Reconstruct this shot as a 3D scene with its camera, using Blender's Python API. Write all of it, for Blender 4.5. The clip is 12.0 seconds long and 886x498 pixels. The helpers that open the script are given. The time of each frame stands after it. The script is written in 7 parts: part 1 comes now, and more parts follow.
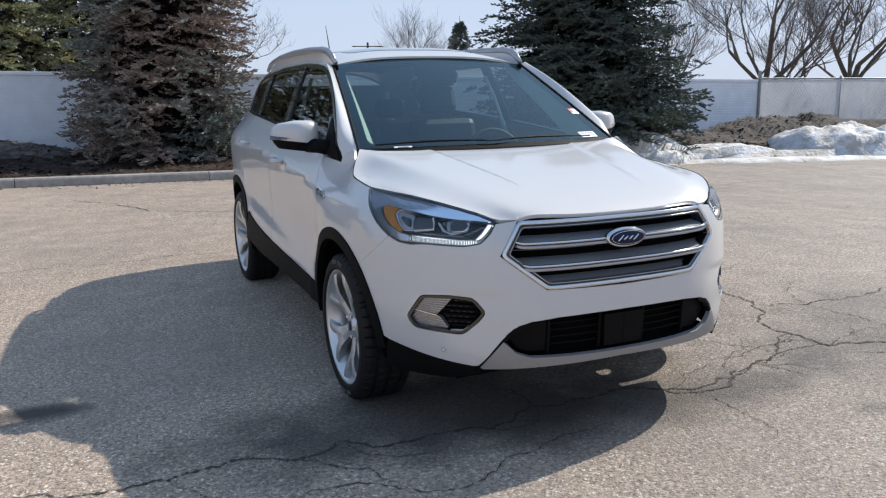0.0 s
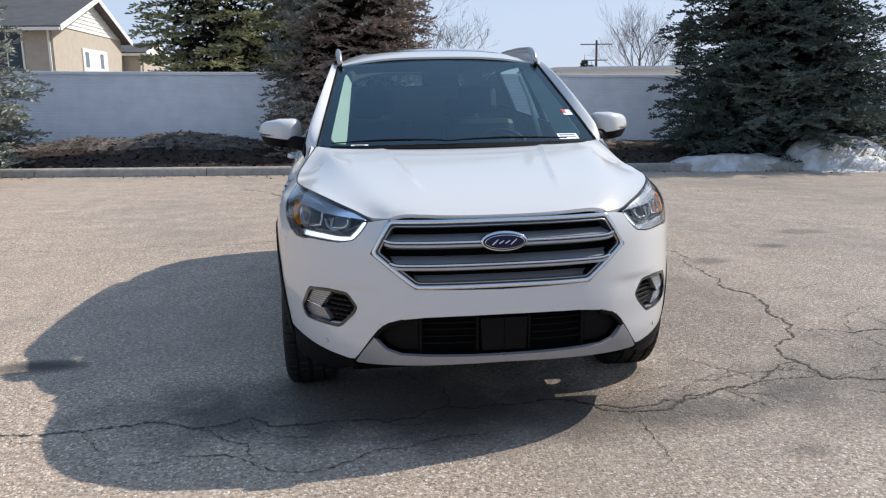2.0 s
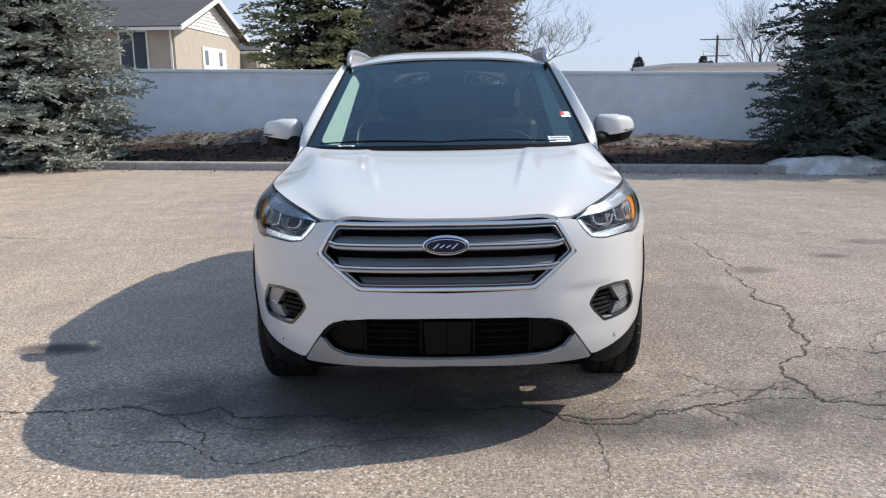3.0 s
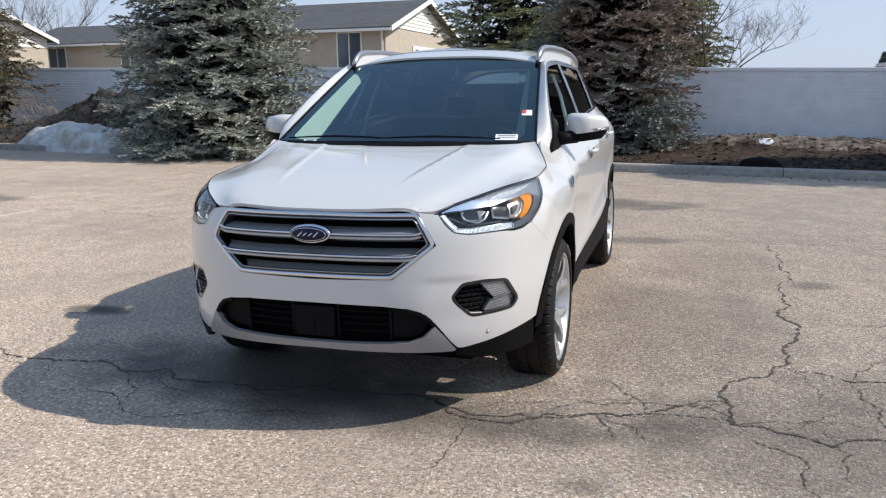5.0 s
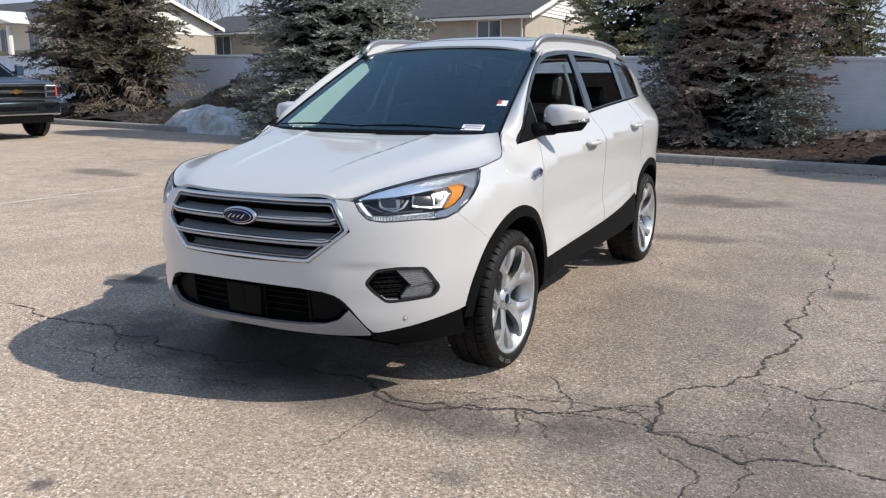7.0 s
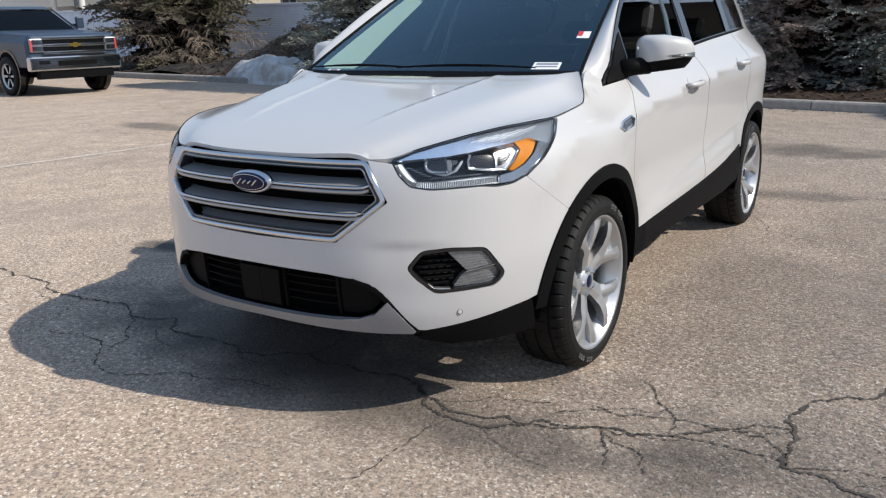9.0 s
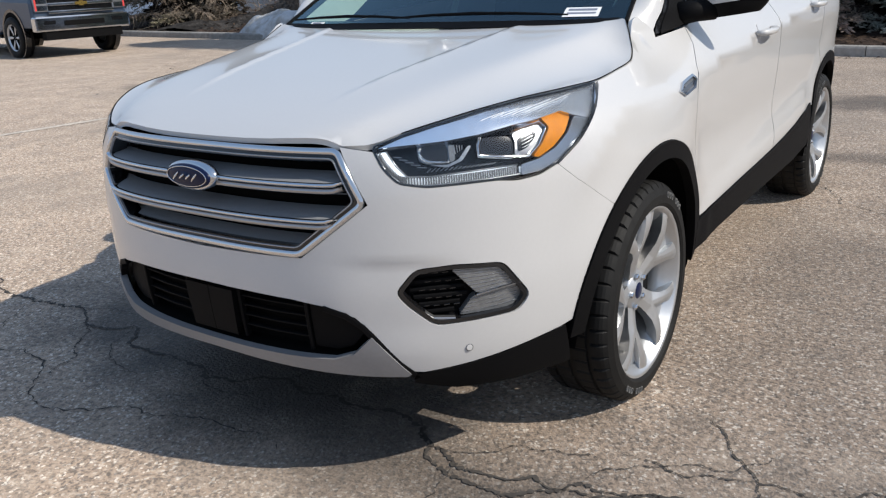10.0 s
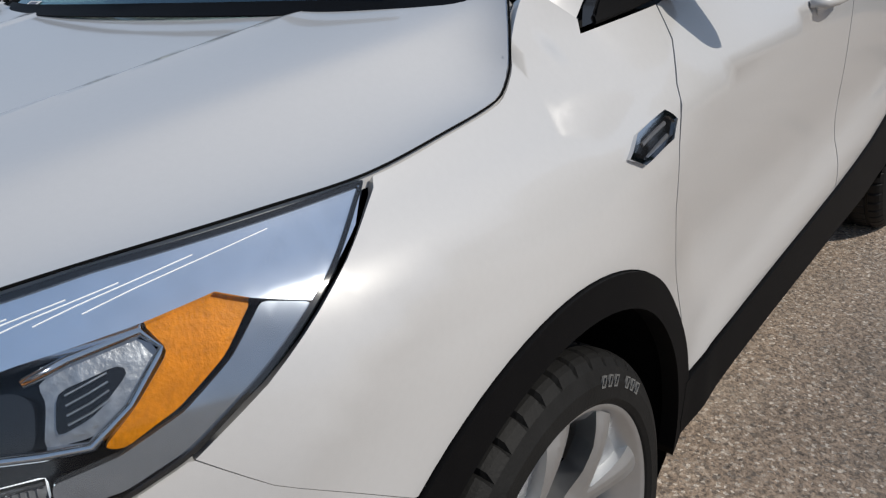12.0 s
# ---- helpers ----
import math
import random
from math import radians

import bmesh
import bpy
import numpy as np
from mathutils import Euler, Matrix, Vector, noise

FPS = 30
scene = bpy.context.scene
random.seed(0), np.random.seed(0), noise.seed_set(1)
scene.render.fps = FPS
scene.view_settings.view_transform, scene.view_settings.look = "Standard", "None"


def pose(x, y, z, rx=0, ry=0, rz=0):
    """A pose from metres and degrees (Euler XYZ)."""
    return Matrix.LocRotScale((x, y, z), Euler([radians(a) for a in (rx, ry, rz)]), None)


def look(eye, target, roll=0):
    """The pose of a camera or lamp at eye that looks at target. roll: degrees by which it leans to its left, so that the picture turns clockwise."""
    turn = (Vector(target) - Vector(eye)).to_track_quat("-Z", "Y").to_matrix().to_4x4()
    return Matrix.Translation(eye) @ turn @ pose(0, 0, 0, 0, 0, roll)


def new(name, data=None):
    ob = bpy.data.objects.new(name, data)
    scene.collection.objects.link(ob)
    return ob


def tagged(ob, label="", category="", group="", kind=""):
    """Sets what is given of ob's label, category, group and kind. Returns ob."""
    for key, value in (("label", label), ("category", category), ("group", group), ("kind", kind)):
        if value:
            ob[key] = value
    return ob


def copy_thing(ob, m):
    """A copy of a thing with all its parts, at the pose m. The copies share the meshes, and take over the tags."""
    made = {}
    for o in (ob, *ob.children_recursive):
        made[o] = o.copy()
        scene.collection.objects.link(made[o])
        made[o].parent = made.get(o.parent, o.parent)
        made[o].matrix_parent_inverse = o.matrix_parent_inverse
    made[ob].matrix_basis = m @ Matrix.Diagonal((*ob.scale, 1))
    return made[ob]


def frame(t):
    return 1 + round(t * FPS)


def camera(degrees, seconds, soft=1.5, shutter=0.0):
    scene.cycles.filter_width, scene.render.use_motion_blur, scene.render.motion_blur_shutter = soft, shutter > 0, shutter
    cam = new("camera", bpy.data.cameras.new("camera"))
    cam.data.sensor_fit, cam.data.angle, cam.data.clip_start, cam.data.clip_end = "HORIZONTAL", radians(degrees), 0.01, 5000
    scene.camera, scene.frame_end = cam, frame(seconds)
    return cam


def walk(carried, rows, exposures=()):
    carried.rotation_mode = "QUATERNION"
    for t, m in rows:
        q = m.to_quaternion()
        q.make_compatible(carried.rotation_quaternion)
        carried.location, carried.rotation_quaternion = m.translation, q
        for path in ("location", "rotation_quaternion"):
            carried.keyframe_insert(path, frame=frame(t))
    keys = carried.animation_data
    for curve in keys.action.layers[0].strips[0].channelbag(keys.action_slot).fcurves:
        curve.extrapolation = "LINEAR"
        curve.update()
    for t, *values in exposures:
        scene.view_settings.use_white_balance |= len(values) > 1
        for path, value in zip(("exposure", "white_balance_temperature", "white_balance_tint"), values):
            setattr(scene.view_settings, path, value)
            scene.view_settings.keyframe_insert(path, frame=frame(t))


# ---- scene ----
cam = camera(57.4, 12.0, soft=1.25)
PATH = [
    (0, (-1.932, -3.534, 1.429), (-1.144, -1.737, 1.038), -1.0),
    (0.5, (-1.622, -3.653, 1.426), (-0.96, -1.807, 1.034), -0.8),
    (1, (-1.312, -3.849, 1.444), (-0.785, -1.959, 1.057), -0.8),
    (1.5, (-0.975, -3.867, 1.429), (-0.588, -1.943, 1.042), -1.0),
    (2, (-0.621, -3.97, 1.416), (-0.376, -2.023, 1.031), -1.0),
    (2.5, (-0.277, -4.048, 1.418), (-0.17, -2.089, 1.031), -1.0),
    (3, (0.041, -4.005, 1.432), (0.007, -2.044, 1.043), -0.9),
    (3.2, (0.17, -3.998, 1.423), (0.084, -2.039, 1.031), -0.9),
    (4.8, (1.334, -3.958, 1.416), (0.804, -2.07, 1.023), -0.7),
    (5, (1.488, -3.928, 1.415), (0.914, -2.052, 1.028), -0.8),
    (5.5, (1.798, -3.844, 1.402), (1.102, -2.009, 1.015), -0.8),
    (6, (2.064, -3.691, 1.414), (1.269, -1.898, 1.023), -0.7),
    (6.5, (2.344, -3.62, 1.422), (1.472, -1.865, 1.021), -0.6),
    (7, (2.415, -3.599, 1.416), (1.498, -1.871, 1.004), -0.3),
    (7.2, (2.415, -3.589, 1.413), (1.483, -1.87, 0.994), -0.2),
    (8.8, (2.087, -3.033, 1.35), (1.052, -1.399, 0.841), -1.2),
    (9, (2.059, -2.9, 1.334), (1.008, -1.283, 0.805), -1.6),
    (9.5, (1.938, -2.562, 1.315), (0.858, -0.983, 0.729), -2.4),
    (10, (1.726, -2.262, 1.292), (0.632, -0.712, 0.658), -3.0),
    (10.5, (1.617, -1.9, 1.256), (0.5, -0.389, 0.573), -3.9),
    (11, (1.523, -1.561, 1.233), (0.377, -0.079, 0.534), -5.0),
    (11.5, (1.381, -1.212, 1.241), (0.233, 0.261, 0.511), -5.0),
    (12, (1.368, -0.796, 1.24), (0.192, 0.662, 0.497), -4.6),
]
walk(cam, [(t, look(eye, target, roll)) for t, eye, target, roll in PATH],
     [(0, 0.22), (3, 0.27), (5, 0.18), (7, 0.03), (9, -0.04), (10, -0.04), (11, -0.2), (12, -0.59)])
from mathutils import geometry

# ---- light ----
SUN = Vector((1.10, 0.27, 1.0)).normalized()
world = bpy.data.worlds.new("sky")
scene.world = world
world.use_nodes = True
sky = world.node_tree.nodes.new("ShaderNodeTexSky")
sky.sky_type, sky.sun_disc = "NISHITA", False
sky.sun_elevation, sky.sun_rotation = math.asin(SUN.z), math.atan2(SUN.x, SUN.y)
sky.air_density, sky.dust_density, sky.ozone_density = 1.0, 0.45, 2.0
world.node_tree.nodes["Background"].inputs[1].default_value = 0.135
# thin high haze evens out the sky: bright low down, never much darker overhead
tint = sky.outputs[0]
for op, val in (("ADD", (1.1, 1.05, 1.0)), ("DIVIDE", None), ("MULTIPLY", (4.63, 5.25, 6.55))):
    step = world.node_tree.nodes.new("ShaderNodeVectorMath")
    step.operation = op
    if op == "DIVIDE":
        world.node_tree.links.new(sky.outputs[0], step.inputs[0])
        world.node_tree.links.new(tint, step.inputs[1])
    else:
        world.node_tree.links.new(tint, step.inputs[0])
        step.inputs[1].default_value = val
    tint = step.outputs[0]
world.node_tree.links.new(tint, world.node_tree.nodes["Background"].inputs[0])
lamp = bpy.data.lights.new("sun", "SUN")
lamp.energy, lamp.angle, lamp.color = 4.9, radians(0.53), (1.0, 0.94, 0.85)
new("sun", lamp).matrix_world = look(SUN * 60, (0, 0, 0))


# ---- materials ----
def material(name, color, rough=0.6, metal=0.0, vary=0.25, scale=8.0, bump=0.0, bump_scale=None, coat=0.0, spec=0.5, island=0.0, second=None, mix_scale=2.0, objvar=0.0):
    """A surface: colour varied at two scales, grain as bump, a second colour in patches, a shift by island or object."""
    m = bpy.data.materials.new(name)
    m.use_nodes = True
    nt = m.node_tree
    N, L = nt.nodes, nt.links
    b = N["Principled BSDF"]
    b.inputs["Roughness"].default_value = rough
    b.inputs["Metallic"].default_value = metal
    b.inputs["Coat Weight"].default_value = coat
    b.inputs["Coat Roughness"].default_value = 0.05
    b.inputs["Specular IOR Level"].default_value = spec
    co = N.new("ShaderNodeTexCoord").outputs["Object"]

    def tex(sc, detail=4.0):
        t = N.new("ShaderNodeTexNoise")
        t.inputs["Scale"].default_value, t.inputs["Detail"].default_value = sc, detail
        L.new(co, t.inputs["Vector"])
        return t.outputs["Fac"]

    def mixed(kind, fac, a, c):
        x = N.new("ShaderNodeMix")
        x.data_type, x.blend_type = "RGBA", kind
        for sock, v in ((x.inputs[0], fac), (x.inputs[6], a), (x.inputs[7], c)):
            if isinstance(v, (int, float)):
                sock.default_value = v
            elif isinstance(v, tuple):
                sock.default_value = (*v, 1)
            else:
                L.new(v, sock)
        return x.outputs[2]

    def ramp(v, lo, hi, a=0.0, z=1.0):
        r = N.new("ShaderNodeMapRange")
        for i, q in enumerate((lo, hi, a, z)):
            r.inputs[i + 1].default_value = q
        L.new(v, r.inputs[0])
        return r.outputs[0]

    col = color
    if second:
        col = mixed("MIX", ramp(tex(mix_scale), 0.42, 0.6), col, second)
    if vary:
        g = ramp(tex(scale), 0.25, 0.75, 1 - vary, 1 + vary)
        g2 = ramp(tex(scale * 0.13, 2), 0.3, 0.7, 1 - vary * 0.5, 1 + vary * 0.5)
        for k in (g, g2):
            c = N.new("ShaderNodeCombineColor")
            for i in range(3):
                L.new(k, c.inputs[i])
            col = mixed("MULTIPLY", 1.0, col, c.outputs[0])
    for amount, src in ((island, N.new("ShaderNodeNewGeometry").outputs["Random Per Island"]), (objvar, N.new("ShaderNodeObjectInfo").outputs["Random"])):
        if amount:
            k = ramp(src, 0, 1, 1 - amount, 1 + amount)
            c = N.new("ShaderNodeCombineColor")
            for i in range(3):
                L.new(k, c.inputs[i])
            col = mixed("MULTIPLY", 1.0, col, c.outputs[0])
    if isinstance(col, tuple):
        b.inputs["Base Color"].default_value = (*col, 1)
    else:
        L.new(col, b.inputs["Base Color"])
    if bump:
        bp = N.new("ShaderNodeBump")
        bp.inputs["Strength"].default_value = 1.0
        bp.inputs["Distance"].default_value = bump
        L.new(tex(bump_scale or scale * 2, 6), bp.inputs["Height"])
        L.new(bp.outputs[0], b.inputs["Normal"])
    return m


def glass(name, tint=(0.9, 0.93, 0.92), rough=0.0, ior=1.5, sheen=(1, 1, 1)):
    """A thin pane: clear or tinted, with the gloss of its outer face."""
    m = bpy.data.materials.new(name)
    m.use_nodes = True
    nt = m.node_tree
    N, L = nt.nodes, nt.links
    N.remove(N["Principled BSDF"])
    tr, gl, fr, mx = N.new("ShaderNodeBsdfTransparent"), N.new("ShaderNodeBsdfGlossy"), N.new("ShaderNodeFresnel"), N.new("ShaderNodeMixShader")
    tr.inputs[0].default_value = (*tint, 1)
    gl.inputs["Roughness"].default_value = rough
    gl.inputs[0].default_value = (*sheen, 1)
    fr.inputs["IOR"].default_value = ior
    for i, o in enumerate((fr.outputs[0], tr.outputs[0], gl.outputs[0])):
        L.new(o, mx.inputs[i])
    L.new(mx.outputs[0], N["Material Output"].inputs[0])
    return m


def asphalt_material():
    m = material("asphalt", (0.445, 0.340, 0.255), 0.65, vary=0.12, scale=3.0, bump=0.008, bump_scale=95, spec=0.3)
    m.node_tree.nodes["Principled BSDF"].inputs["Diffuse Roughness"].default_value = 0.6
    nt = m.node_tree
    N, L = nt.nodes, nt.links
    b = N["Principled BSDF"]
    base = b.inputs["Base Color"].links[0].from_socket
    co = N["Texture Coordinate"].outputs["Object"]

    def mult(col, fac, colour):
        x = N.new("ShaderNodeMix")
        x.data_type, x.blend_type = "RGBA", "MIX"
        L.new(fac, x.inputs[0])
        L.new(col, x.inputs[6])
        x.inputs[7].default_value = (*colour, 1)
        return x.outputs[2]

    def rng(v, lo, hi, a=0.0, z=1.0):
        r = N.new("ShaderNodeMapRange")
        for i, q in enumerate((lo, hi, a, z)):
            r.inputs[i + 1].default_value = q
        L.new(v, r.inputs[0])
        return r.outputs[0]

    def math_(op, a, c):
        n = N.new("ShaderNodeMath")
        n.operation = op
        for sock, v in zip(n.inputs, (a, c)):
            if isinstance(v, (int, float)):
                sock.default_value = v
            else:
                L.new(v, sock)
        return n.outputs[0]

    # stones in the binder, pale and dark
    v = N.new("ShaderNodeTexVoronoi")
    v.inputs["Scale"].default_value = 120
    L.new(co, v.inputs["Vector"])
    sep = N.new("ShaderNodeSeparateColor")
    L.new(v.outputs["Color"], sep.inputs[0])
    col = mult(base, rng(sep.outputs[0], 0.84, 0.93, 0, 1.0), (0.80, 0.71, 0.61))
    col = mult(col, rng(sep.outputs[1], 0.76, 0.88, 0, 0.7), (0.12, 0.102, 0.09))
    v2 = N.new("ShaderNodeTexVoronoi")
    v2.inputs["Scale"].default_value = 210
    L.new(co, v2.inputs["Vector"])
    sep2 = N.new("ShaderNodeSeparateColor")
    L.new(v2.outputs["Color"], sep2.inputs[0])
    col = mult(col, rng(sep2.outputs[0], 0.66, 0.95, 0, 0.5), (0.13, 0.112, 0.097))
    # coarse mottling where the binder has worn off
    clump = N.new("ShaderNodeTexNoise")
    clump.inputs["Scale"].default_value, clump.inputs["Detail"].default_value = 48, 6
    L.new(co, clump.inputs["Vector"])
    col = mult(col, rng(clump.outputs["Fac"], 0.51, 0.64, 0, 0.55), (0.11, 0.094, 0.08))
    col = mult(col, rng(clump.outputs["Fac"], 0.47, 0.32, 0, 0.42), (0.74, 0.64, 0.54))
    # weathered patches, a greyer field to one side, a few oil stains and painted shade
    n = N.new("ShaderNodeTexNoise")
    n.inputs["Scale"].default_value, n.inputs["Detail"].default_value = 0.55, 5
    L.new(co, n.inputs["Vector"])
    col = mult(col, rng(n.outputs["Fac"], 0.48, 0.70, 0, 0.5), (0.24, 0.205, 0.17))
    worn = N.new("ShaderNodeTexNoise")
    worn.inputs["Scale"].default_value, worn.inputs["Detail"].default_value, worn.inputs["Roughness"].default_value = 3.1, 8, 0.7
    L.new(co, worn.inputs["Vector"])
    col = mult(col, rng(worn.outputs["Fac"], 0.52, 0.68, 0, 0.45), (0.20, 0.175, 0.15))
    col = mult(col, rng(worn.outputs["Fac"], 0.46, 0.30, 0, 0.35), (0.66, 0.55, 0.44))
    xyz = N.new("ShaderNodeSeparateXYZ")
    L.new(co, xyz.inputs[0])
    wob = N.new("ShaderNodeTexNoise")
    wob.inputs["Scale"].default_value, wob.inputs["Detail"].default_value = 2.2, 4
    L.new(co, wob.inputs["Vector"])
    # second and third ovals: stained ground, darkened further to deepen the car's shadow
    stains_and_shade = [(-2.24, 0.40, 0.26, 0.13, 0.95), (-0.5, -0.35, 1.3, 0.5, 0.8), (0.3, -0.70, 1.2, 0.34, 0.5), (2.0, -0.75, 1.0, 0.35, 0.4), (2.5, 0.1, 0.6, 0.35, 0.35), (0.75, 6.25, 0.9, 0.55, 0.6), (1.05, 3.75, 0.45, 0.22, 0.5), (2.4, 2.24, 0.2, 0.16, 0.5), (3.2, 2.74, 0.16, 0.12, 0.6),
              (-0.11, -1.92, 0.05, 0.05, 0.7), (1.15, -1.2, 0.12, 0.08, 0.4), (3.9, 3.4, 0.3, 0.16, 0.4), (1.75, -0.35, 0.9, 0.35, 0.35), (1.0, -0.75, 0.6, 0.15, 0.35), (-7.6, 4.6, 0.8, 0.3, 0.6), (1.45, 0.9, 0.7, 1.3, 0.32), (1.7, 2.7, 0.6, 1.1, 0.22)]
    for sx, sy, rx, ry, k in stains_and_shade:
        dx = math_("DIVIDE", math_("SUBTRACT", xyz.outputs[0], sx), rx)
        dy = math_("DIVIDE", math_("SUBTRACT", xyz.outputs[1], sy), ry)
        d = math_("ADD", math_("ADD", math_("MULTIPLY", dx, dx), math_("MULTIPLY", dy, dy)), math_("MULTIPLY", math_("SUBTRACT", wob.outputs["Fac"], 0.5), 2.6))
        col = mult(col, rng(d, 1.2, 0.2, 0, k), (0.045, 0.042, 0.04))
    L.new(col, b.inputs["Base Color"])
    return m


M = {
    "asphalt": asphalt_material(),
    "crack": material("crack", (0.055, 0.048, 0.042), 0.95, vary=0.4, scale=40),
    "line": material("line", (0.50, 0.44, 0.37), 0.8, vary=0.35, scale=30),
    "kerb": material("kerb", (0.28, 0.265, 0.243), 0.9, vary=0.22, scale=12, bump=0.003, bump_scale=60, objvar=0.06),
    "mulch": material("mulch", (0.034, 0.025, 0.021), 0.95, vary=0.5, scale=22, bump=0.03, bump_scale=35, second=(0.058, 0.041, 0.033), mix_scale=6, spec=0.1),
    "soil": material("pale_soil", (0.075, 0.062, 0.052), 0.95, vary=0.5, scale=14, bump=0.04, bump_scale=16, second=(0.05, 0.042, 0.036), mix_scale=4),
    "litter": material("grey_litter", (0.15, 0.128, 0.112), 0.95, vary=0.5, scale=16, bump=0.04, bump_scale=18, second=(0.075, 0.062, 0.054), mix_scale=5, spec=0.1),
    "dirt": material("dirt", (0.030, 0.027, 0.025), 0.95, vary=0.5, scale=14, bump=0.04, bump_scale=16, second=(0.055, 0.05, 0.046), mix_scale=4, spec=0.1),
    "snow": material("snow", (0.57, 0.577, 0.59), 0.7, vary=0.12, scale=6, bump=0.03, bump_scale=14, second=(0.40, 0.375, 0.34), mix_scale=3.5),
    "wall": material("wall_paint", (0.90, 0.915, 0.95), 0.75, vary=0.07, scale=3, bump=0.004, bump_scale=30, objvar=0.05),
    "paint": material("pearl_paint", (0.52, 0.515, 0.510), 0.34, vary=0.02, scale=900, coat=0.9),
    "black_trim": material("black_plastic", (0.0035, 0.0035, 0.004), 0.6, vary=0.1, scale=60, bump=0.0004, bump_scale=500, spec=0.1),
    "gloss_black": material("gloss_black", (0.008, 0.008, 0.009), 0.12, vary=0, coat=0.5),
    "cavity": material("cavity", (0.003, 0.003, 0.003), 0.95, vary=0, spec=0.1),
    "chrome": material("chrome", (0.62, 0.64, 0.67), 0.08, 1.0, vary=0),
    "satin": material("satin_silver", (0.40, 0.40, 0.41), 0.35, 0.9, vary=0.03, scale=200),
    "grille_grey": material("grille_grey", (0.13, 0.132, 0.14), 0.32, 0.7, vary=0.04, scale=150),
    "blade": material("grille_blade", (0.30, 0.305, 0.315), 0.38, 0.3, vary=0.04, scale=150),
    "skid": material("skid_silver", (0.25, 0.25, 0.257), 0.4, 0.25, vary=0.04, scale=100),
    "alloy": material("alloy", (0.60, 0.61, 0.62), 0.36, 0.85, vary=0.03, scale=60),
    "steel": material("steel", (0.10, 0.097, 0.095), 0.4, 0.95, vary=0.1, scale=60),
    "rubber": material("rubber", (0.010, 0.0099, 0.0097), 0.62, vary=0.25, scale=30, bump=0.0006, bump_scale=200, spec=0.2),
    "rubber_mark": material("rubber_mark", (0.14, 0.14, 0.137), 0.7, vary=0.2, scale=80),
    "teal": material("teal_plastic", (0.01, 0.22, 0.19), 0.5, vary=0.05),
    "amber": material("amber", (0.53, 0.185, 0.0), 0.4, vary=0.3, scale=280, bump=0.0006, bump_scale=320, spec=0.12),
    "lamp_dark": material("lamp_dark", (0.010, 0.012, 0.016), 0.22, 0.4, vary=0.05, scale=60),
    "lamp_smoke": material("lamp_smoked_bezel", (0.38, 0.415, 0.47), 0.12, 0.85, vary=0.06, scale=50),
    "lamp_clear": material("lamp_clear", (0.26, 0.27, 0.29), 0.25, 0.5, vary=0.25, scale=120, bump=0.001, bump_scale=160),
    "lamp_blue": material("lamp_bezel", (0.84, 0.89, 0.97), 0.13, 0.93, vary=0.04, scale=40),
    "lamp_white": material("lamp_guide", (0.86, 0.88, 0.90), 0.2, 0.0, vary=0.05, scale=200, coat=0.8),
    "lamp_grey": material("lamp_reflector", (0.36, 0.375, 0.40), 0.32, 0.85, vary=0.2, scale=90, bump=0.0012, bump_scale=90),
    "fog_glass": material("fog_glass", (0.24, 0.245, 0.25), 0.15, 0.5, vary=0.2, scale=60, bump=0.0008, bump_scale=120),
    "badge_blue": material("badge_blue", (0.004, 0.009, 0.04), 0.3, vary=0, spec=0.25),
    "seat": material("seat_leather", (0.012, 0.012, 0.012), 0.5, vary=0.12, scale=30, bump=0.001, bump_scale=120),
    "dash": material("dash_plastic", (0.011, 0.011, 0.012), 0.6, vary=0.1, scale=80, bump=0.0006, bump_scale=400),
    "liner": material("headliner", (0.16, 0.16, 0.155), 0.9, vary=0.06, scale=60),
    "pale_trim": material("pale_trim", (0.64, 0.74, 0.68), 0.8, vary=0.04, scale=60),
    "label_white": material("label_white", (0.82, 0.82, 0.82), 0.5, vary=0.02),
    "label_red": material("label_red", (0.55, 0.05, 0.05), 0.5, vary=0.02),
    "label_grey": material("label_grey", (0.18, 0.2, 0.25), 0.6, vary=0.02),
    "lens": glass("lens_glass", (0.95, 0.97, 0.98), 0.0, 1.45),
    "windscreen": glass("windscreen_glass", (0.36, 0.47, 0.46), 0.0, 1.66, (0.72, 0.98, 1.1)),
    "side_glass": glass("side_glass", (0.42, 0.48, 0.465), 0.0, 1.25),
    "privacy": glass("privacy_glass", (0.16, 0.18, 0.18), 0.0, 1.2),
    "roof_glass": material("roof_glass", (0.008, 0.009, 0.011), 0.04, vary=0, coat=1.0),
}
M["paint"].node_tree.nodes["Principled BSDF"].inputs["Coat Roughness"].default_value = 0.06
# the running lights are on
M["lamp_drl"] = material("lamp_running_light", (0.86, 0.88, 0.90), 0.2, 0.0, vary=0.05, scale=200, coat=0.8)
M["lamp_drl"].node_tree.nodes["Principled BSDF"].inputs["Emission Color"].default_value = (0.86, 0.93, 1.0, 1)
M["lamp_drl"].node_tree.nodes["Principled BSDF"].inputs["Emission Strength"].default_value = 1.3


# ---- building helpers ----
def mesh_of(name, verts, faces, mat, smooth_shade=False):
    me = bpy.data.meshes.new(name)
    me.from_pydata([tuple(v) for v in verts], [], faces)
    me.materials.append(mat)
    if smooth_shade:
        me.shade_smooth()
    me.update()
    return me


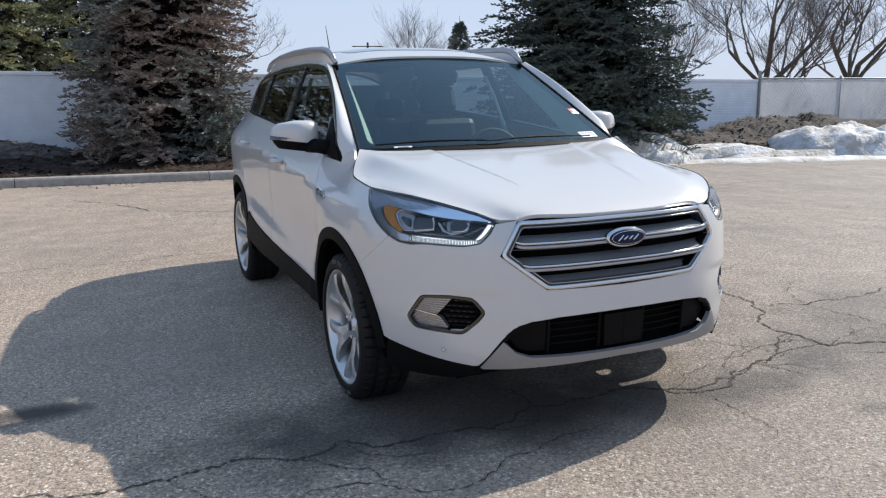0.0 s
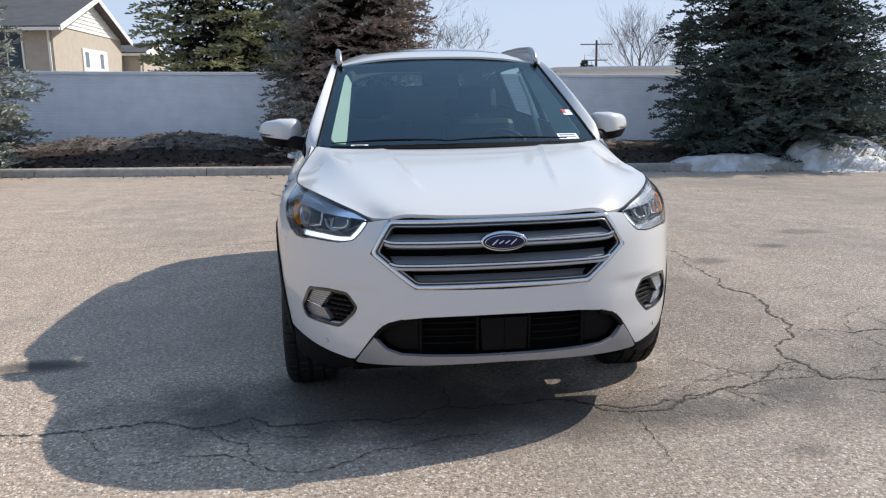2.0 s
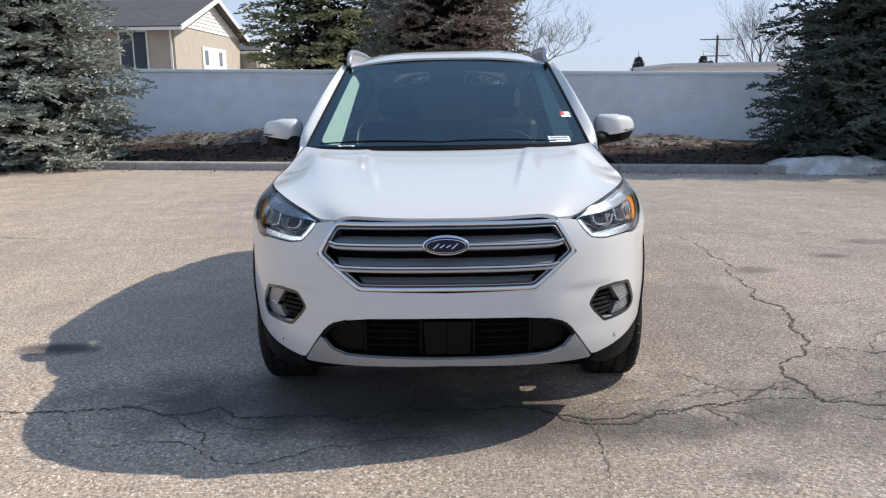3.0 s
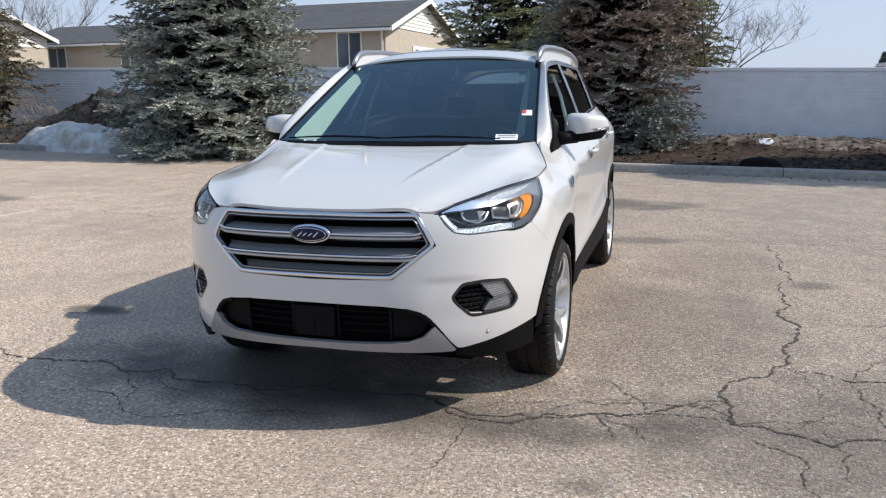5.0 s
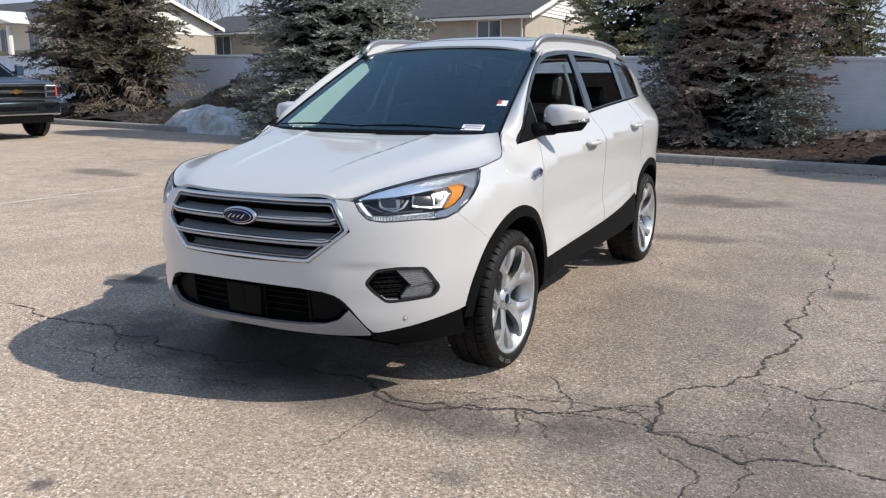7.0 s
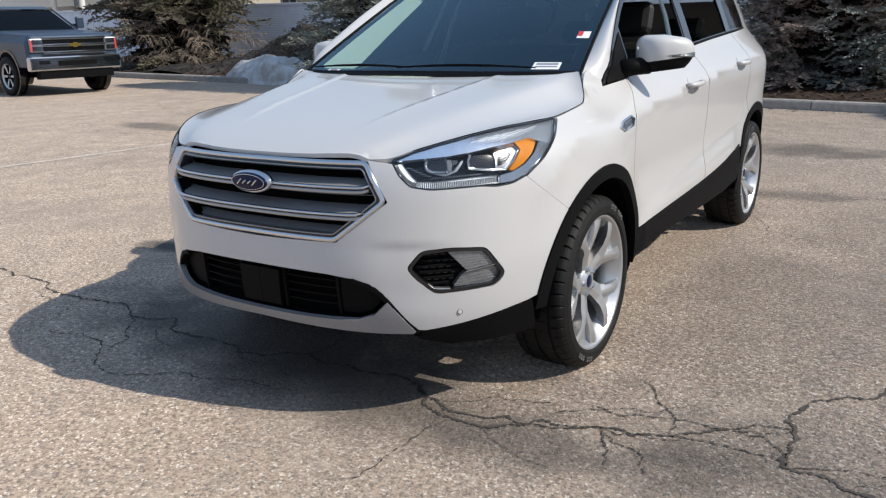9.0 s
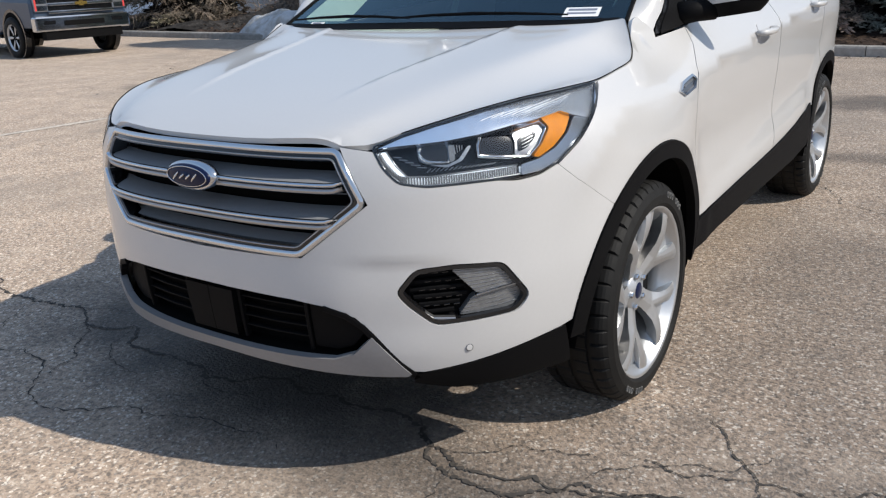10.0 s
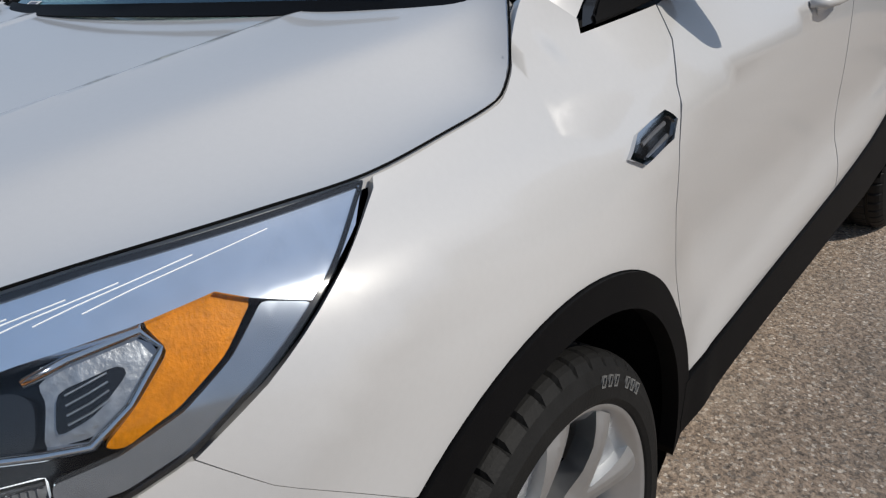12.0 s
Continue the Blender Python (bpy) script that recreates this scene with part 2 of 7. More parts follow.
def part(name, data, mat=None, parent=None, label="", bevel=0.0, smooth_shade=False):
    """Links a bmesh or mesh as one object under a thing or part."""
    if isinstance(data, bmesh.types.BMesh):
        me = bpy.data.meshes.new(name)
        data.to_mesh(me)
        data.free()
        me.materials.append(mat)
        if smooth_shade:
            me.shade_smooth()
    else:
        me = data
    ob = new(name, me)
    if parent:
        ob.parent = parent
    if label:
        ob["label"] = label
    if bevel:
        mod = ob.modifiers.new("edge", "BEVEL")
        mod.width, mod.segments, mod.limit_method = bevel, 2, "ANGLE"
    return ob


def box(bm, lo, hi, m=None):
    """Adds a box to a bmesh, from corner lo to corner hi, turned by m."""
    c = [Vector(((lo[0], hi[0])[i & 1], (lo[1], hi[1])[i >> 1 & 1], (lo[2], hi[2])[i >> 2])) for i in range(8)]
    v = [bm.verts.new(m @ p if m else p) for p in c]
    for f in ((0, 2, 3, 1), (4, 5, 7, 6), (0, 1, 5, 4), (2, 6, 7, 3), (0, 4, 6, 2), (1, 3, 7, 5)):
        bm.faces.new([v[i] for i in f])
    return v


def boxes(*items):
    bm = bmesh.new()
    for lo, hi in items:
        box(bm, lo, hi)
    return bm


def tube(bm, pts, radii, sides=8, cap=True):
    """A round bar along points, with a radius at each."""
    rings = []
    for i, p in enumerate(pts):
        p = Vector(p)
        d = (Vector(pts[min(i + 1, len(pts) - 1)]) - Vector(pts[max(i - 1, 0)])).normalized()
        a = d.orthogonal().normalized() if i == 0 else (rings[-1][1] - d * rings[-1][1].dot(d)).normalized()
        b = d.cross(a)
        r = radii[i] if isinstance(radii, (list, tuple)) else radii
        rings.append(([bm.verts.new(p + (a * math.cos(t) + b * math.sin(t)) * r) for t in (2 * math.pi * k / sides for k in range(sides))], a))
    for (r0, _), (r1, _) in zip(rings, rings[1:]):
        for k in range(sides):
            bm.faces.new((r0[k], r0[(k + 1) % sides], r1[(k + 1) % sides], r1[k]))
    if cap:
        bm.faces.new(rings[0][0][::-1])
        bm.faces.new(rings[-1][0])
    return bm


def lathe(profile, segments, axis="X", notch=None):
    """A body turned round an axis from (radius, along) pairs. notch(i, k, r) may change the radius of a point."""
    bm = bmesh.new()
    rows = []
    for k in range(segments):
        t = 2 * math.pi * k / segments
        row = []
        for i, (r, a) in enumerate(profile):
            q = notch(i, k, r) if notch else r
            p = (a, q * math.cos(t), q * math.sin(t)) if axis == "X" else (q * math.cos(t), q * math.sin(t), a)
            row.append(bm.verts.new(p))
        rows.append(row)
    for k in range(segments):
        r0, r1 = rows[k], rows[(k + 1) % segments]
        for i in range(len(profile) - 1):
            bm.faces.new((r0[i], r0[i + 1], r1[i + 1], r1[i]))
    return bm


def grid_mesh(name, fn, nu, nv, mat):
    verts = [fn(i / nu, j / nv) for j in range(nv + 1) for i in range(nu + 1)]
    faces = [(j * (nu + 1) + i, j * (nu + 1) + i + 1, (j + 1) * (nu + 1) + i + 1, (j + 1) * (nu + 1) + i) for j in range(nv) for i in range(nu)]
    return mesh_of(name, verts, faces, mat, True)


def dense(loop, step):
    out = []
    for a, b in zip(loop, loop[1:] + loop[:1]):
        n = max(1, math.ceil(math.dist(a, b) / step))
        out += [(a[0] + (b[0] - a[0]) * k / n, a[1] + (b[1] - a[1]) * k / n) for k in range(n)]
    return out


def rounded(loop, r, n=4):
    """A polygon with its corners rounded to about r."""
    out = []
    for i, p in enumerate(loop):
        a, c = Vector(loop[i - 1]), Vector(loop[(i + 1) % len(loop)])
        p = Vector(p)
        da, dc = (a - p), (c - p)
        ra, rc = min(r, da.length * 0.45), min(r, dc.length * 0.45)
        s, e = p + da.normalized() * ra, p + dc.normalized() * rc
        for k in range(n + 1):
            t = k / n
            q = s * (1 - t) ** 2 + p * 2 * t * (1 - t) + e * t * t
            out.append((q.x, q.y))
    return out


def inside(pts, loop):
    """Which of the points lie in the loop."""
    x, y = pts[:, 0], pts[:, 1]
    hit = np.zeros(len(pts), bool)
    for (x0, y0), (x1, y1) in zip(loop, loop[1:] + loop[:1]):
        c = (y0 > y) != (y1 > y)
        if y0 != y1:
            hit ^= c & (x < (x1 - x0) * (y - y0) / (y1 - y0) + x0)
    return hit


def shrink(loop, d):
    """The loop moved inwards by d."""
    area = sum(a[0] * b[1] - b[0] * a[1] for a, b in zip(loop, loop[1:] + loop[:1]))
    s = 1 if area > 0 else -1
    out = []
    for i, p in enumerate(loop):
        a, c, p = Vector(loop[i - 1]), Vector(loop[(i + 1) % len(loop)]), Vector(p)
        e0, e1 = (p - a).normalized(), (c - p).normalized()
        n = Vector((-(e0.y + e1.y), e0.x + e1.x))
        n = n.normalized() * s if n.length > 1e-6 else Vector((0, 0))
        q = p + n * d / max(0.5, n.dot(Vector((-e0.y, e0.x)) * s))
        out.append((q.x, q.y))
    return out


def patch(name, fn, outer, holes=(), mat=None, step=0.03, lip=0.014, off=0.0, sides=(1,)):
    """A sheet of the surface fn(u, v) cut to an outline, with turned-in edges. off: metres out of the surface. sides: 1, -1 or both, mirrored in x."""
    loops = [dense(list(l), step) for l in (outer, *holes)]
    pts, edges = [], []
    for l in loops:
        n = len(pts)
        pts += l
        edges += [(n + i, n + (i + 1) % len(l)) for i in range(len(l))]
    edge_pts = np.array(pts)
    lo, hi = edge_pts.min(0), edge_pts.max(0)
    gx, gy = np.meshgrid(np.arange(lo[0] + step / 2, hi[0], step), np.arange(lo[1] + step / 2, hi[1], step))
    g = np.stack([gx.ravel(), gy.ravel()], 1)
    if len(g):
        ok = inside(g, loops[0])
        for l in loops[1:]:
            ok &= ~inside(g, l)
        g = g[ok]
        if len(g):
            near = np.min(np.hypot(g[:, None, 0] - edge_pts[None, :, 0], g[:, None, 1] - edge_pts[None, :, 1]), 1)
            g = g[near > step * 0.45]
    res = geometry.delaunay_2d_cdt([Vector(p) for p in pts] + [Vector(p) for p in g], edges, [], 0, 1e-6)
    v2 = np.array([tuple(v) for v in res[0]])
    tri = [f for f in res[2] if len(f) == 3]
    mid = np.array([v2[list(f)].mean(0) for f in tri])
    ok = inside(mid, loops[0])
    for l in loops[1:]:
        ok &= ~inside(mid, l)
    tri = [f for f, k in zip(tri, ok) if k]

    def at(p):
        e = 1e-3
        a = Vector(fn(p[0], p[1]))
        n = (Vector(fn(p[0] + e, p[1])) - Vector(fn(p[0] - e, p[1]))).cross(Vector(fn(p[0], p[1] + e)) - Vector(fn(p[0], p[1] - e))).normalized()
        return a + n * off, n

    top = [at(p) for p in v2]
    rims = [[at(p) for p in l] for l in loops] if lip else []
    verts, faces, norms = [], [], []
    for s in sides:
        base = len(verts)
        verts += [Vector((p.x * s, p.y, p.z)) for p, _ in top]
        nn = [Vector((n.x * s, n.y, n.z)) for _, n in top]
        for f in tri:
            a, b, c = (v2[i] for i in f)
            ccw = (b[0] - a[0]) * (c[1] - a[1]) - (b[1] - a[1]) * (c[0] - a[0]) > 0
            f = list(f) if ccw == (s > 0) else list(f)[::-1]
            faces.append([base + i for i in f])
            norms += [nn[i] for i in f]
        for rim in rims:
            k0 = len(verts)
            n = len(rim)
            for p, q in rim:
                for d in (0, lip):
                    w = p - q * d
                    verts.append(Vector((w.x * s, w.y, w.z)))
            for i in range(n):
                j = (i + 1) % n
                faces.append([k0 + 2 * i, k0 + 2 * i + 1, k0 + 2 * j + 1, k0 + 2 * j])
                norms += [Vector((0, 0, 0))] * 4
    me = bpy.data.meshes.new(name)
    me.from_pydata([tuple(v) for v in verts], [], faces)
    me.materials.append(mat)
    me.shade_smooth()
    me.normals_split_custom_set([tuple(n) for n in norms])
    return me


def ribbon(name, fn, path, width, mat, off=0.006, depth=0.012, s=1, round_=True):
    """A moulding of the surface fn laid along a path of (u, v): a raised bar with a rounded back."""
    pts = []
    for p in path:
        e = 1e-3
        a = Vector(fn(*p))
        n = (Vector(fn(p[0] + e, p[1])) - Vector(fn(p[0] - e, p[1]))).cross(Vector(fn(p[0], p[1] + e)) - Vector(fn(p[0], p[1] - e))).normalized()
        pts.append((a, n))
    verts, faces = [], []
    prof = [(-0.5, -depth), (-0.5, off * 0.5), (-0.28, off), (0.28, off), (0.5, off * 0.5), (0.5, -depth)]
    k = len(prof)
    for i, (a, n) in enumerate(pts):
        d = (pts[min(i + 1, len(pts) - 1)][0] - pts[max(i - 1, 0)][0]).normalized()
        w = n.cross(d).normalized()
        wd = width[i] if isinstance(width, (list, tuple)) else width
        for q, h in prof:
            v = a + w * q * wd + n * h
            verts.append((v.x * s, v.y, v.z))
    for i in range(len(pts) - 1):
        for j in range(k - 1):
            faces.append((i * k + j, i * k + j + 1, (i + 1) * k + j + 1, (i + 1) * k + j))
    faces += [tuple(range(k)), tuple(range((len(pts) - 1) * k, len(pts) * k))[::-1]]
    return mesh_of(name, verts, faces, mat)


def bead(name, fn, path, width, mat, height=0.006, depth=0.012, s=1, closed=False):
    """A moulding with a round back laid along a path of (u, v) on the surface fn."""
    m = len(path)
    pts = []
    for p in path:
        e = 1e-3
        a = Vector(fn(*p))
        n = (Vector(fn(p[0] + e, p[1])) - Vector(fn(p[0] - e, p[1]))).cross(Vector(fn(p[0], p[1] + e)) - Vector(fn(p[0], p[1] - e))).normalized()
        pts.append((a, n))
    prof = [(-0.5, -depth)] + [(-0.5 * math.cos(math.pi * k / 8), height * math.sin(math.pi * k / 8)) for k in range(9)] + [(0.5, -depth)]
    k = len(prof)
    verts, faces = [], []
    for i, (a, n) in enumerate(pts):
        d = (pts[(i + 1) % m if closed else min(i + 1, m - 1)][0] - pts[i - 1 if closed else max(i - 1, 0)][0]).normalized()
        w = n.cross(d).normalized()
        for q, h in prof:
            v = a + w * q * width + n * h
            verts.append((v.x * s, v.y, v.z))
    for i in range(m if closed else m - 1):
        j2 = (i + 1) % m
        for j in range(k - 1):
            faces.append((i * k + j, i * k + j + 1, j2 * k + j + 1, j2 * k + j))
    if not closed:
        faces += [tuple(range(k)), tuple(range((m - 1) * k, m * k))[::-1]]
    return mesh_of(name, verts, faces, mat, True)


def arc(cy, cz, r, a0, a1, n=24):
    """(y, z) points round a centre; 0 degrees points to +y, 90 up."""
    return [(cy + r * math.cos(radians(a0 + (a1 - a0) * k / n)), cz + r * math.sin(radians(a0 + (a1 - a0) * k / n))) for k in range(n + 1)]


def thing(name, label, category, group="", at=(0, 0, 0), turn=0.0):
    """An empty at a thing's base."""
    ob = tagged(new(name), label, category, group)
    ob.matrix_basis = pose(*at, 0, 0, turn)
    return ob



# ---- car shape: front faces -y, front axle at y = 0, x > 0 is the driver's side ----
YC, NEXP = 0.10, 2.8


def spline(table):
    """A smooth curve through (key, value) pairs (monotone cubic)."""
    xs = [p[0] for p in table]
    ys = [p[1] for p in table]
    n = len(xs)
    d = [(ys[i + 1] - ys[i]) / (xs[i + 1] - xs[i]) for i in range(n - 1)]
    m = [d[0]] + [0 if d[i - 1] * d[i] <= 0 else 2 * d[i - 1] * d[i] / (d[i - 1] + d[i]) for i in range(1, n - 1)] + [d[-1]]

    def f(x):
        if x <= xs[0]:
            return ys[0] + m[0] * (x - xs[0])
        if x >= xs[-1]:
            return ys[-1] + m[-1] * (x - xs[-1])
        i = 0
        while x > xs[i + 1]:
            i += 1
        h = xs[i + 1] - xs[i]
        t = (x - xs[i]) / h
        return ((1 + 2 * t) * (1 - t) ** 2 * ys[i] + t * (1 - t) ** 2 * h * m[i] + t * t * (3 - 2 * t) * ys[i + 1] + t * t * (t - 1) * h * m[i + 1])
    return f


def smooth(a, b, x):
    t = min(1, max(0, (x - a) / (b - a)))
    return t * t * (3 - 2 * t)


front_y = spline([(0.18, -0.83), (0.25, -0.885), (0.32, -0.925), (0.42, -0.945), (0.55, -0.952), (0.65, -0.945), (0.75, -0.935), (0.85, -0.92), (0.92, -0.895), (0.98, -0.85), (1.06, -0.76)])
wide_front = spline([(0.18, 0.85), (0.3, 0.885), (0.45, 0.91), (0.6, 0.918), (0.8, 0.918), (0.88, 0.91), (0.945, 0.885), (1.0, 0.838), (1.063, 0.795), (1.1, 0.775)])
# the doors' section, as metres in from the widest line, against the height between sill and belt
door_in = spline([(0.0, 0.055), (0.12, 0.03), (0.3, 0.022), (0.5, 0.016), (0.68, 0.004), (0.76, 0.002), (0.84, 0.012), (0.93, 0.05), (1.0, 0.095)])
belt_z = spline([(0.1, 1.07), (0.24, 1.083), (0.8, 1.135), (1.6, 1.20), (2.4, 1.245), (3.0, 1.27), (3.6, 1.29)])
widest = spline([(0.1, 0.918), (0.45, 0.915), (1.0, 0.912), (2.0, 0.915), (2.6, 0.912), (2.9, 0.89), (3.2, 0.83), (3.45, 0.73), (3.6, 0.62)])


def pane_x(y, z):
    """The side windows' surface, leaning in."""
    h = z - 1.083
    x = 0.822 - 0.33 * h - 0.15 * h * abs(h) - 0.17 * max(0.0, (y - 2.4) / 1.2) ** 2
    return x


shoulder = spline([(-0.5, 0.80), (-0.32, 0.874), (-0.235, 0.902), (-0.12, 0.924), (0.04, 0.934), (0.31, 0.952), (0.63, 0.972), (1.12, 1.012), (2.3, 1.085), (3.2, 1.12)])
low_crease = spline([(0.44, 0.535), (0.71, 0.578), (1.1, 0.615), (1.65, 0.672), (2.3, 0.74)])


def flare(y, z):
    """The ridge that runs round above the front wheel arch."""
    r = math.hypot(y, z - 0.36)
    return 0.015 * math.exp(-abs((r - 0.61) / (0.085 if r > 0.61 else 0.06)) ** 1.5) * smooth(-0.62, -0.42, y) * (1 - smooth(0.12, 0.44, y)) * smooth(0.5, 0.62, z)


def pressed(y, z):
    """The pressings of the side: a crease at the shoulder, a kick-out above the sill, flared arches."""
    zs = shoulder(y)
    d = 0.0
    if z < zs:
        d -= 0.016 * (1 - math.exp(-(zs - z) / 0.032)) * smooth(0.52, 0.72, z) * smooth(0.12, 0.62, y) * (1 - smooth(2.6, 3.0, y))
    if 0.42 < y < 2.3:
        zl = low_crease(y)
        d += 0.014 * (1 - smooth(zl - 0.11, zl, z)) * smooth(0.42, 0.55, y) * (1 - smooth(2.1, 2.3, y))
    for cy in (0.0, 2.69):
        d += 0.011 * (1 - smooth(0.44, 0.60, math.hypot(y - cy, z - 0.36)))
    return d


def side_x(y, z):
    top = belt_z(y)
    if z >= top:
        x = pane_x(y, z)
        if y < 0.5:
            x += (wide_front(z) - x) * (1 - smooth(0.1, 0.5 - 0.16 * smooth(top, top + 0.1, z), y))
        return x
    k = (z - 0.22) / (top - 0.22)
    x = widest(y) - door_in(k) - (widest(y) - pane_x(y, top) - 0.095) * smooth(0.8, 1.0, k)
    if y < 0.5:
        x = x + (wide_front(z) - x) * (1 - smooth(0.1, 0.5, y))
    return x + pressed(y, z) + flare(y, z)


def skin(u, z):
    """The body's side and front, round the car: u 0 at the nose, pi/2 at y = YC, then along the side."""
    if u < 0:
        x, y, z = skin(-u, z)
        return -x, y, z
    if u >= math.pi / 2:
        y = YC + (u - math.pi / 2) * 0.92
        return side_x(y, z), y, z
    s, c = math.sin(u), math.cos(u)
    r = ((s / wide_front(z)) ** NEXP + (c / (YC - front_y(z))) ** NEXP) ** (-1 / NEXP)
    if 0.4 < u < 1.0 and z < 0.66:
        r -= 0.006 * smooth(0.40, 0.54, u) * (1 - smooth(0.58, 0.74, u)) * (1 - smooth(0.628, 0.656, z)) * smooth(0.40, 0.50, z)
    x, y = r * s, YC - r * c
    return x + pressed(y, z) * smooth(0.85, 1.1, u) + flare(y, z) * smooth(0.9, 1.1, u), y, z


def u_of(z, x=None, y=None):
    """The u at which the skin at height z has that x (front) or y (side)."""
    if y is not None and y >= YC:
        return math.pi / 2 + (y - YC) / 0.92
    lo, hi = 0.0, math.pi / 2
    for _ in range(40):
        mid = (lo + hi) / 2
        p = skin(mid, z)
        if (p[0] < x) if x is not None else (p[1] < y):
            lo = mid
        else:
            hi = mid
    return lo


def F(x, z):
    return u_of(z, x=x), z


def S(y, z):
    return u_of(z, y=y), z


def inset(fn, d):
    """The surface fn moved out by d."""
    def g(u, v):
        e = 1e-3
        a = Vector(fn(u, v))
        n = (Vector(fn(u + e, v)) - Vector(fn(u - e, v))).cross(Vector(fn(u, v + e)) - Vector(fn(u, v - e))).normalized()
        return a + n * d
    return g


# outlines on the skin, as (u, z)
LAMP = rounded([(0.508, 0.9255), (0.58, 0.9495), (0.66, 0.969), (0.785, 0.991), (0.9, 1.003), (1.19, 1.0135), (1.10, 0.946), (1.02, 0.888), (0.956, 0.845), (0.90, 0.826), (0.84, 0.822), (0.79, 0.829), (0.74, 0.829), (0.63, 0.827), (0.567, 0.838), (0.533, 0.875)], 0.014, 3)
FOG = rounded([(0.546, 0.572), (0.593, 0.631), (0.685, 0.638), (0.797, 0.628), (0.868, 0.528), (0.834, 0.486), (0.632, 0.479), (0.574, 0.533)], 0.02, 3)
INTAKE = [F(0.001, 0.540), F(0.19, 0.540), F(0.31, 0.537), F(0.40, 0.526), F(0.47, 0.500), F(0.505, 0.462), F(0.46, 0.412), F(0.41, 0.392), F(0.28, 0.387), F(0.14, 0.384), F(0.001, 0.383)]
ARCH_Z, ARCH_R, ARCH_IN, AXLE = 0.36, 0.452, 0.398, 2.69


SILL = spline([(0.3, 0.452), (0.41, 0.46), (1.45, 0.504), (1.92, 0.545), (2.25, 0.60)])
TOPLINE = spline([(0.24, 1.083), (0.34, 1.17), (0.5, 1.295), (0.7, 1.425), (0.9, 1.52), (1.08, 1.567), (1.5, 1.592), (2.0, 1.585), (2.5, 1.553), (2.95, 1.49), (3.35, 1.40)])
hood_line = [(0.445, 0.924), (0.508, 0.928), (0.58, 0.951), (0.66, 0.970), (0.785, 0.992), (0.9, 1.004), (1.05, 1.011), (1.19, 1.015), (1.332, 1.028), (1.464, 1.040), (1.53, 1.062), (1.56, 1.083)]
edge3 = [skin(*p) for p in hood_line[:-1]] + [(0.770, 0.120, 1.103), (0.736, 0.172, 1.145)]
hood_ex = spline([(p[1], p[0]) for p in edge3])
hood_ez = spline([(p[1], p[2]) for p in edge3])
hood_cz = spline([(-0.91, 0.925), (-0.88, 0.938), (-0.82, 0.962), (-0.7, 0.998), (-0.5, 1.040), (-0.2, 1.088), (0.02, 1.122), (0.13, 1.138), (0.2, 1.146)])


def softened(f, width=0.10):
    """The curve f evened out over a width."""
    w = [(k * width / 3, math.exp(-k * k / 4.5)) for k in range(-6, 7)]
    total = sum(q for _, q in w)
    lo, hi = edge3[0][1], edge3[-1][1]
    table = [(y, sum(f(min(hi, max(lo, y + d))) * q for d, q in w) / total) for y in np.linspace(lo - 0.05, hi + 0.05, 60)]
    return spline([(float(y), float(v)) for y, v in table])


hood_sx, hood_sz = softened(hood_ex), softened(hood_ez)


hood_fold = spline([(-0.92, 0.40), (-0.845, 0.432), (-0.77, 0.468), (-0.58, 0.532), (-0.2, 0.615), (0.156, 0.69), (0.3, 0.71)])


def hood(x, y):
    yy = max(y, edge3[0][1])
    edge = min(1.0, abs(x) / hood_ex(yy)) ** 9
    # a nearly flat top, folded down along each side
    zc, xf = hood_cz(y), hood_fold(yy)
    ze = hood_sz(yy)
    zf = zc - 0.04 * (zc - ze)
    t = (abs(x) - xf) / max(0.05, hood_sx(yy) - xf)
    top = zc + (zf - zc) * (abs(x) / xf) ** 2
    flank = zf + (ze - zf) * (1 - max(0.0, 1 - t) ** 1.3) if t > 0 else zf + (ze - zf) * 1.3 * t
    k = 0.006
    z = -k * math.log(math.exp(-(top - zf) / k) + math.exp(-(flank - zf) / k)) + zf if abs(top - flank) < 0.2 else min(top, flank)
    z = z + (hood_ez(yy) - z) * edge
    # two crests that draw together and fade towards the nose
    d = abs(x) - (0.392 + 0.145 * y)
    fade = smooth(-0.74, -0.45, y) * (1 - smooth(0.05, 0.18, y)) * (1 - edge)
    ridge = smooth(-0.030, 0.0, d) if d < 0 else math.exp(-d / 0.055)
    z += 0.0055 * ridge * fade
    return x, y, z


def screen(a, b):
    """The windscreen: a from -1 to 1 across, b from 0 below to 1 at the roof."""
    x = a * (0.752 + (0.607 - 0.752) * b)
    zt = 1.598 - 0.034 * a * a
    z = 1.080 + (zt - 1.080) * b
    y = (-0.045 + 0.135 * a * a) * (1 - b) + (1.03 - 0.03 * a * a) * b - 0.018 * math.sin(math.pi * b)
    return x, y, z


def screen_p(p, q):
    return screen(p / 0.68, q / 1.1)


roof_cz = spline([(0.99, 1.602), (1.15, 1.645), (1.5, 1.686), (2.0, 1.697), (2.6, 1.675), (3.1, 1.62), (3.4, 1.55)])


def roof(x, y):
    zt = TOPLINE(y)
    xt = side_x(y, zt)
    s = min(1.0, abs(x) / xt)
    return x, y, zt + (roof_cz(y) - zt) * (1 - s ** 3.4)


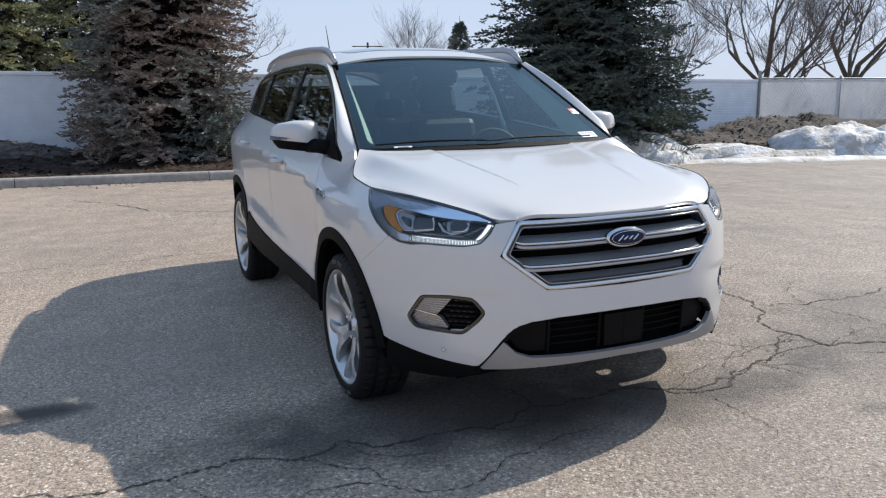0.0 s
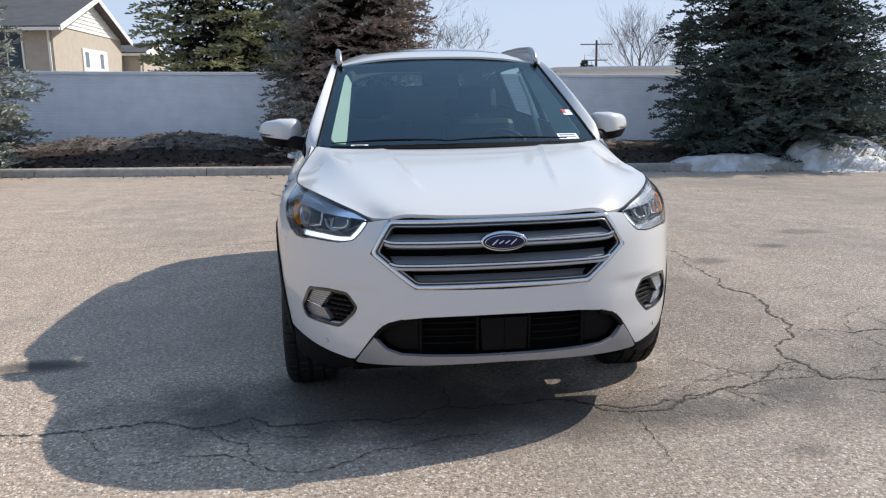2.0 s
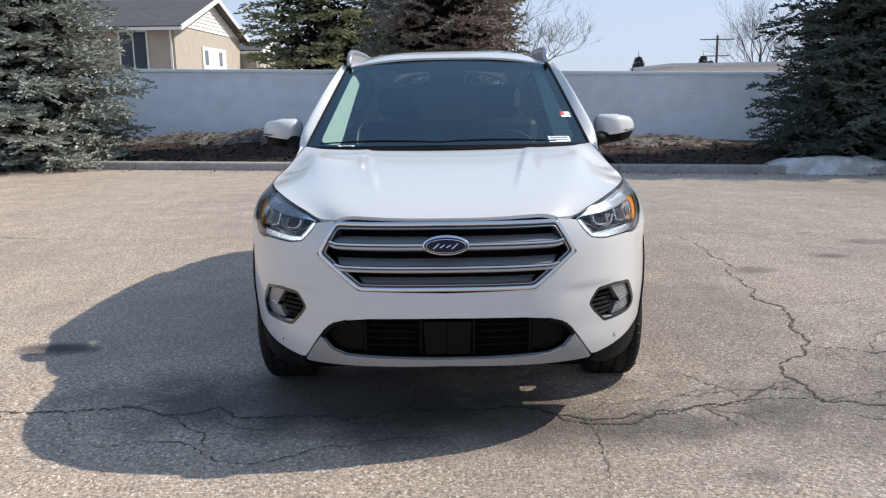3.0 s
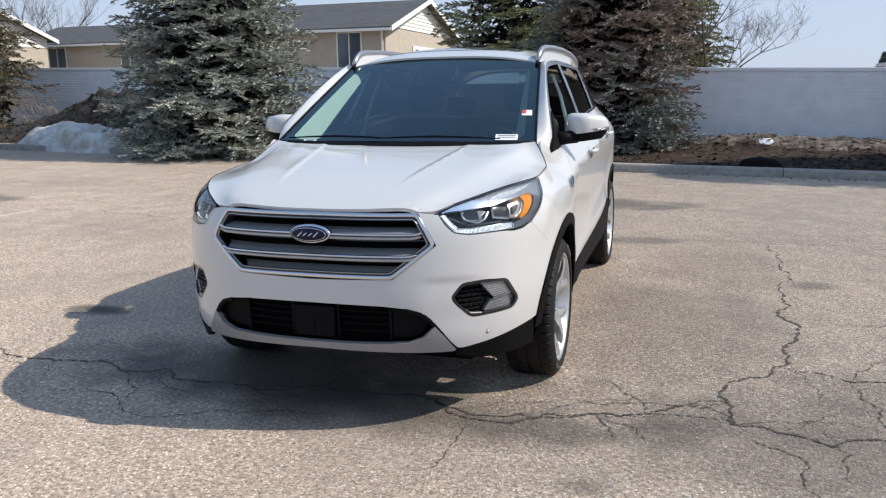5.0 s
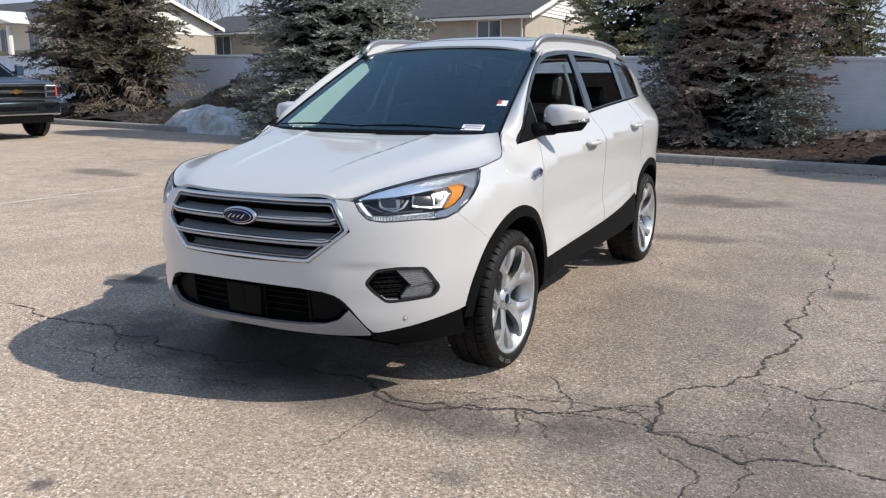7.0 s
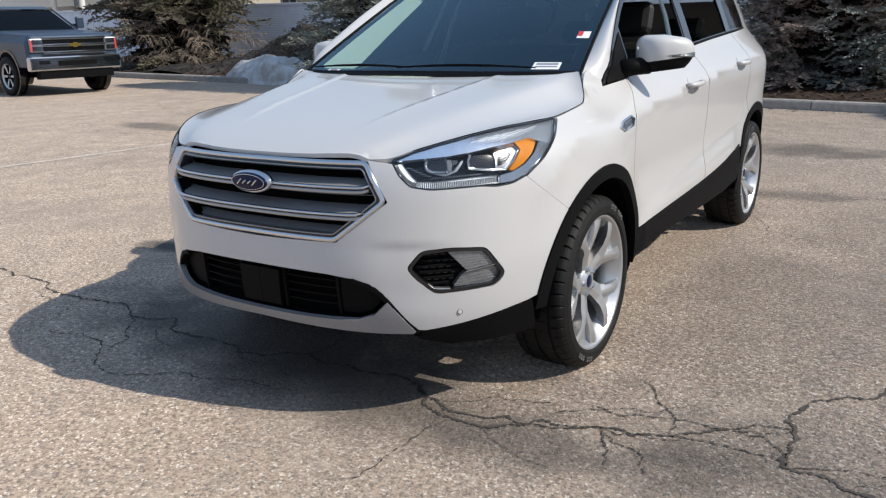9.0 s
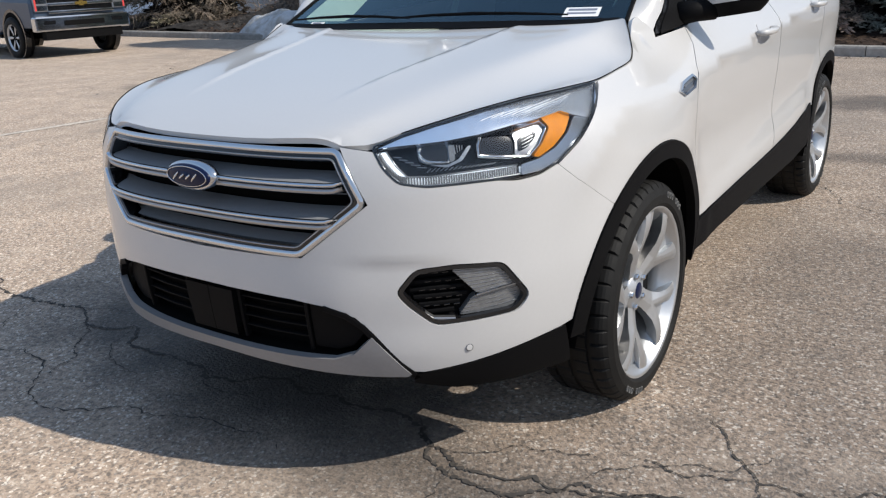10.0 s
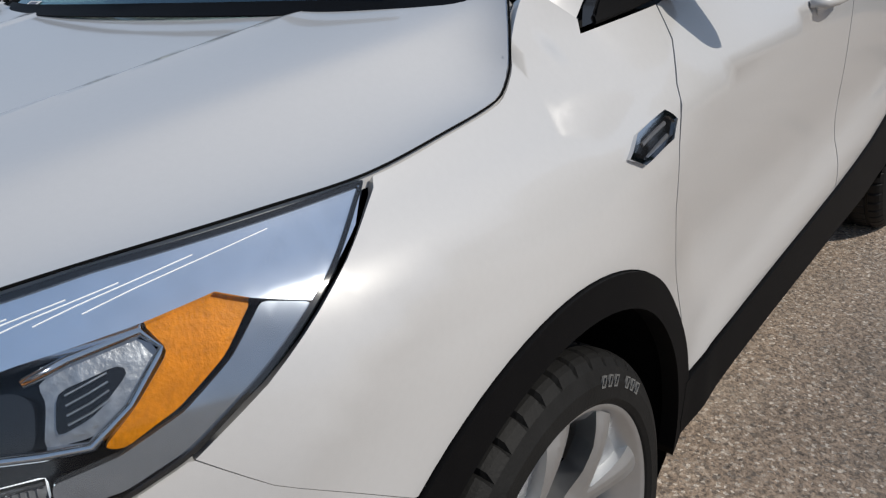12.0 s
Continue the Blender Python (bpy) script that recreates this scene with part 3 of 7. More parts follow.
def tyre_mesh():
    w = 0.118
    prof = [(0.262, -w + 0.016), (0.272, -w + 0.001), (0.280, -w - 0.004), (0.305, -w - 0.003), (0.325, -w + 0.006), (0.337, -w + 0.016), (0.342, -w + 0.024), (0.345, -w + 0.036), (0.345, -0.066), (0.338, -0.064), (0.338, -0.054), (0.346, -0.052), (0.347, -0.010), (0.339, -0.008), (0.339, 0.008), (0.347, 0.010), (0.346, 0.052), (0.338, 0.054), (0.338, 0.064), (0.345, 0.066), (0.345, w - 0.036), (0.342, w - 0.024), (0.337, w - 0.016), (0.325, w - 0.006), (0.305, w + 0.003), (0.280, w + 0.004), (0.272, w - 0.001), (0.262, w - 0.016)]

    def notch(i, k, r):
        if 5 <= i <= 8 or 19 <= i <= 22:
            return r - (0.008 if k % 8 == 0 else 0)
        if i in (11, 12, 15, 16):
            return r - (0.004 if k % 8 == 4 else 0)
        return r
    return lathe(prof, 380, "X", notch)


def spoke(bm, p, q, w0, w1, x0, x1, depth):
    """A bar of a wheel from (y, z) p to q: a ridge in the middle, sloping flanks."""
    p, q = Vector(p), Vector(q)
    n = Vector((-(q - p).y, (q - p).x)).normalized()
    rows = []
    for c, w, x in ((p, w0, x0), (q, w1, x1)):
        row = []
        for s, dx in ((-1, -depth), (-0.92, -0.012), (-0.5, 0), (0.5, 0), (0.92, -0.012), (1, -depth)):
            r = c + n * s * w
            row.append(bm.verts.new((x + dx, r.x, r.y)))
        rows.append(row)
    for i in range(5):
        bm.faces.new((rows[0][i], rows[0][i + 1], rows[1][i + 1], rows[1][i]))
    bm.faces.new(rows[0])
    bm.faces.new(rows[1][::-1])


def build_wheel(car):
    """One wheel, its outer face towards +x."""
    wheel = part("wheel", lathe([(0.06, -0.03), (0.10, -0.028), (0.105, 0.02), (0.05, 0.03)], 32), M["steel"], car, smooth_shade=True)
    part("tyre", tyre_mesh(), M["rubber"], wheel, "black all-season tyre", smooth_shade=False)
    part("rim", lathe([(0.250, -0.10), (0.260, -0.105), (0.260, -0.098), (0.240, -0.085), (0.225, -0.04), (0.223, 0.05), (0.238, 0.080), (0.252, 0.094), (0.260, 0.108), (0.268, 0.114), (0.272, 0.112), (0.272, 0.100)], 96), M["alloy"], wheel, smooth_shade=True)
    def ring_pts(shape, centre):
        return [(r * math.cos(radians(centre + d)), r * math.sin(radians(centre + d))) for r, d in shape]

    def dish(r):
        return 0.066 + 0.040 * smooth(0.03, 0.235, r) - 0.05 * max(0.0, r - 0.236)

    def arm_face(centre):
        """The face of one arm: a ridge along the stem that forks towards the rim, with sloping flanks."""
        def fn(y, z):
            r = math.hypot(y, z)
            a = (math.degrees(math.atan2(z, y)) - centre + 180) % 360 - 180
            ridge = max(0.0, r - 0.125) / 0.132 * 0.090
            return dish(r) - 0.32 * max(0.0, abs(r * math.sin(radians(abs(a))) - ridge) - 0.007), y, z
        return fn
    # five broad arms, each forked at the rim round a shallow silver pocket
    half = [(0.052, 36), (0.07, 27), (0.09, 20.5), (0.125, 17), (0.16, 17.5), (0.2, 21), (0.235, 25), (0.257, 27)]
    for k in range(5):
        c = 108 + 72 * k
        outline = ring_pts([(r, -d) for r, d in half] + [(0.257, -13), (0.148, -1.2), (0.148, 1.2), (0.257, 13)] + [(r, d) for r, d in half[::-1]], c)
        arm = part("spoke", patch("spoke", arm_face(c), outline, (), M["alloy"], 0.006, 0.042), parent=wheel)
        pocket = ring_pts([(0.140, -6), (0.258, -16), (0.258, 0), (0.258, 16), (0.140, 6)], c)
        part("pocket", patch("pocket", lambda y, z: (dish(math.hypot(y, z)) - 0.026, y, z), pocket, (), M["alloy"], 0.02, 0.01), parent=arm)
    part("hub", lathe([(0.0005, 0.074), (0.028, 0.074), (0.032, 0.07), (0.06, 0.066), (0.066, 0.058), (0.066, 0.03)], 40), M["alloy"], wheel, smooth_shade=True)
    part("centre_cap", lathe([(0.0005, 0.0775), (0.022, 0.0770), (0.026, 0.0745)], 32), M["badge_blue"], wheel, "dark blue centre cap", smooth_shade=True)
    for k in range(5):
        a = radians(108 + 72 * k)
        nut = lathe([(0.0005, 0.080), (0.006, 0.0795), (0.0095, 0.076), (0.0095, 0.055)], 6)
        for v in nut.verts:
            v.co.y += 0.052 * math.cos(a)
            v.co.z += 0.052 * math.sin(a)
        part("lug_nut", nut, M["chrome"], wheel)
    bm = bmesh.new()
    tube(bm, [(0.045, 0.064, 0.206), (0.075, 0.060, 0.196)], 0.006, 8)
    part("valve", bm, M["teal"], wheel, "teal valve cap")
    # worn pale lettering on the sidewall, as bars
    for c, n in ((248, 7), (62, 7)):
        for k in range(n):
            if k != 3:
                outline = ring_pts([(0.298, -1.2), (0.298, 1.2), (0.316, 1.0), (0.316, -1.0)], c + 4.0 * (k - n / 2))
                part("sidewall_mark", patch("sidewall_mark", lambda y, z: (0.1225, y, z), outline, [shrink(outline, 0.0022)], M["rubber_mark"], 0.02, 0.003), parent=wheel)
    part("brake_disc", lathe([(0.07, 0.012), (0.155, 0.012), (0.155, -0.012), (0.07, -0.012)], 48), M["steel"], wheel)
    bm = bmesh.new()
    box(bm, (-0.04, 0.09, -0.075), (0.04, 0.185, 0.075))
    part("brake_caliper", bm, M["black_trim"], wheel, bevel=0.012)
    return wheel


def build_car():
    car = thing("suv", "white pearl compact SUV parked on grey asphalt", "car")
    P, B = M["paint"], M["black_trim"]
    both = (1, -1)

    # --- front bumper, one shell over both sides ---
    seam = [(0.956, 0.843), S(-0.44, 0.795), S(-0.302, 0.7015)]
    arch_front = [S(y, z) for y, z in arc(0, ARCH_Z, ARCH_R, 131.5, 173, 14)]
    low = [F(0.84, 0.405), F(0.78, 0.386), F(0.70, 0.366), F(0.61, 0.350), F(0.585, 0.354), F(0.515, 0.465), F(0.478, 0.508), F(0.40, 0.535), F(0.31, 0.545), F(0.19, 0.548), (0.0, 0.549)]
    k = max(range(len(LAMP)), key=lambda i: LAMP[i][0])
    lower = [p for p in LAMP[k:] if p[0] < 0.957] + [LAMP[0]]
    outer = [(0.0, 0.648), (0.330, 0.655), (0.499, 0.792), (0.436, 0.924)] + lower[::-1] + [(0.9566, 0.8424)] + seam[1:] + arch_front + low
    bumper = part("front_bumper", patch("front_bumper", skin, outer, [FOG], P, 0.026, 0.02, sides=both), parent=car)
    for s in both:
        part("lower_valance", patch("lower_valance", skin, [F(0.60, 0.335), F(0.595, 0.346), F(0.70, 0.363), F(0.78, 0.383), F(0.846, 0.404), F(0.835, 0.28), F(0.76, 0.28), F(0.66, 0.290), F(0.585, 0.318), F(0.585, 0.328)], mat=B, step=0.04, lip=0.03, off=0.003, sides=(s,)), parent=bumper, label="matt black lower bumper valance")
    # black edging between the body and the skid plate
    for s in both:
        part("bumper_edging", ribbon("bumper_edging", skin, [F(0.40, 0.529), F(0.455, 0.512), F(0.492, 0.482), F(0.525, 0.435), F(0.565, 0.375), F(0.590, 0.340)], 0.017, B, 0.003, 0.02, s), parent=bumper)
    skid = [(0.0, 0.379), F(0.14, 0.380), F(0.28, 0.383), F(0.41, 0.388), F(0.465, 0.408), F(0.511, 0.456), F(0.583, 0.348), F(0.575, 0.341), F(0.5, 0.342), F(0.3, 0.346), (0.0, 0.350)]
    part("skid_plate", patch("skid_plate", skin, skid, mat=M["skid"], step=0.025, lip=0.02, off=0.006, sides=both), parent=bumper, label="silver painted skid plate")
    # lower intake: a dark box with bars and a blank panel
    intake = part("lower_intake", patch("lower_intake", inset(skin, -0.07), shrink(INTAKE, -0.03), mat=M["cavity"], step=0.04, lip=0, sides=both), parent=bumper)
    def intake_floor(a, b):
        x = (2 * a - 1) * 0.50
        y = skin(u_of(0.385, x=abs(x)), 0.385)[1] + 0.012
        return x, y + (-0.45 - y) * b, 0.379 + 0.05 * abs(x) ** 2
    part("intake_floor", grid_mesh("intake_floor", intake_floor, 24, 2, M["cavity"]), parent=intake)
    for z, w in ((0.425, 0.42), (0.455, 0.46), (0.485, 0.47), (0.512, 0.43)):
        for s in both:
            part("intake_bar", ribbon("intake_bar", inset(skin, -0.035), [F(x, z) for x in (0.001, w * 0.25, w * 0.5, w * 0.75, w)], 0.006, B, 0.004, 0.012, s), parent=intake)
    for s in both:
        for x in (0.105, 0.335):
            part("intake_divider", ribbon("intake_divider", inset(skin, -0.028), [F(x, z) for z in (0.388, 0.43, 0.48, 0.535)], 0.012, B, 0.004, 0.012, s), parent=intake)
        part("intake_corner", patch("intake_corner", inset(skin, -0.03), [F(0.345, 0.40), F(0.345, 0.527), F(0.40, 0.522), F(0.462, 0.498), F(0.495, 0.462), F(0.455, 0.414), F(0.41, 0.397)], mat=B, step=0.03, lip=0.01, sides=(s,)), parent=intake)
    part("intake_panel", patch("intake_panel", inset(skin, -0.012), [F(0.001, 0.395), F(0.088, 0.395), F(0.095, 0.53), F(0.001, 0.53)], mat=B, step=0.03, lip=0.03, sides=both), parent=intake, label="flat black sensor panel")
    for s in both:
        u = 0.709
        p = Vector(skin(u, 0.41))
        n = (Vector(skin(u + 1e-3, 0.41)) - Vector(skin(u - 1e-3, 0.41))).cross(Vector((0, 0, 1))).normalized()
        bm = bmesh.new()
        bmesh.ops.create_cone(bm, cap_ends=True, segments=20, radius1=0.0085, radius2=0.0080, depth=0.005, matrix=Matrix.Translation((p.x * s, p.y, p.z)) @ Vector((n.x * s, n.y, n.z)).to_track_quat("Z", "Y").to_matrix().to_4x4())
        part("parking_sensor", bm, P, bumper, bevel=0.001)
        bm = bmesh.new()
        bmesh.ops.create_cone(bm, cap_ends=True, segments=24, radius1=0.0098, radius2=0.0096, depth=0.003, matrix=Matrix.Translation((p.x * s, p.y, p.z)) @ Vector((n.x * s, n.y, n.z)).to_track_quat("Z", "Y").to_matrix().to_4x4())
        part("sensor_ring", bm, M["grille_grey"], bumper)

    # --- grille ---
    hexa = [(0.436, 0.924), (0.499, 0.792), (0.330, 0.655)]
    full = hexa + [(-u, z) for u, z in hexa[::-1]]

    def nose(u, z):
        x, y, z = skin(abs(u), z)
        return (x if u >= 0 else -x), y, z

    grille = part("grille", patch("grille", inset(nose, -0.085), shrink(full, -0.01), mat=M["cavity"], step=0.04, lip=0), parent=car, label="chrome and grey three-tier front grille")
    part("grille_surround", bead("grille_surround", nose, dense(rounded(shrink(full, 0.009), 0.016, 5), 0.02), 0.017, M["chrome"], 0.006, 0.03, closed=True), parent=grille, label="chrome grille surround")
    part("grille_groove", patch("grille_groove", inset(nose, -0.004), shrink(full, 0.016), [shrink(full, 0.030)], M["gloss_black"], 0.02, 0.04), parent=grille)
    part("grille_lip", bead("grille_lip", nose, dense(rounded(shrink(full, 0.0255), 0.014, 5), 0.02), 0.004, M["satin"], 0.002, 0.02, closed=True), parent=grille)

    def tier(z0, z1, w0, w1, d0, d1):
        """A grey sloping blade from (z0, depth d0) up to (z1, depth d1)."""
        def f(a, b):
            w = w0 + (w1 - w0) * b
            z = z0 + (z1 - z0) * b
            u = (a * 2 - 1) * w
            p = Vector(nose(u, z))
            return p.x * 0.995, p.y - (d0 + (d1 - d0) * b), z
        return f
    for z0, z1, w0, w1, d1 in ((0.668, 0.698, 0.335, 0.375, -0.065), (0.754, 0.773, 0.432, 0.446, -0.065), (0.842, 0.859, 0.452, 0.444, -0.06)):
        part("grille_blade", grid_mesh("grille_blade", tier(z0, z1, w0, w1, 0.002, d1), 40, 3, M["blade"]), parent=grille, label="grey satin grille blade")
    for z, w in ((0.740, 0.425), (0.828, 0.450)):
        line = [(u, 0.004 * smooth(w - 0.03, w, abs(u))) for u in np.linspace(-w, w, 41)]
        bar = part("grille_bar", bead("grille_bar", nose, [(u * 0.99, z + 0.009 + 2 * d) for u, d in line], 0.012, M["chrome"], 0.010, 0.022), parent=grille, label="chrome grille bar")
        part("bar_lip", bead("bar_lip", nose, [(u * 0.985, z - 0.005 + 2 * d) for u, d in line], 0.013, M["satin"], 0.005, 0.022), parent=bar)
    for z, w in ((0.905, 0.40), (0.812, 0.46), (0.722, 0.39)):
        part("grille_mesh", ribbon("grille_mesh", inset(nose, -0.06), [(u, z) for u in np.linspace(-w, w, 25)], 0.006, M["gloss_black"], 0.003, 0.01), parent=grille)

    def oval(a, b, z0, dep, rim):
        bm = bmesh.new()
        n = 48
        rows = []
        for r, d in ((1.0, 0), (1.0, rim), (0.93, rim + 0.004), (0.5, rim + 0.006), (0.02, rim + 0.007)):
            rows.append([bm.verts.new((a * r * math.cos(2 * math.pi * k / n), dep - d, z0 + b * r * math.sin(2 * math.pi * k / n))) for k in range(n)])
        for r0, r1 in zip(rows, rows[1:]):
            for k in range(n):
                bm.faces.new((r0[k], r1[k], r1[(k + 1) % n], r0[(k + 1) % n]))
        bm.faces.new(rows[-1])
        return bm
    badge = part("front_badge", oval(0.092, 0.0395, 0.838, -0.922, 0.02), M["chrome"], grille, "oval chrome-rimmed badge", smooth_shade=True)
    part("badge_field", oval(0.0845, 0.0325, 0.838, -0.944, 0.006), M["badge_blue"], badge, "dark blue oval field", smooth_shade=True)
    ring = [(0.0765 * math.cos(t), -0.9548, 0.838 + 0.0262 * math.sin(t)) for t in (2 * math.pi * k / 48 for k in range(49))]
    part("badge_line", tube(bmesh.new(), ring, 0.0014, 6, False), M["chrome"], badge, "thin silver inner line")
    for x, h, lean in ((-0.038, 0.017, 0.010), (-0.014, 0.010, 0.005), (0.010, 0.010, 0.005), (0.034, 0.017, 0.010)):
        stroke = tube(bmesh.new(), [(x - lean / 2 - 0.007, -0.9572, 0.838 - h * 0.62), (x, -0.9578, 0.838), (x + lean / 2 + 0.007, -0.9572, 0.838 + h * 0.62)], [0.0022, 0.0034, 0.0022], 8)
        part("badge_stroke", stroke, M["chrome"], badge, "plain slanted silver bar")

    # --- bonnet ---
    edge = [(hood_ex(y) - 0.003, y + 0.001) for y in (float(q) for q in np.linspace(edge3[0][1], edge3[-1][1], 46))]
    rear = [(x, 0.10 + 0.075 * (x / 0.70) ** 1.7) for x in (0.70, 0.6, 0.45, 0.3, 0.15)]
    half = [(p[0], p[1] + 0.004) for p in (skin(u, 0.929) for u in (0.08, 0.16, 0.24, 0.32, 0.4))] + edge + [(0.722, 0.178)] + rear
    loop = half + [(0.0, 0.10)] + [(-x, y) for x, y in half[::-1]] + [(0.0, skin(0.0, 0.929)[1] + 0.004)]
    part("bonnet", patch("bonnet", hood, loop, mat=P, step=0.014, lip=0.016), parent=car)
    for s in both:
        line = [(hood_ex(y) * s * 1.0005, y, hood_ez(y)) for y in (float(q) for q in np.linspace(edge3[2][1], edge3[-1][1], 60))]
        part("shut_line", tube(bmesh.new(), line, 0.0016, 6), M["cavity"], car)
    part("cowl", patch("cowl", lambda x, y: (x, y, 1.035 - 0.02 * abs(x) + 0.12 * max(0, y - 0.0)), [(-0.74, 0.02), (0.74, 0.02), (0.74, 0.16), (0.4, 0.10), (0, 0.08), (-0.4, 0.10), (-0.74, 0.16)], mat=B, step=0.06, lip=0.02), parent=car, label="black plastic scuttle panel")

    # --- wings, doors, quarters, sills and arches, each side ---
    lamp_out = [p for p in LAMP[: k + 1] if p[0] > 1.15][-1:] + [p for p in LAMP[k + 1:] if p[0] > 0.96]
    top = [S(y, hood_ez(y) - 0.004) for y in (float(q) for q in np.linspace(edge3[7][1] + 0.004, 0.10, 24))]
    wing = top + [S(0.116, 1.099), S(0.168, 1.143), S(0.195, 1.152), S(0.268, 1.104), S(0.262, 1.084)] + [S(0.475, 1.10), S(0.455, 1.05), S(0.405, 0.99), S(0.372, 0.90), S(0.362, 0.80), S(0.378, 0.68), S(0.40, 0.60), S(0.415, 0.50)] + [S(y, z) for y, z in arc(0, ARCH_Z, ARCH_R, 17, 131, 30)] + [S(-0.3015, 0.7022), S(-0.4398, 0.7958), (0.9570, 0.8437)] + [(1.024, 0.886), (1.104, 0.944), (1.19, 1.002)]
    door_f = [S(0.420, 0.463), S(0.419, 0.50), S(0.404, 0.60), S(0.382, 0.68), S(0.366, 0.80), S(0.376, 0.90), S(0.409, 0.99), S(0.459, 1.05), S(0.479, 1.10)] + [S(y, belt_z(y) + 0.004) for y in (0.7, 0.9, 1.1, 1.3, 1.48)] + [S(1.50, 1.0), S(1.51, 0.8), S(1.50, 0.6), S(1.48, SILL(1.48))] + [S(y, SILL(y)) for y in (1.2, 0.9, 0.65)]
    door_r = [S(1.486, SILL(1.486)), S(1.506, 0.6), S(1.516, 0.8), S(1.506, 1.0), S(1.486, belt_z(1.486) + 0.004)] + [S(y, belt_z(y) + 0.004) for y in (1.7, 1.9, 2.1, 2.3, 2.44)] + [S(2.43, 1.0), S(2.40, 0.86)] + [S(y, z) for y, z in arc(AXLE, ARCH_Z, ARCH_R + 0.004, 118, 152, 8)] + [S(y, SILL(y)) for y in (2.1, 1.9, 1.7)]
    quarter = [S(2.447, belt_z(2.447) + 0.004)] + [S(y, belt_z(y) + 0.004) for y in (2.6, 2.8, 2.93)] + [S(2.955, 1.36), S(2.94, 1.44), S(2.9, TOPLINE(2.9)), S(3.05, TOPLINE(3.05)), S(3.2, TOPLINE(3.2)), S(3.33, TOPLINE(3.33)), S(3.42, 1.30), S(3.5, 1.10), S(3.56, 0.85), S(3.58, 0.6), S(3.52, 0.36), S(3.2, 0.34), S(3.13, 0.36)] + [S(y, z) for y, z in arc(AXLE, ARCH_Z, ARCH_R, 5, 117, 30)] + [S(2.406, 0.86), S(2.436, 1.0)]
    for s in both:
        side = "driver's" if s > 0 else "passenger's"
        part("front_wing", patch("front_wing", skin, wing, mat=P, step=0.03, sides=(s,)), parent=car)
        for nm, poly in (("front_door", door_f), ("rear_door", door_r)):
            door = part(nm, patch(nm, skin, poly, mat=P, step=0.035, sides=(s,)), parent=car)
            hy, hz = (1.22, 1.030) if nm == "front_door" else (2.21, 1.085)
            bm = bmesh.new()
            q = [Vector(skin(*S(hy + d, hz + 0.02 * d))) for d in (-0.105, -0.085, -0.03, 0.03, 0.085, 0.105)]
            tube(bm, [((v.x + o) * s, v.y, v.z) for v, o in zip(q, (0.0, 0.026, 0.036, 0.036, 0.026, 0.0))], [0.008, 0.013, 0.014, 0.014, 0.013, 0.009], 12)
            part("door_handle", bm, P, door, "body-coloured pull handle", smooth_shade=True)
            part("handle_cup", patch("handle_cup", inset(skin, 0.0015), rounded([S(hy - 0.07, hz - 0.035), S(hy + 0.07, hz - 0.032), S(hy + 0.07, hz + 0.032), S(hy - 0.07, hz + 0.028)], 0.03), mat=M["paint"], step=0.03, lip=0.004, sides=(s,)), parent=door)
        part("rear_quarter", patch("rear_quarter", skin, quarter, mat=P, step=0.035, sides=(s,)), parent=car)
        sill = [S(y, SILL(y) - 0.004) for y in (0.425, 0.65, 0.9, 1.2, 1.48, 1.7, 1.9, 2.1, 2.235)] + [S(2.24, 0.42), S(2.2, 0.385)] + [S(y, 0.362) for y in (1.9, 1.5, 1.1, 0.7)] + [S(0.42, 0.352), S(0.415, 0.38)]
        part("sill_cladding", patch("sill_cladding", skin, sill, mat=B, step=0.04, lip=0.03, off=0.008, sides=(s,)), parent=car, label="matt black sill cladding")
        for cy, a0, a1 in ((0, -6, 180), (AXLE, -4, 180)):
            ring = [S(y, z) for y, z in arc(cy, ARCH_Z, ARCH_R - 0.002, a0 + 8, a1, 40)] + [S(y, z) for y, z in arc(cy, ARCH_Z, ARCH_IN, a1, a0, 40)]
            part("arch_cladding", patch("arch_cladding", skin, ring, mat=B, step=0.03, lip=0.03, off=0.007, sides=(s,)), parent=car, label="matt black wheel-arch moulding")
            bm = bmesh.new()
            rows = []
            for inner in (True, False):
                rows.append([bm.verts.new(((0.60 if inner else skin(*S(y, z))[0] - 0.006) * s, y, z)) for y, z in arc(cy, ARCH_Z, ARCH_IN + 0.010, -20, 188, 34)])
            for a, b, c, d in zip(rows[0], rows[0][1:], rows[1][1:], rows[1]):
                bm.faces.new((a, b, c, d))
            bm.faces.new(rows[0])
            part("wheel_well", bm, M["cavity"], car, "dark wheel-arch liner")
        # badge on the wing: a notched dark vent with a chrome edge
        vent = [S(y, 0.936 + 0.12 * (y - 0.28) + 0.88 * (z - 0.936 - 0.12 * (y - 0.28))) for y, z in ((0.185, 0.930), (0.232, 0.954), (0.335, 0.966), (0.352, 0.956), (0.366, 0.945), (0.342, 0.917), (0.225, 0.909))]
        part("wing_badge", patch("wing_badge", skin, vent, [shrink(vent, 0.007)], M["chrome"], 0.02, 0.01, 0.006, (s,)), parent=car, label="dark badge with a chrome edge")
        part("badge_field", patch("badge_field", skin, shrink(vent, 0.006), (), M["gloss_black"], 0.02, 0.008, 0.003, (s,)), parent=car)
        for dz in (-0.012, 0.006):
            part("badge_bar", ribbon("badge_bar", skin, [S(y, 0.936 + dz + (y - 0.28) * 0.12) for y in (0.235, 0.28, 0.325)], 0.007, M["satin"], 0.005, 0.004, s), parent=car)
    build_lamps(car)
    build_glasshouse(car)
    build_mirrors(car)
    build_cabin(car)
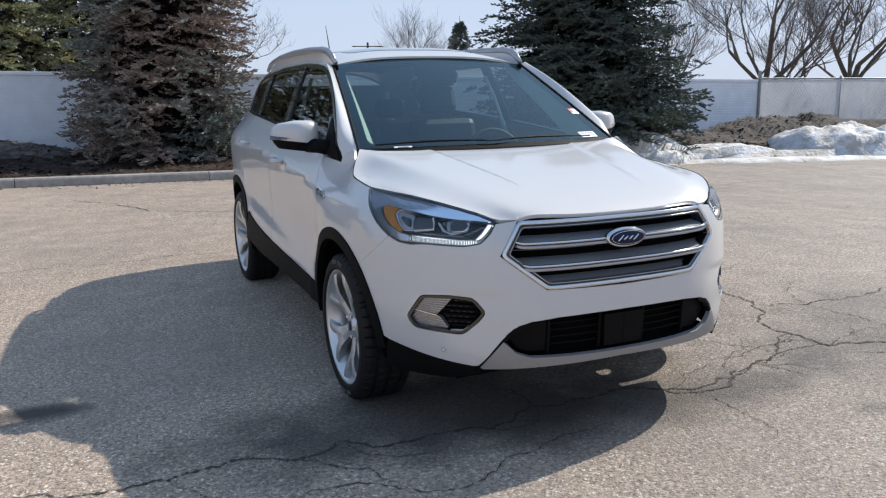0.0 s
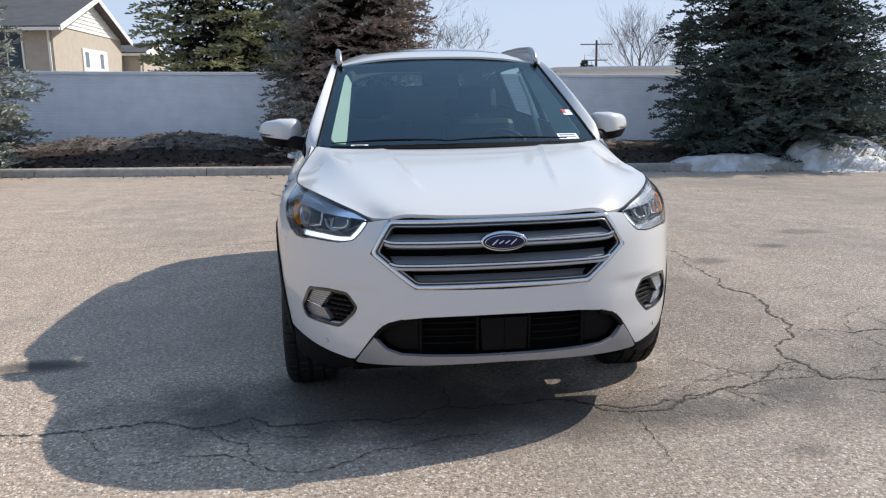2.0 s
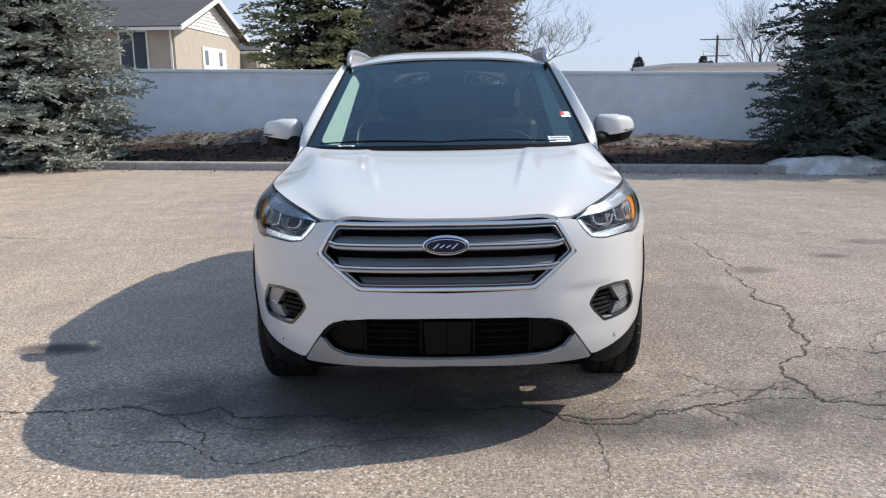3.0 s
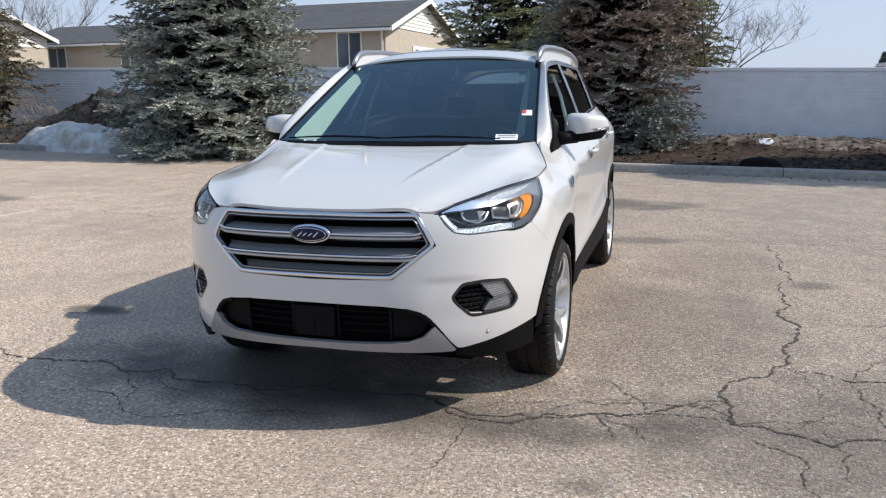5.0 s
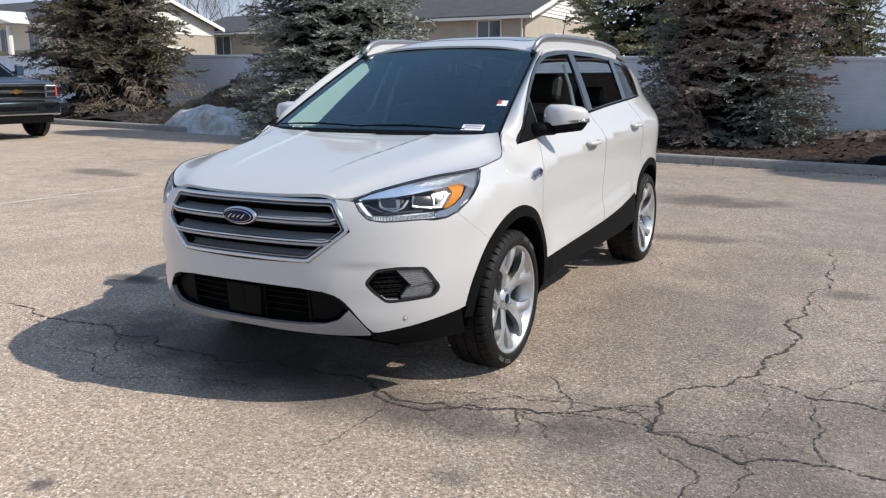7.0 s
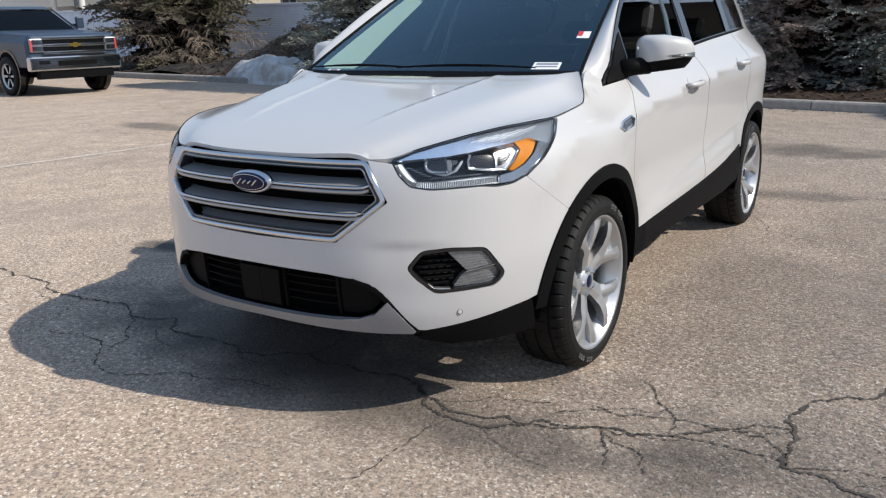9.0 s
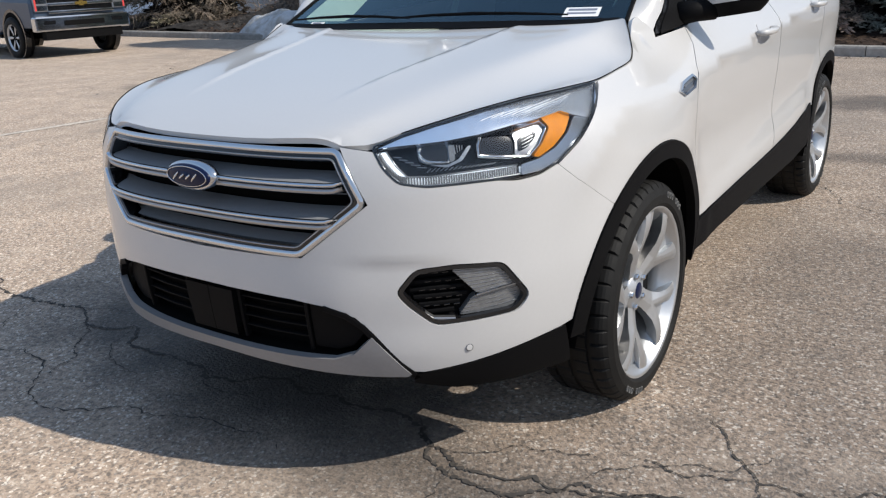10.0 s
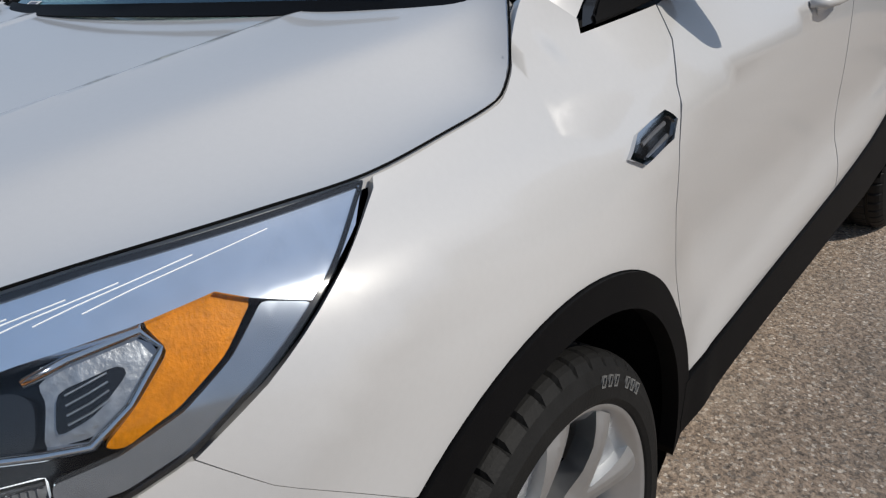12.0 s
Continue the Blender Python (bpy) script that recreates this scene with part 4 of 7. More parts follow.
    # underside and tail
    bm = boxes(((-0.60, -0.62, 0.24), (0.60, -0.42, 0.60)), ((-0.58, -0.5, 0.22), (0.58, 3.2, 0.34)), ((-0.78, 0.46, 0.33), (0.78, 2.22, 0.42)), ((-0.6, 3.0, 0.3), (0.6, 3.45, 0.6)))
    part("underbody", bm, M["cavity"], car, "dark underbody")
    part("bulkhead", boxes(((-0.74, -0.55, 0.5), (0.74, -0.5, 0.86)), ((-0.70, 0.10, 0.5), (0.70, 0.13, 1.03))), M["cavity"], car)

    def tail(a, b):
        z = 0.34 + (1.46 - 0.34) * b
        y = (3.53, 3.59, 3.57, 3.50, 3.33)[0] if b == 0 else spline([(0, 3.50), (0.25, 3.60), (0.55, 3.57), (0.75, 3.50), (1, 3.32)])(b)
        w = side_x(min(y, 3.55) - 0.02, z) if z < 1.42 else 0.56
        x = (a * 2 - 1) * w
        return x, y + 0.05 * (1 - (a * 2 - 1) ** 2), z
    part("tailgate", grid_mesh("tailgate", tail, 16, 14, P), parent=car)
    for s in both:
        part("tail_lamp", patch("tail_lamp", skin, rounded([S(3.20, 1.06), S(3.20, 1.19), S(3.42, 1.22), S(3.50, 1.10)], 0.03), (), M["gloss_black"], 0.04, 0.01, 0.008, (s,)), parent=car, label="dark red-black tail lamp")
    wheel = build_wheel(car)
    wheel.matrix_basis = pose(0.792, 0, 0.339, -2)
    for x, y, rz, rx in ((-0.792, 0, 180, 33), (0.772, AXLE, 0, 50), (-0.772, AXLE, 180, 20)):
        copy_thing(wheel, pose(x, y, 0.339, 0, 0, rz) @ pose(0, 0, 0, rx))
    return car


def build_lamps(car):
    for s in (1, -1):
        one = (s,)
        lamp = part("headlight", patch("headlight", inset(skin, -0.055), shrink(LAMP, 0.004), mat=M["lamp_dark"], step=0.03, lip=0, sides=one), parent=car, label="clear-lens headlight with dark inside")
        part("lamp_wall", patch("lamp_wall", skin, shrink(LAMP, 0.001), [shrink(LAMP, 0.0055)], M["gloss_black"], 0.02, 0.06, -0.002, one), parent=lamp)
        def plate(name, outline, mat, off, label="", r=0.005, deep=0.012):
            return part(name, patch(name, skin, rounded(outline, r, 2), (), M[mat], 0.015, deep, off, one), parent=lamp, label=label)
        # bright upper brow with fine streaks, running to the outer tip
        brow_surface = inset(skin, -0.004)
        brow = [(0.533, 0.923), (0.581, 0.939), (0.657, 0.958), (0.789, 0.983), (0.962, 1.000), (1.174, 1.006), (1.15, 0.984), (1.08, 0.942), (1.03, 0.957), (0.999, 0.969), (0.938, 0.962), (0.843, 0.954), (0.763, 0.943), (0.68, 0.935), (0.571, 0.929)]
        part("lamp_brow", patch("lamp_brow", brow_surface, shrink(brow, -0.0035), (), M["lamp_blue"], 0.015, 0.02, 0.0, one), parent=lamp, label="bright blue-silver bezel")
        for u0, z0, u1, z1 in ((0.769, 0.967, 0.835, 0.980), (0.797, 0.970, 0.879, 0.984), (0.824, 0.971, 0.921, 0.987), (0.854, 0.972, 0.986, 0.993), (0.891, 0.973, 1.06, 0.997)):
            part("brow_rib", ribbon("brow_rib", brow_surface, [(u0 + (u1 - u0) * d, z0 + (z1 - z0) * d ** 0.8) for d in (0, 0.25, 0.5, 0.75, 1)], 0.0011, M["lamp_white"], 0.001, 0.002, s), parent=lamp)
        plate("outer_bezel", [(1.036, 0.950), (1.080, 0.938), (1.032, 0.897), (0.962, 0.854), (0.905, 0.835), (0.854, 0.833), (0.855, 0.858), (0.905, 0.865), (0.956, 0.884), (1.001, 0.915)], "lamp_smoke", -0.006, "smoky silver outer bezel")
        # light guide: a hook at the inner end and a ribbed strip below
        hook = [(0.521, 0.914), (0.543, 0.917), (0.566, 0.880), (0.589, 0.854), (0.644, 0.852), (0.713, 0.856), (0.773, 0.858), (0.85, 0.858), (0.85, 0.834), (0.772, 0.834), (0.731, 0.834), (0.672, 0.832), (0.634, 0.832), (0.581, 0.834), (0.543, 0.867)]
        guide = plate("light_guide", hook, "lamp_drl", -0.018, "lit running-light strip behind clear fins", 0.006)
        fins = bmesh.new()
        for q in range(64):
            d = q / 63
            low = spline([(0.0, 0.902), (0.12, 0.868), (0.26, 0.838), (0.4, 0.834), (1.0, 0.836)])(d)
            high = spline([(0.0, 0.915), (0.12, 0.886), (0.26, 0.858), (0.4, 0.853), (1.0, 0.857)])(d)
            ul = spline([(0.0, 0.530), (0.12, 0.549), (0.26, 0.580), (0.4, 0.634), (1.0, 0.85)])(d)
            back = [Vector(inset(skin, -0.017)(ul, z)) for z in (low, high)]
            ring = [p + Vector((dx, dy, 0)) for dx in (-0.0005, 0.0005) for p, dy in ((back[0], 0), (back[1], 0), (back[1], -0.008), (back[0], -0.008))]
            v = [fins.verts.new((p.x * s, p.y, p.z)) for p in ring]
            for fc in ((0, 1, 2, 3), (7, 6, 5, 4), (0, 4, 5, 1), (1, 5, 6, 2), (2, 6, 7, 3), (3, 7, 4, 0)):
                fins.faces.new([v[i] for i in fc])
        part("guide_fin", fins, M["lamp_clear"], guide, "row of clear grey fins")["kind"] = "stuff"
        part("guide_edge", bead("guide_edge", inset(skin, -0.012), [(0.543, 0.916), (0.566, 0.880), (0.589, 0.855), (0.644, 0.853), (0.713, 0.857), (0.773, 0.859), (0.85, 0.859)], 0.004, M["lamp_grey"], 0.002, 0.006, s), parent=lamp)
        part("guide_edge", bead("guide_edge", inset(skin, -0.012), [(0.520, 0.912), (0.544, 0.867), (0.581, 0.835), (0.634, 0.833), (0.672, 0.833), (0.731, 0.835), (0.772, 0.835), (0.85, 0.835), (0.90, 0.837)], 0.004, M["lamp_grey"], 0.003, 0.006, s), parent=lamp)
        for q in range(5):
            part("lamp_rib", ribbon("lamp_rib", inset(skin, -0.030), [(0.557 + 0.0135 * q, 0.907 - 0.0072 * q), (0.576 + 0.0145 * q, 0.9055 - 0.0075 * q)], 0.0018, M["lamp_grey"], 0.002, 0.002, s), parent=lamp)
        for q in range(16):
            a = 0.634 + 0.0105 * q
            part("lamp_rib", ribbon("lamp_rib", inset(skin, -0.030), [(a, 0.864 + 0.0003 * q), (a + 0.010, 0.873 - 0.0001 * q)], 0.0018, M["lamp_grey"], 0.002, 0.002, s), parent=lamp)
        # inner projector with its bracket
        plate("projector_frame", [(0.612, 0.931), (0.65, 0.938), (0.690, 0.938), (0.692, 0.882), (0.634, 0.884), (0.616, 0.896)], "lamp_grey", -0.030, "projector frame", 0.012)
        plate("projector_lens", [(0.618, 0.926), (0.65, 0.933), (0.684, 0.933), (0.686, 0.887), (0.638, 0.890), (0.623, 0.899)], "gloss_black", -0.026, "dark glassy projector lens", 0.012, 0.02)
        part("projector_ring", bead("projector_ring", inset(skin, -0.026), [(0.622, 0.924), (0.617, 0.912), (0.624, 0.899), (0.638, 0.890), (0.662, 0.887), (0.688, 0.886)], 0.007, M["chrome"], 0.003, 0.006, s), parent=lamp)
        plate("reflector", [(0.686, 0.929), (0.701, 0.927), (0.701, 0.889), (0.688, 0.884)], "fog_glass", -0.022, "ribbed reflector")
        for q in range(5):
            part("reflector_rib", ribbon("reflector_rib", inset(skin, -0.024), [(0.694 + 0.0065 * q, 0.928 - 0.001 * q), (0.697 + 0.0055 * q, 0.902 + 0.003 * q)], 0.0018, M["lamp_grey"], 0.002, 0.002, s), parent=lamp)
        plate("bracket", [(0.733, 0.921), (0.742, 0.920), (0.717, 0.886), (0.682, 0.872), (0.642, 0.881), (0.682, 0.879), (0.709, 0.890)], "lamp_grey", -0.020, "silver bracket")
        # outer projector with its swept reflector
        plate("projector_lens", [(0.771, 0.938), (0.838, 0.935), (0.85, 0.921), (0.846, 0.883), (0.763, 0.895), (0.761, 0.919)], "gloss_black", -0.026, "dark glassy projector lens", 0.010, 0.02)
        plate("reflector", [(0.851, 0.937), (0.876, 0.947), (0.931, 0.956), (0.949, 0.939), (0.919, 0.903), (0.889, 0.880), (0.852, 0.881), (0.858, 0.923)], "lamp_grey", -0.028, "bright reflector bowl", 0.008)
        plate("reflector_core", [(0.866, 0.927), (0.915, 0.936), (0.922, 0.928), (0.892, 0.900), (0.862, 0.890)], "lamp_dark", -0.025, "bright reflector core", 0.008)
        part("projector_ring", bead("projector_ring", inset(skin, -0.022), [(0.765, 0.937), (0.757, 0.918), (0.757, 0.893), (0.80, 0.886), (0.85, 0.878), (0.886, 0.874), (0.92, 0.900), (0.952, 0.939), (0.934, 0.958), (0.876, 0.950), (0.842, 0.940)], 0.009, M["chrome"], 0.004, 0.006, s), parent=lamp)
        for q in range(4):
            part("reflector_rib", ribbon("reflector_rib", inset(skin, -0.024), [(0.872, 0.899 + q * 0.008), (0.89, 0.904 + q * 0.008), (0.905, 0.911 + q * 0.007)], 0.002, M["lamp_grey"], 0.003, 0.002, s), parent=lamp)
        amber = [(0.936, 0.961), (1.001, 0.967), (1.029, 0.954), (0.997, 0.918), (0.953, 0.887), (0.909, 0.868), (0.894, 0.873), (0.923, 0.90), (0.954, 0.935)]
        part("turn_signal", patch("turn_signal", skin, rounded(amber, 0.006, 2), (), M["amber"], 0.012, 0.01, -0.012, one), parent=lamp, label="amber turn signal reflector")
        lens = part("lens", patch("lens", skin, LAMP, (), M["lens"], 0.025, 0.0, 0.0015, one), parent=lamp)
        lens.visible_shadow = False
        # fog lamp in its black pocket
        fog = part("fog_light", patch("fog_light", inset(skin, -0.04), shrink(FOG, -0.004), (), M["black_trim"], 0.03, 0, 0, one), parent=car, label="fog lamp in a black honeycomb pocket")
        part("fog_bezel", patch("fog_bezel", skin, shrink(FOG, 0.003), [shrink(FOG, 0.013)], M["gloss_black"], 0.02, 0.045, -0.003, one), parent=fog)
        up = [(0.675, 0.622), (0.785, 0.616), (0.835, 0.562), (0.735, 0.552)]
        dn = [(0.727, 0.545), (0.84, 0.556), (0.852, 0.528), (0.826, 0.498), (0.69, 0.496)]
        part("fog_lens", patch("fog_lens", skin, rounded(up, 0.008, 2), (), M["fog_glass"], 0.015, 0.03, -0.012, one), parent=fog, label="clear ribbed fog lamp")
        part("fog_lens", patch("fog_lens", skin, rounded(dn, 0.008, 2), (), M["fog_glass"], 0.015, 0.03, -0.018, one), parent=fog, label="clear ribbed fog lamp")
        part("fog_frame", ribbon("fog_frame", inset(skin, -0.012), [(0.732, 0.5485), (0.785, 0.556), (0.845, 0.561)], 0.006, M["chrome"], 0.004, 0.01, s), parent=fog)
        for q in range(7):
            d = (q + 0.5) / 7
            a, b = [up[0][i] + (up[3][i] - up[0][i]) * d for i in (0, 1)], [up[1][i] + (up[2][i] - up[1][i]) * d for i in (0, 1)]
            part("lens_rib", ribbon("lens_rib", inset(skin, -0.012), [a, [(a[i] + b[i]) / 2 for i in (0, 1)], b], 0.0022, M["lamp_grey"], 0.002, 0.002, s), parent=fog)
        for q in range(4):
            d = (q + 0.5) / 4
            part("lens_rib", ribbon("lens_rib", inset(skin, -0.018), [(0.722 - 0.03 * d, 0.541 - 0.042 * d), (0.78, 0.548 - 0.046 * d), (0.838, 0.552 - 0.046 * d)], 0.0022, M["lamp_grey"], 0.002, 0.002, s), parent=fog)
        for q in range(5):
            for r in range(4):
                z = 0.606 - q * 0.022
                a = 0.60 + r * 0.024 + abs(q - 2) * 0.004 + (q % 2) * 0.010
                part("pocket_dash", ribbon("pocket_dash", inset(skin, -0.026), [(a, z + 0.006), (a + 0.014, z + 0.007)], 0.0035, M["gloss_black"], 0.002, 0.006, s), parent=fog)
        for q in range(6):
            z = 0.612 - q * 0.021
            a, b = 0.577 + abs(q - 2.2) * 0.012, (0.665, 0.69, 0.705, 0.712, 0.695, 0.68)[q]
            part("pocket_slat", ribbon("pocket_slat", inset(skin, -0.03), [(a + (b - a) * d, z + 0.004 * d) for d in (0, 0.5, 1)], 0.011, M["black_trim"], 0.006, 0.01, s), parent=fog)
        part("pocket_strip", ribbon("pocket_strip", inset(skin, -0.008), [(0.588, 0.528), (0.628, 0.495), (0.68, 0.490)], 0.012, M["satin"], 0.003, 0.012, s), parent=fog)


def build_glasshouse(car):
    P, B = M["paint"], M["black_trim"]
    full = [(-0.68, 0.128), (-0.5, 0.118), (0.0, 0.122), (0.5, 0.118), (0.68, 0.128), (0.68, 1.1), (-0.68, 1.1)]
    inner = rounded([(-0.625, 0.175), (0.625, 0.175), (0.618, 1.045), (-0.618, 1.045)], 0.09, 6)
    w = part("windscreen", patch("windscreen", screen_p, full, (), M["windscreen"], 0.06, 0), parent=car, label="greenish laminated windscreen")
    w.visible_shadow = False
    part("windscreen_band", patch("windscreen_band", inset(screen_p, -0.004), full, [inner], M["gloss_black"], 0.05, 0), parent=car, label="black printed glass edge")
    part("screen_seal", patch("screen_seal", inset(screen_p, 0.004), [(-0.66, 0.115), (-0.5, 0.105), (0.0, 0.108), (0.5, 0.105), (0.66, 0.115), (0.655, 0.150), (0.5, 0.143), (0.0, 0.146), (-0.5, 0.143), (-0.655, 0.150)], (), B, 0.05, 0.003), parent=car, label="matt black rubber seal")
    part("sensor_housing", patch("sensor_housing", inset(screen_p, -0.006), rounded([(-0.11, 0.90), (0.11, 0.90), (0.13, 1.06), (-0.13, 1.06)], 0.03), (), M["gloss_black"], 0.05, 0.05), parent=car)
    # roof with a dark glass panel
    ys = (1.0, 1.2, 1.5, 1.8, 2.1, 2.4, 2.7, 3.0, 3.2, 3.34)
    ed = [(side_x(y, TOPLINE(y)) - 0.001, y) for y in ys]
    fr = [(x, screen(x / 0.607, 1.0)[1] + 0.006) for x in (-0.58, -0.4, -0.2, 0, 0.2, 0.4, 0.58)]
    loop = fr + ed + [(-x, y) for x, y in ed[::-1]]
    pan = rounded([(-0.43, 1.24), (0.43, 1.24), (0.43, 2.6), (-0.43, 2.6)], 0.08)
    part("roof", patch("roof", roof, loop, [pan], P, 0.04, 0.012), parent=car)
    part("roof_glass", patch("roof_glass", roof, shrink(pan, 0.004), (), M["roof_glass"], 0.08, 0.01, 0.002), parent=car, label="dark panoramic roof glass")
    bm = bmesh.new()
    tube(bm, [(0, 3.05, 1.60), (0, 3.10, 1.68), (0, 3.22, 1.95)], [0.016, 0.006, 0.002], 8)
    part("aerial", bm, B, car)
    for s in (1, -1):
        # A pillar between the windscreen's edge and the door window
        def pillar(a, b, s=s):
            y = 0.262 + (1.03 - 0.262) * b
            o = Vector((side_x(y, TOPLINE(y)), y, TOPLINE(y)))
            i = Vector(screen(1.0, 0.12 + 0.88 * b))
            p = i.lerp(o, a) + Vector((0.6, -0.3, 0.5)) * 0.036 * math.sin(math.pi * a) * min(1, b * 6)
            return p.x * s, p.y, p.z
        part("windscreen_pillar", grid_mesh("windscreen_pillar", pillar, 8, 24, P), parent=car)
        part("window_seal", ribbon("window_seal", lambda a, b: screen(a, b), [(0.994, b) for b in np.linspace(0.12, 1.0, 24)], 0.014, B, 0.006, 0.004, s), parent=car)
        # door windows: panes, black surrounds and pillars
        top = [S(y, TOPLINE(y) - 0.004) for y in (2.9, 2.7, 2.4, 2.1, 1.8, 1.5, 1.25, 1.08, 0.95, 0.82, 0.7, 0.58, 0.46, 0.36, 0.285)]
        bot = [S(y, belt_z(y) + 0.006) for y in (0.27, 0.5, 0.8, 1.1, 1.4, 1.7, 2.0, 2.3, 2.6, 2.92)]
        dlo = bot + [S(2.95, 1.36), S(2.935, 1.44)] + top

        def pane(y0, y1, slope=0.0, d=0.03):
            lo = [S(y, belt_z(y) + 0.02) for y in np.linspace(y0, y1, 6)]
            hi = [S(y, TOPLINE(y) - d) for y in np.linspace(y1 + slope, y0 + slope, 8)]
            return lo + hi
        front = [S(y, belt_z(y) + 0.02) for y in np.linspace(0.56, 1.43, 6)] + [S(y, TOPLINE(y) - 0.028) for y in np.linspace(1.47, 0.57, 10)]
        rearp = pane(1.57, 2.32, 0.02)
        quart = [S(y, belt_z(y) + 0.02) for y in (2.42, 2.6, 2.88)] + [S(2.905, 1.37), S(2.88, 1.44)] + [S(y, TOPLINE(y) - 0.03) for y in (2.8, 2.6, 2.45)]
        part("window_surround", patch("window_surround", skin, dlo, [front, rearp, quart], M["gloss_black"], 0.03, 0.012, 0.002, (s,)), parent=car, label="gloss black window surround")
        for nm, q, g in (("front_window", front, "side_glass"), ("rear_window", rearp, "privacy"), ("quarter_window", quart, "privacy")):
            if nm == "quarter_window" or s < 0:
                part(nm, patch(nm, skin, shrink(q, -0.004), (), M[g], 0.06, 0, -0.006, (s,)), parent=car)
        part("mirror_sail", patch("mirror_sail", skin, [S(0.30, 1.098), S(0.545, 1.125), S(0.545, 1.29), S(0.44, 1.225), S(0.34, 1.145)], (), B, 0.03, 0.004, 0.006, (s,)), parent=car, label="matt black mirror triangle")
        part("belt_trim", ribbon("belt_trim", skin, [S(y, belt_z(y) + 0.009) for y in np.linspace(0.3, 2.92, 30)], 0.014, B, 0.006, 0.004, s), parent=car)
        for y0, y1, mt in ((1.475, 1.565, "gloss_black"), (2.335, 2.425, "gloss_black")):
            q = [S(y0 - 0.02, belt_z(y0) + 0.018), S(y1 - 0.01, belt_z(y1) + 0.018), S(y1 + 0.01, TOPLINE(y1) - 0.022), S(y0, TOPLINE(y0) - 0.022)]
            part("window_pillar", patch("window_pillar", skin, q, (), M[mt], 0.05, 0.006, 0.005, (s,)), parent=car)
        # roof rail
        rail = part("roof_rail", tube(bmesh.new(), [(s * x, y, z + 0.006 * smooth(0.99, 1.1, y)) for x, y, z in ((0.590, 0.975, 1.575), (0.594, 1.04, 1.614), (0.598, 1.10, 1.638), (0.602, 1.2, 1.653), (0.606, 1.5, 1.664), (0.606, 1.9, 1.664), (0.60, 2.3, 1.650), (0.585, 2.6, 1.628), (0.575, 2.74, 1.612), (0.57, 2.84, 1.575))], [0.016, 0.022, 0.021, 0.019, 0.018, 0.018, 0.018, 0.018, 0.018, 0.016], 12), M["satin"], car, "silver roof rail", smooth_shade=True)
        for v in rail.data.vertices:
            d = v.co.x - s * 0.598
            v.co.x = s * 0.598 + d * 0.72
        def rail_web(a, b, s=s):
            y = 1.02 + 1.74 * b
            x = 0.596 - 0.02 * smooth(2.3, 2.8, y)
            lo = TOPLINE(y) - 0.02
            return s * x, y, lo + (1.655 - 0.05 * smooth(2.2, 2.75, y) - 0.06 * (1 - smooth(1.0, 1.16, y)) - lo) * a
        part("rail_base", grid_mesh("rail_base", rail_web, 2, 24, P), parent=rail)
        part("rail_foot", tube(bmesh.new(), [(s * 0.588, 0.962, 1.556), (s * 0.590, 0.99, 1.560)], [0.008, 0.012], 8), B, rail)
        # wiper
    for x0, x1, y0, y1, z0, z1 in ((-0.10, 0.56, 0.05, 0.135, 1.128, 1.142), (-0.66, -0.02, 0.11, 0.07, 1.112, 1.138)):
        bm = bmesh.new()
        pts = []
        for t in (0, 0.25, 0.5, 0.75, 1):
            x = x0 + (x1 - x0) * t
            bb = 0.135 + 0.018 * math.sin(math.pi * t)
            p = Vector(screen(x / 0.74, bb)) + Vector((0, -0.011, 0.017))
            pts.append(p)
        tube(bm, pts, [0.003, 0.005, 0.006, 0.005, 0.003], 6)
        part("wiper", bm, B, car, "black windscreen wiper")
    # papers on the glass
    def sticker(p0, q0, p1, q1, mats):
        ob = part("window_sticker", patch("window_sticker", inset(screen_p, 0.0015), [(p0, q0), (p1, q0), (p1, q1), (p0, q1)], (), M["label_white"], 0.03, 0), parent=car, label="white paper sticker")
        for a0, b0, a1, b1, mt in mats:
            part("sticker_mark", patch("sticker_mark", inset(screen_p, 0.0022), [(p0 + (p1 - p0) * a, q0 + (q1 - q0) * b) for a, b in ((a0, b0), (a1, b0), (a1, b1), (a0, b1))], (), M[mt], 0.03, 0), parent=ob)
    sticker(0.487, 0.165, 0.592, 0.222, [(0.1, 0.62, 0.9, 0.85, "label_grey"), (0.1, 0.28, 0.9, 0.45, "label_grey")])
    sticker(0.60, 0.43, 0.652, 0.49, [(0.0, 0.3, 0.4, 1.0, "label_red")])
    sticker(-0.52, 0.14, -0.44, 0.16, [(0.2, 0.2, 0.8, 0.8, "label_grey")])


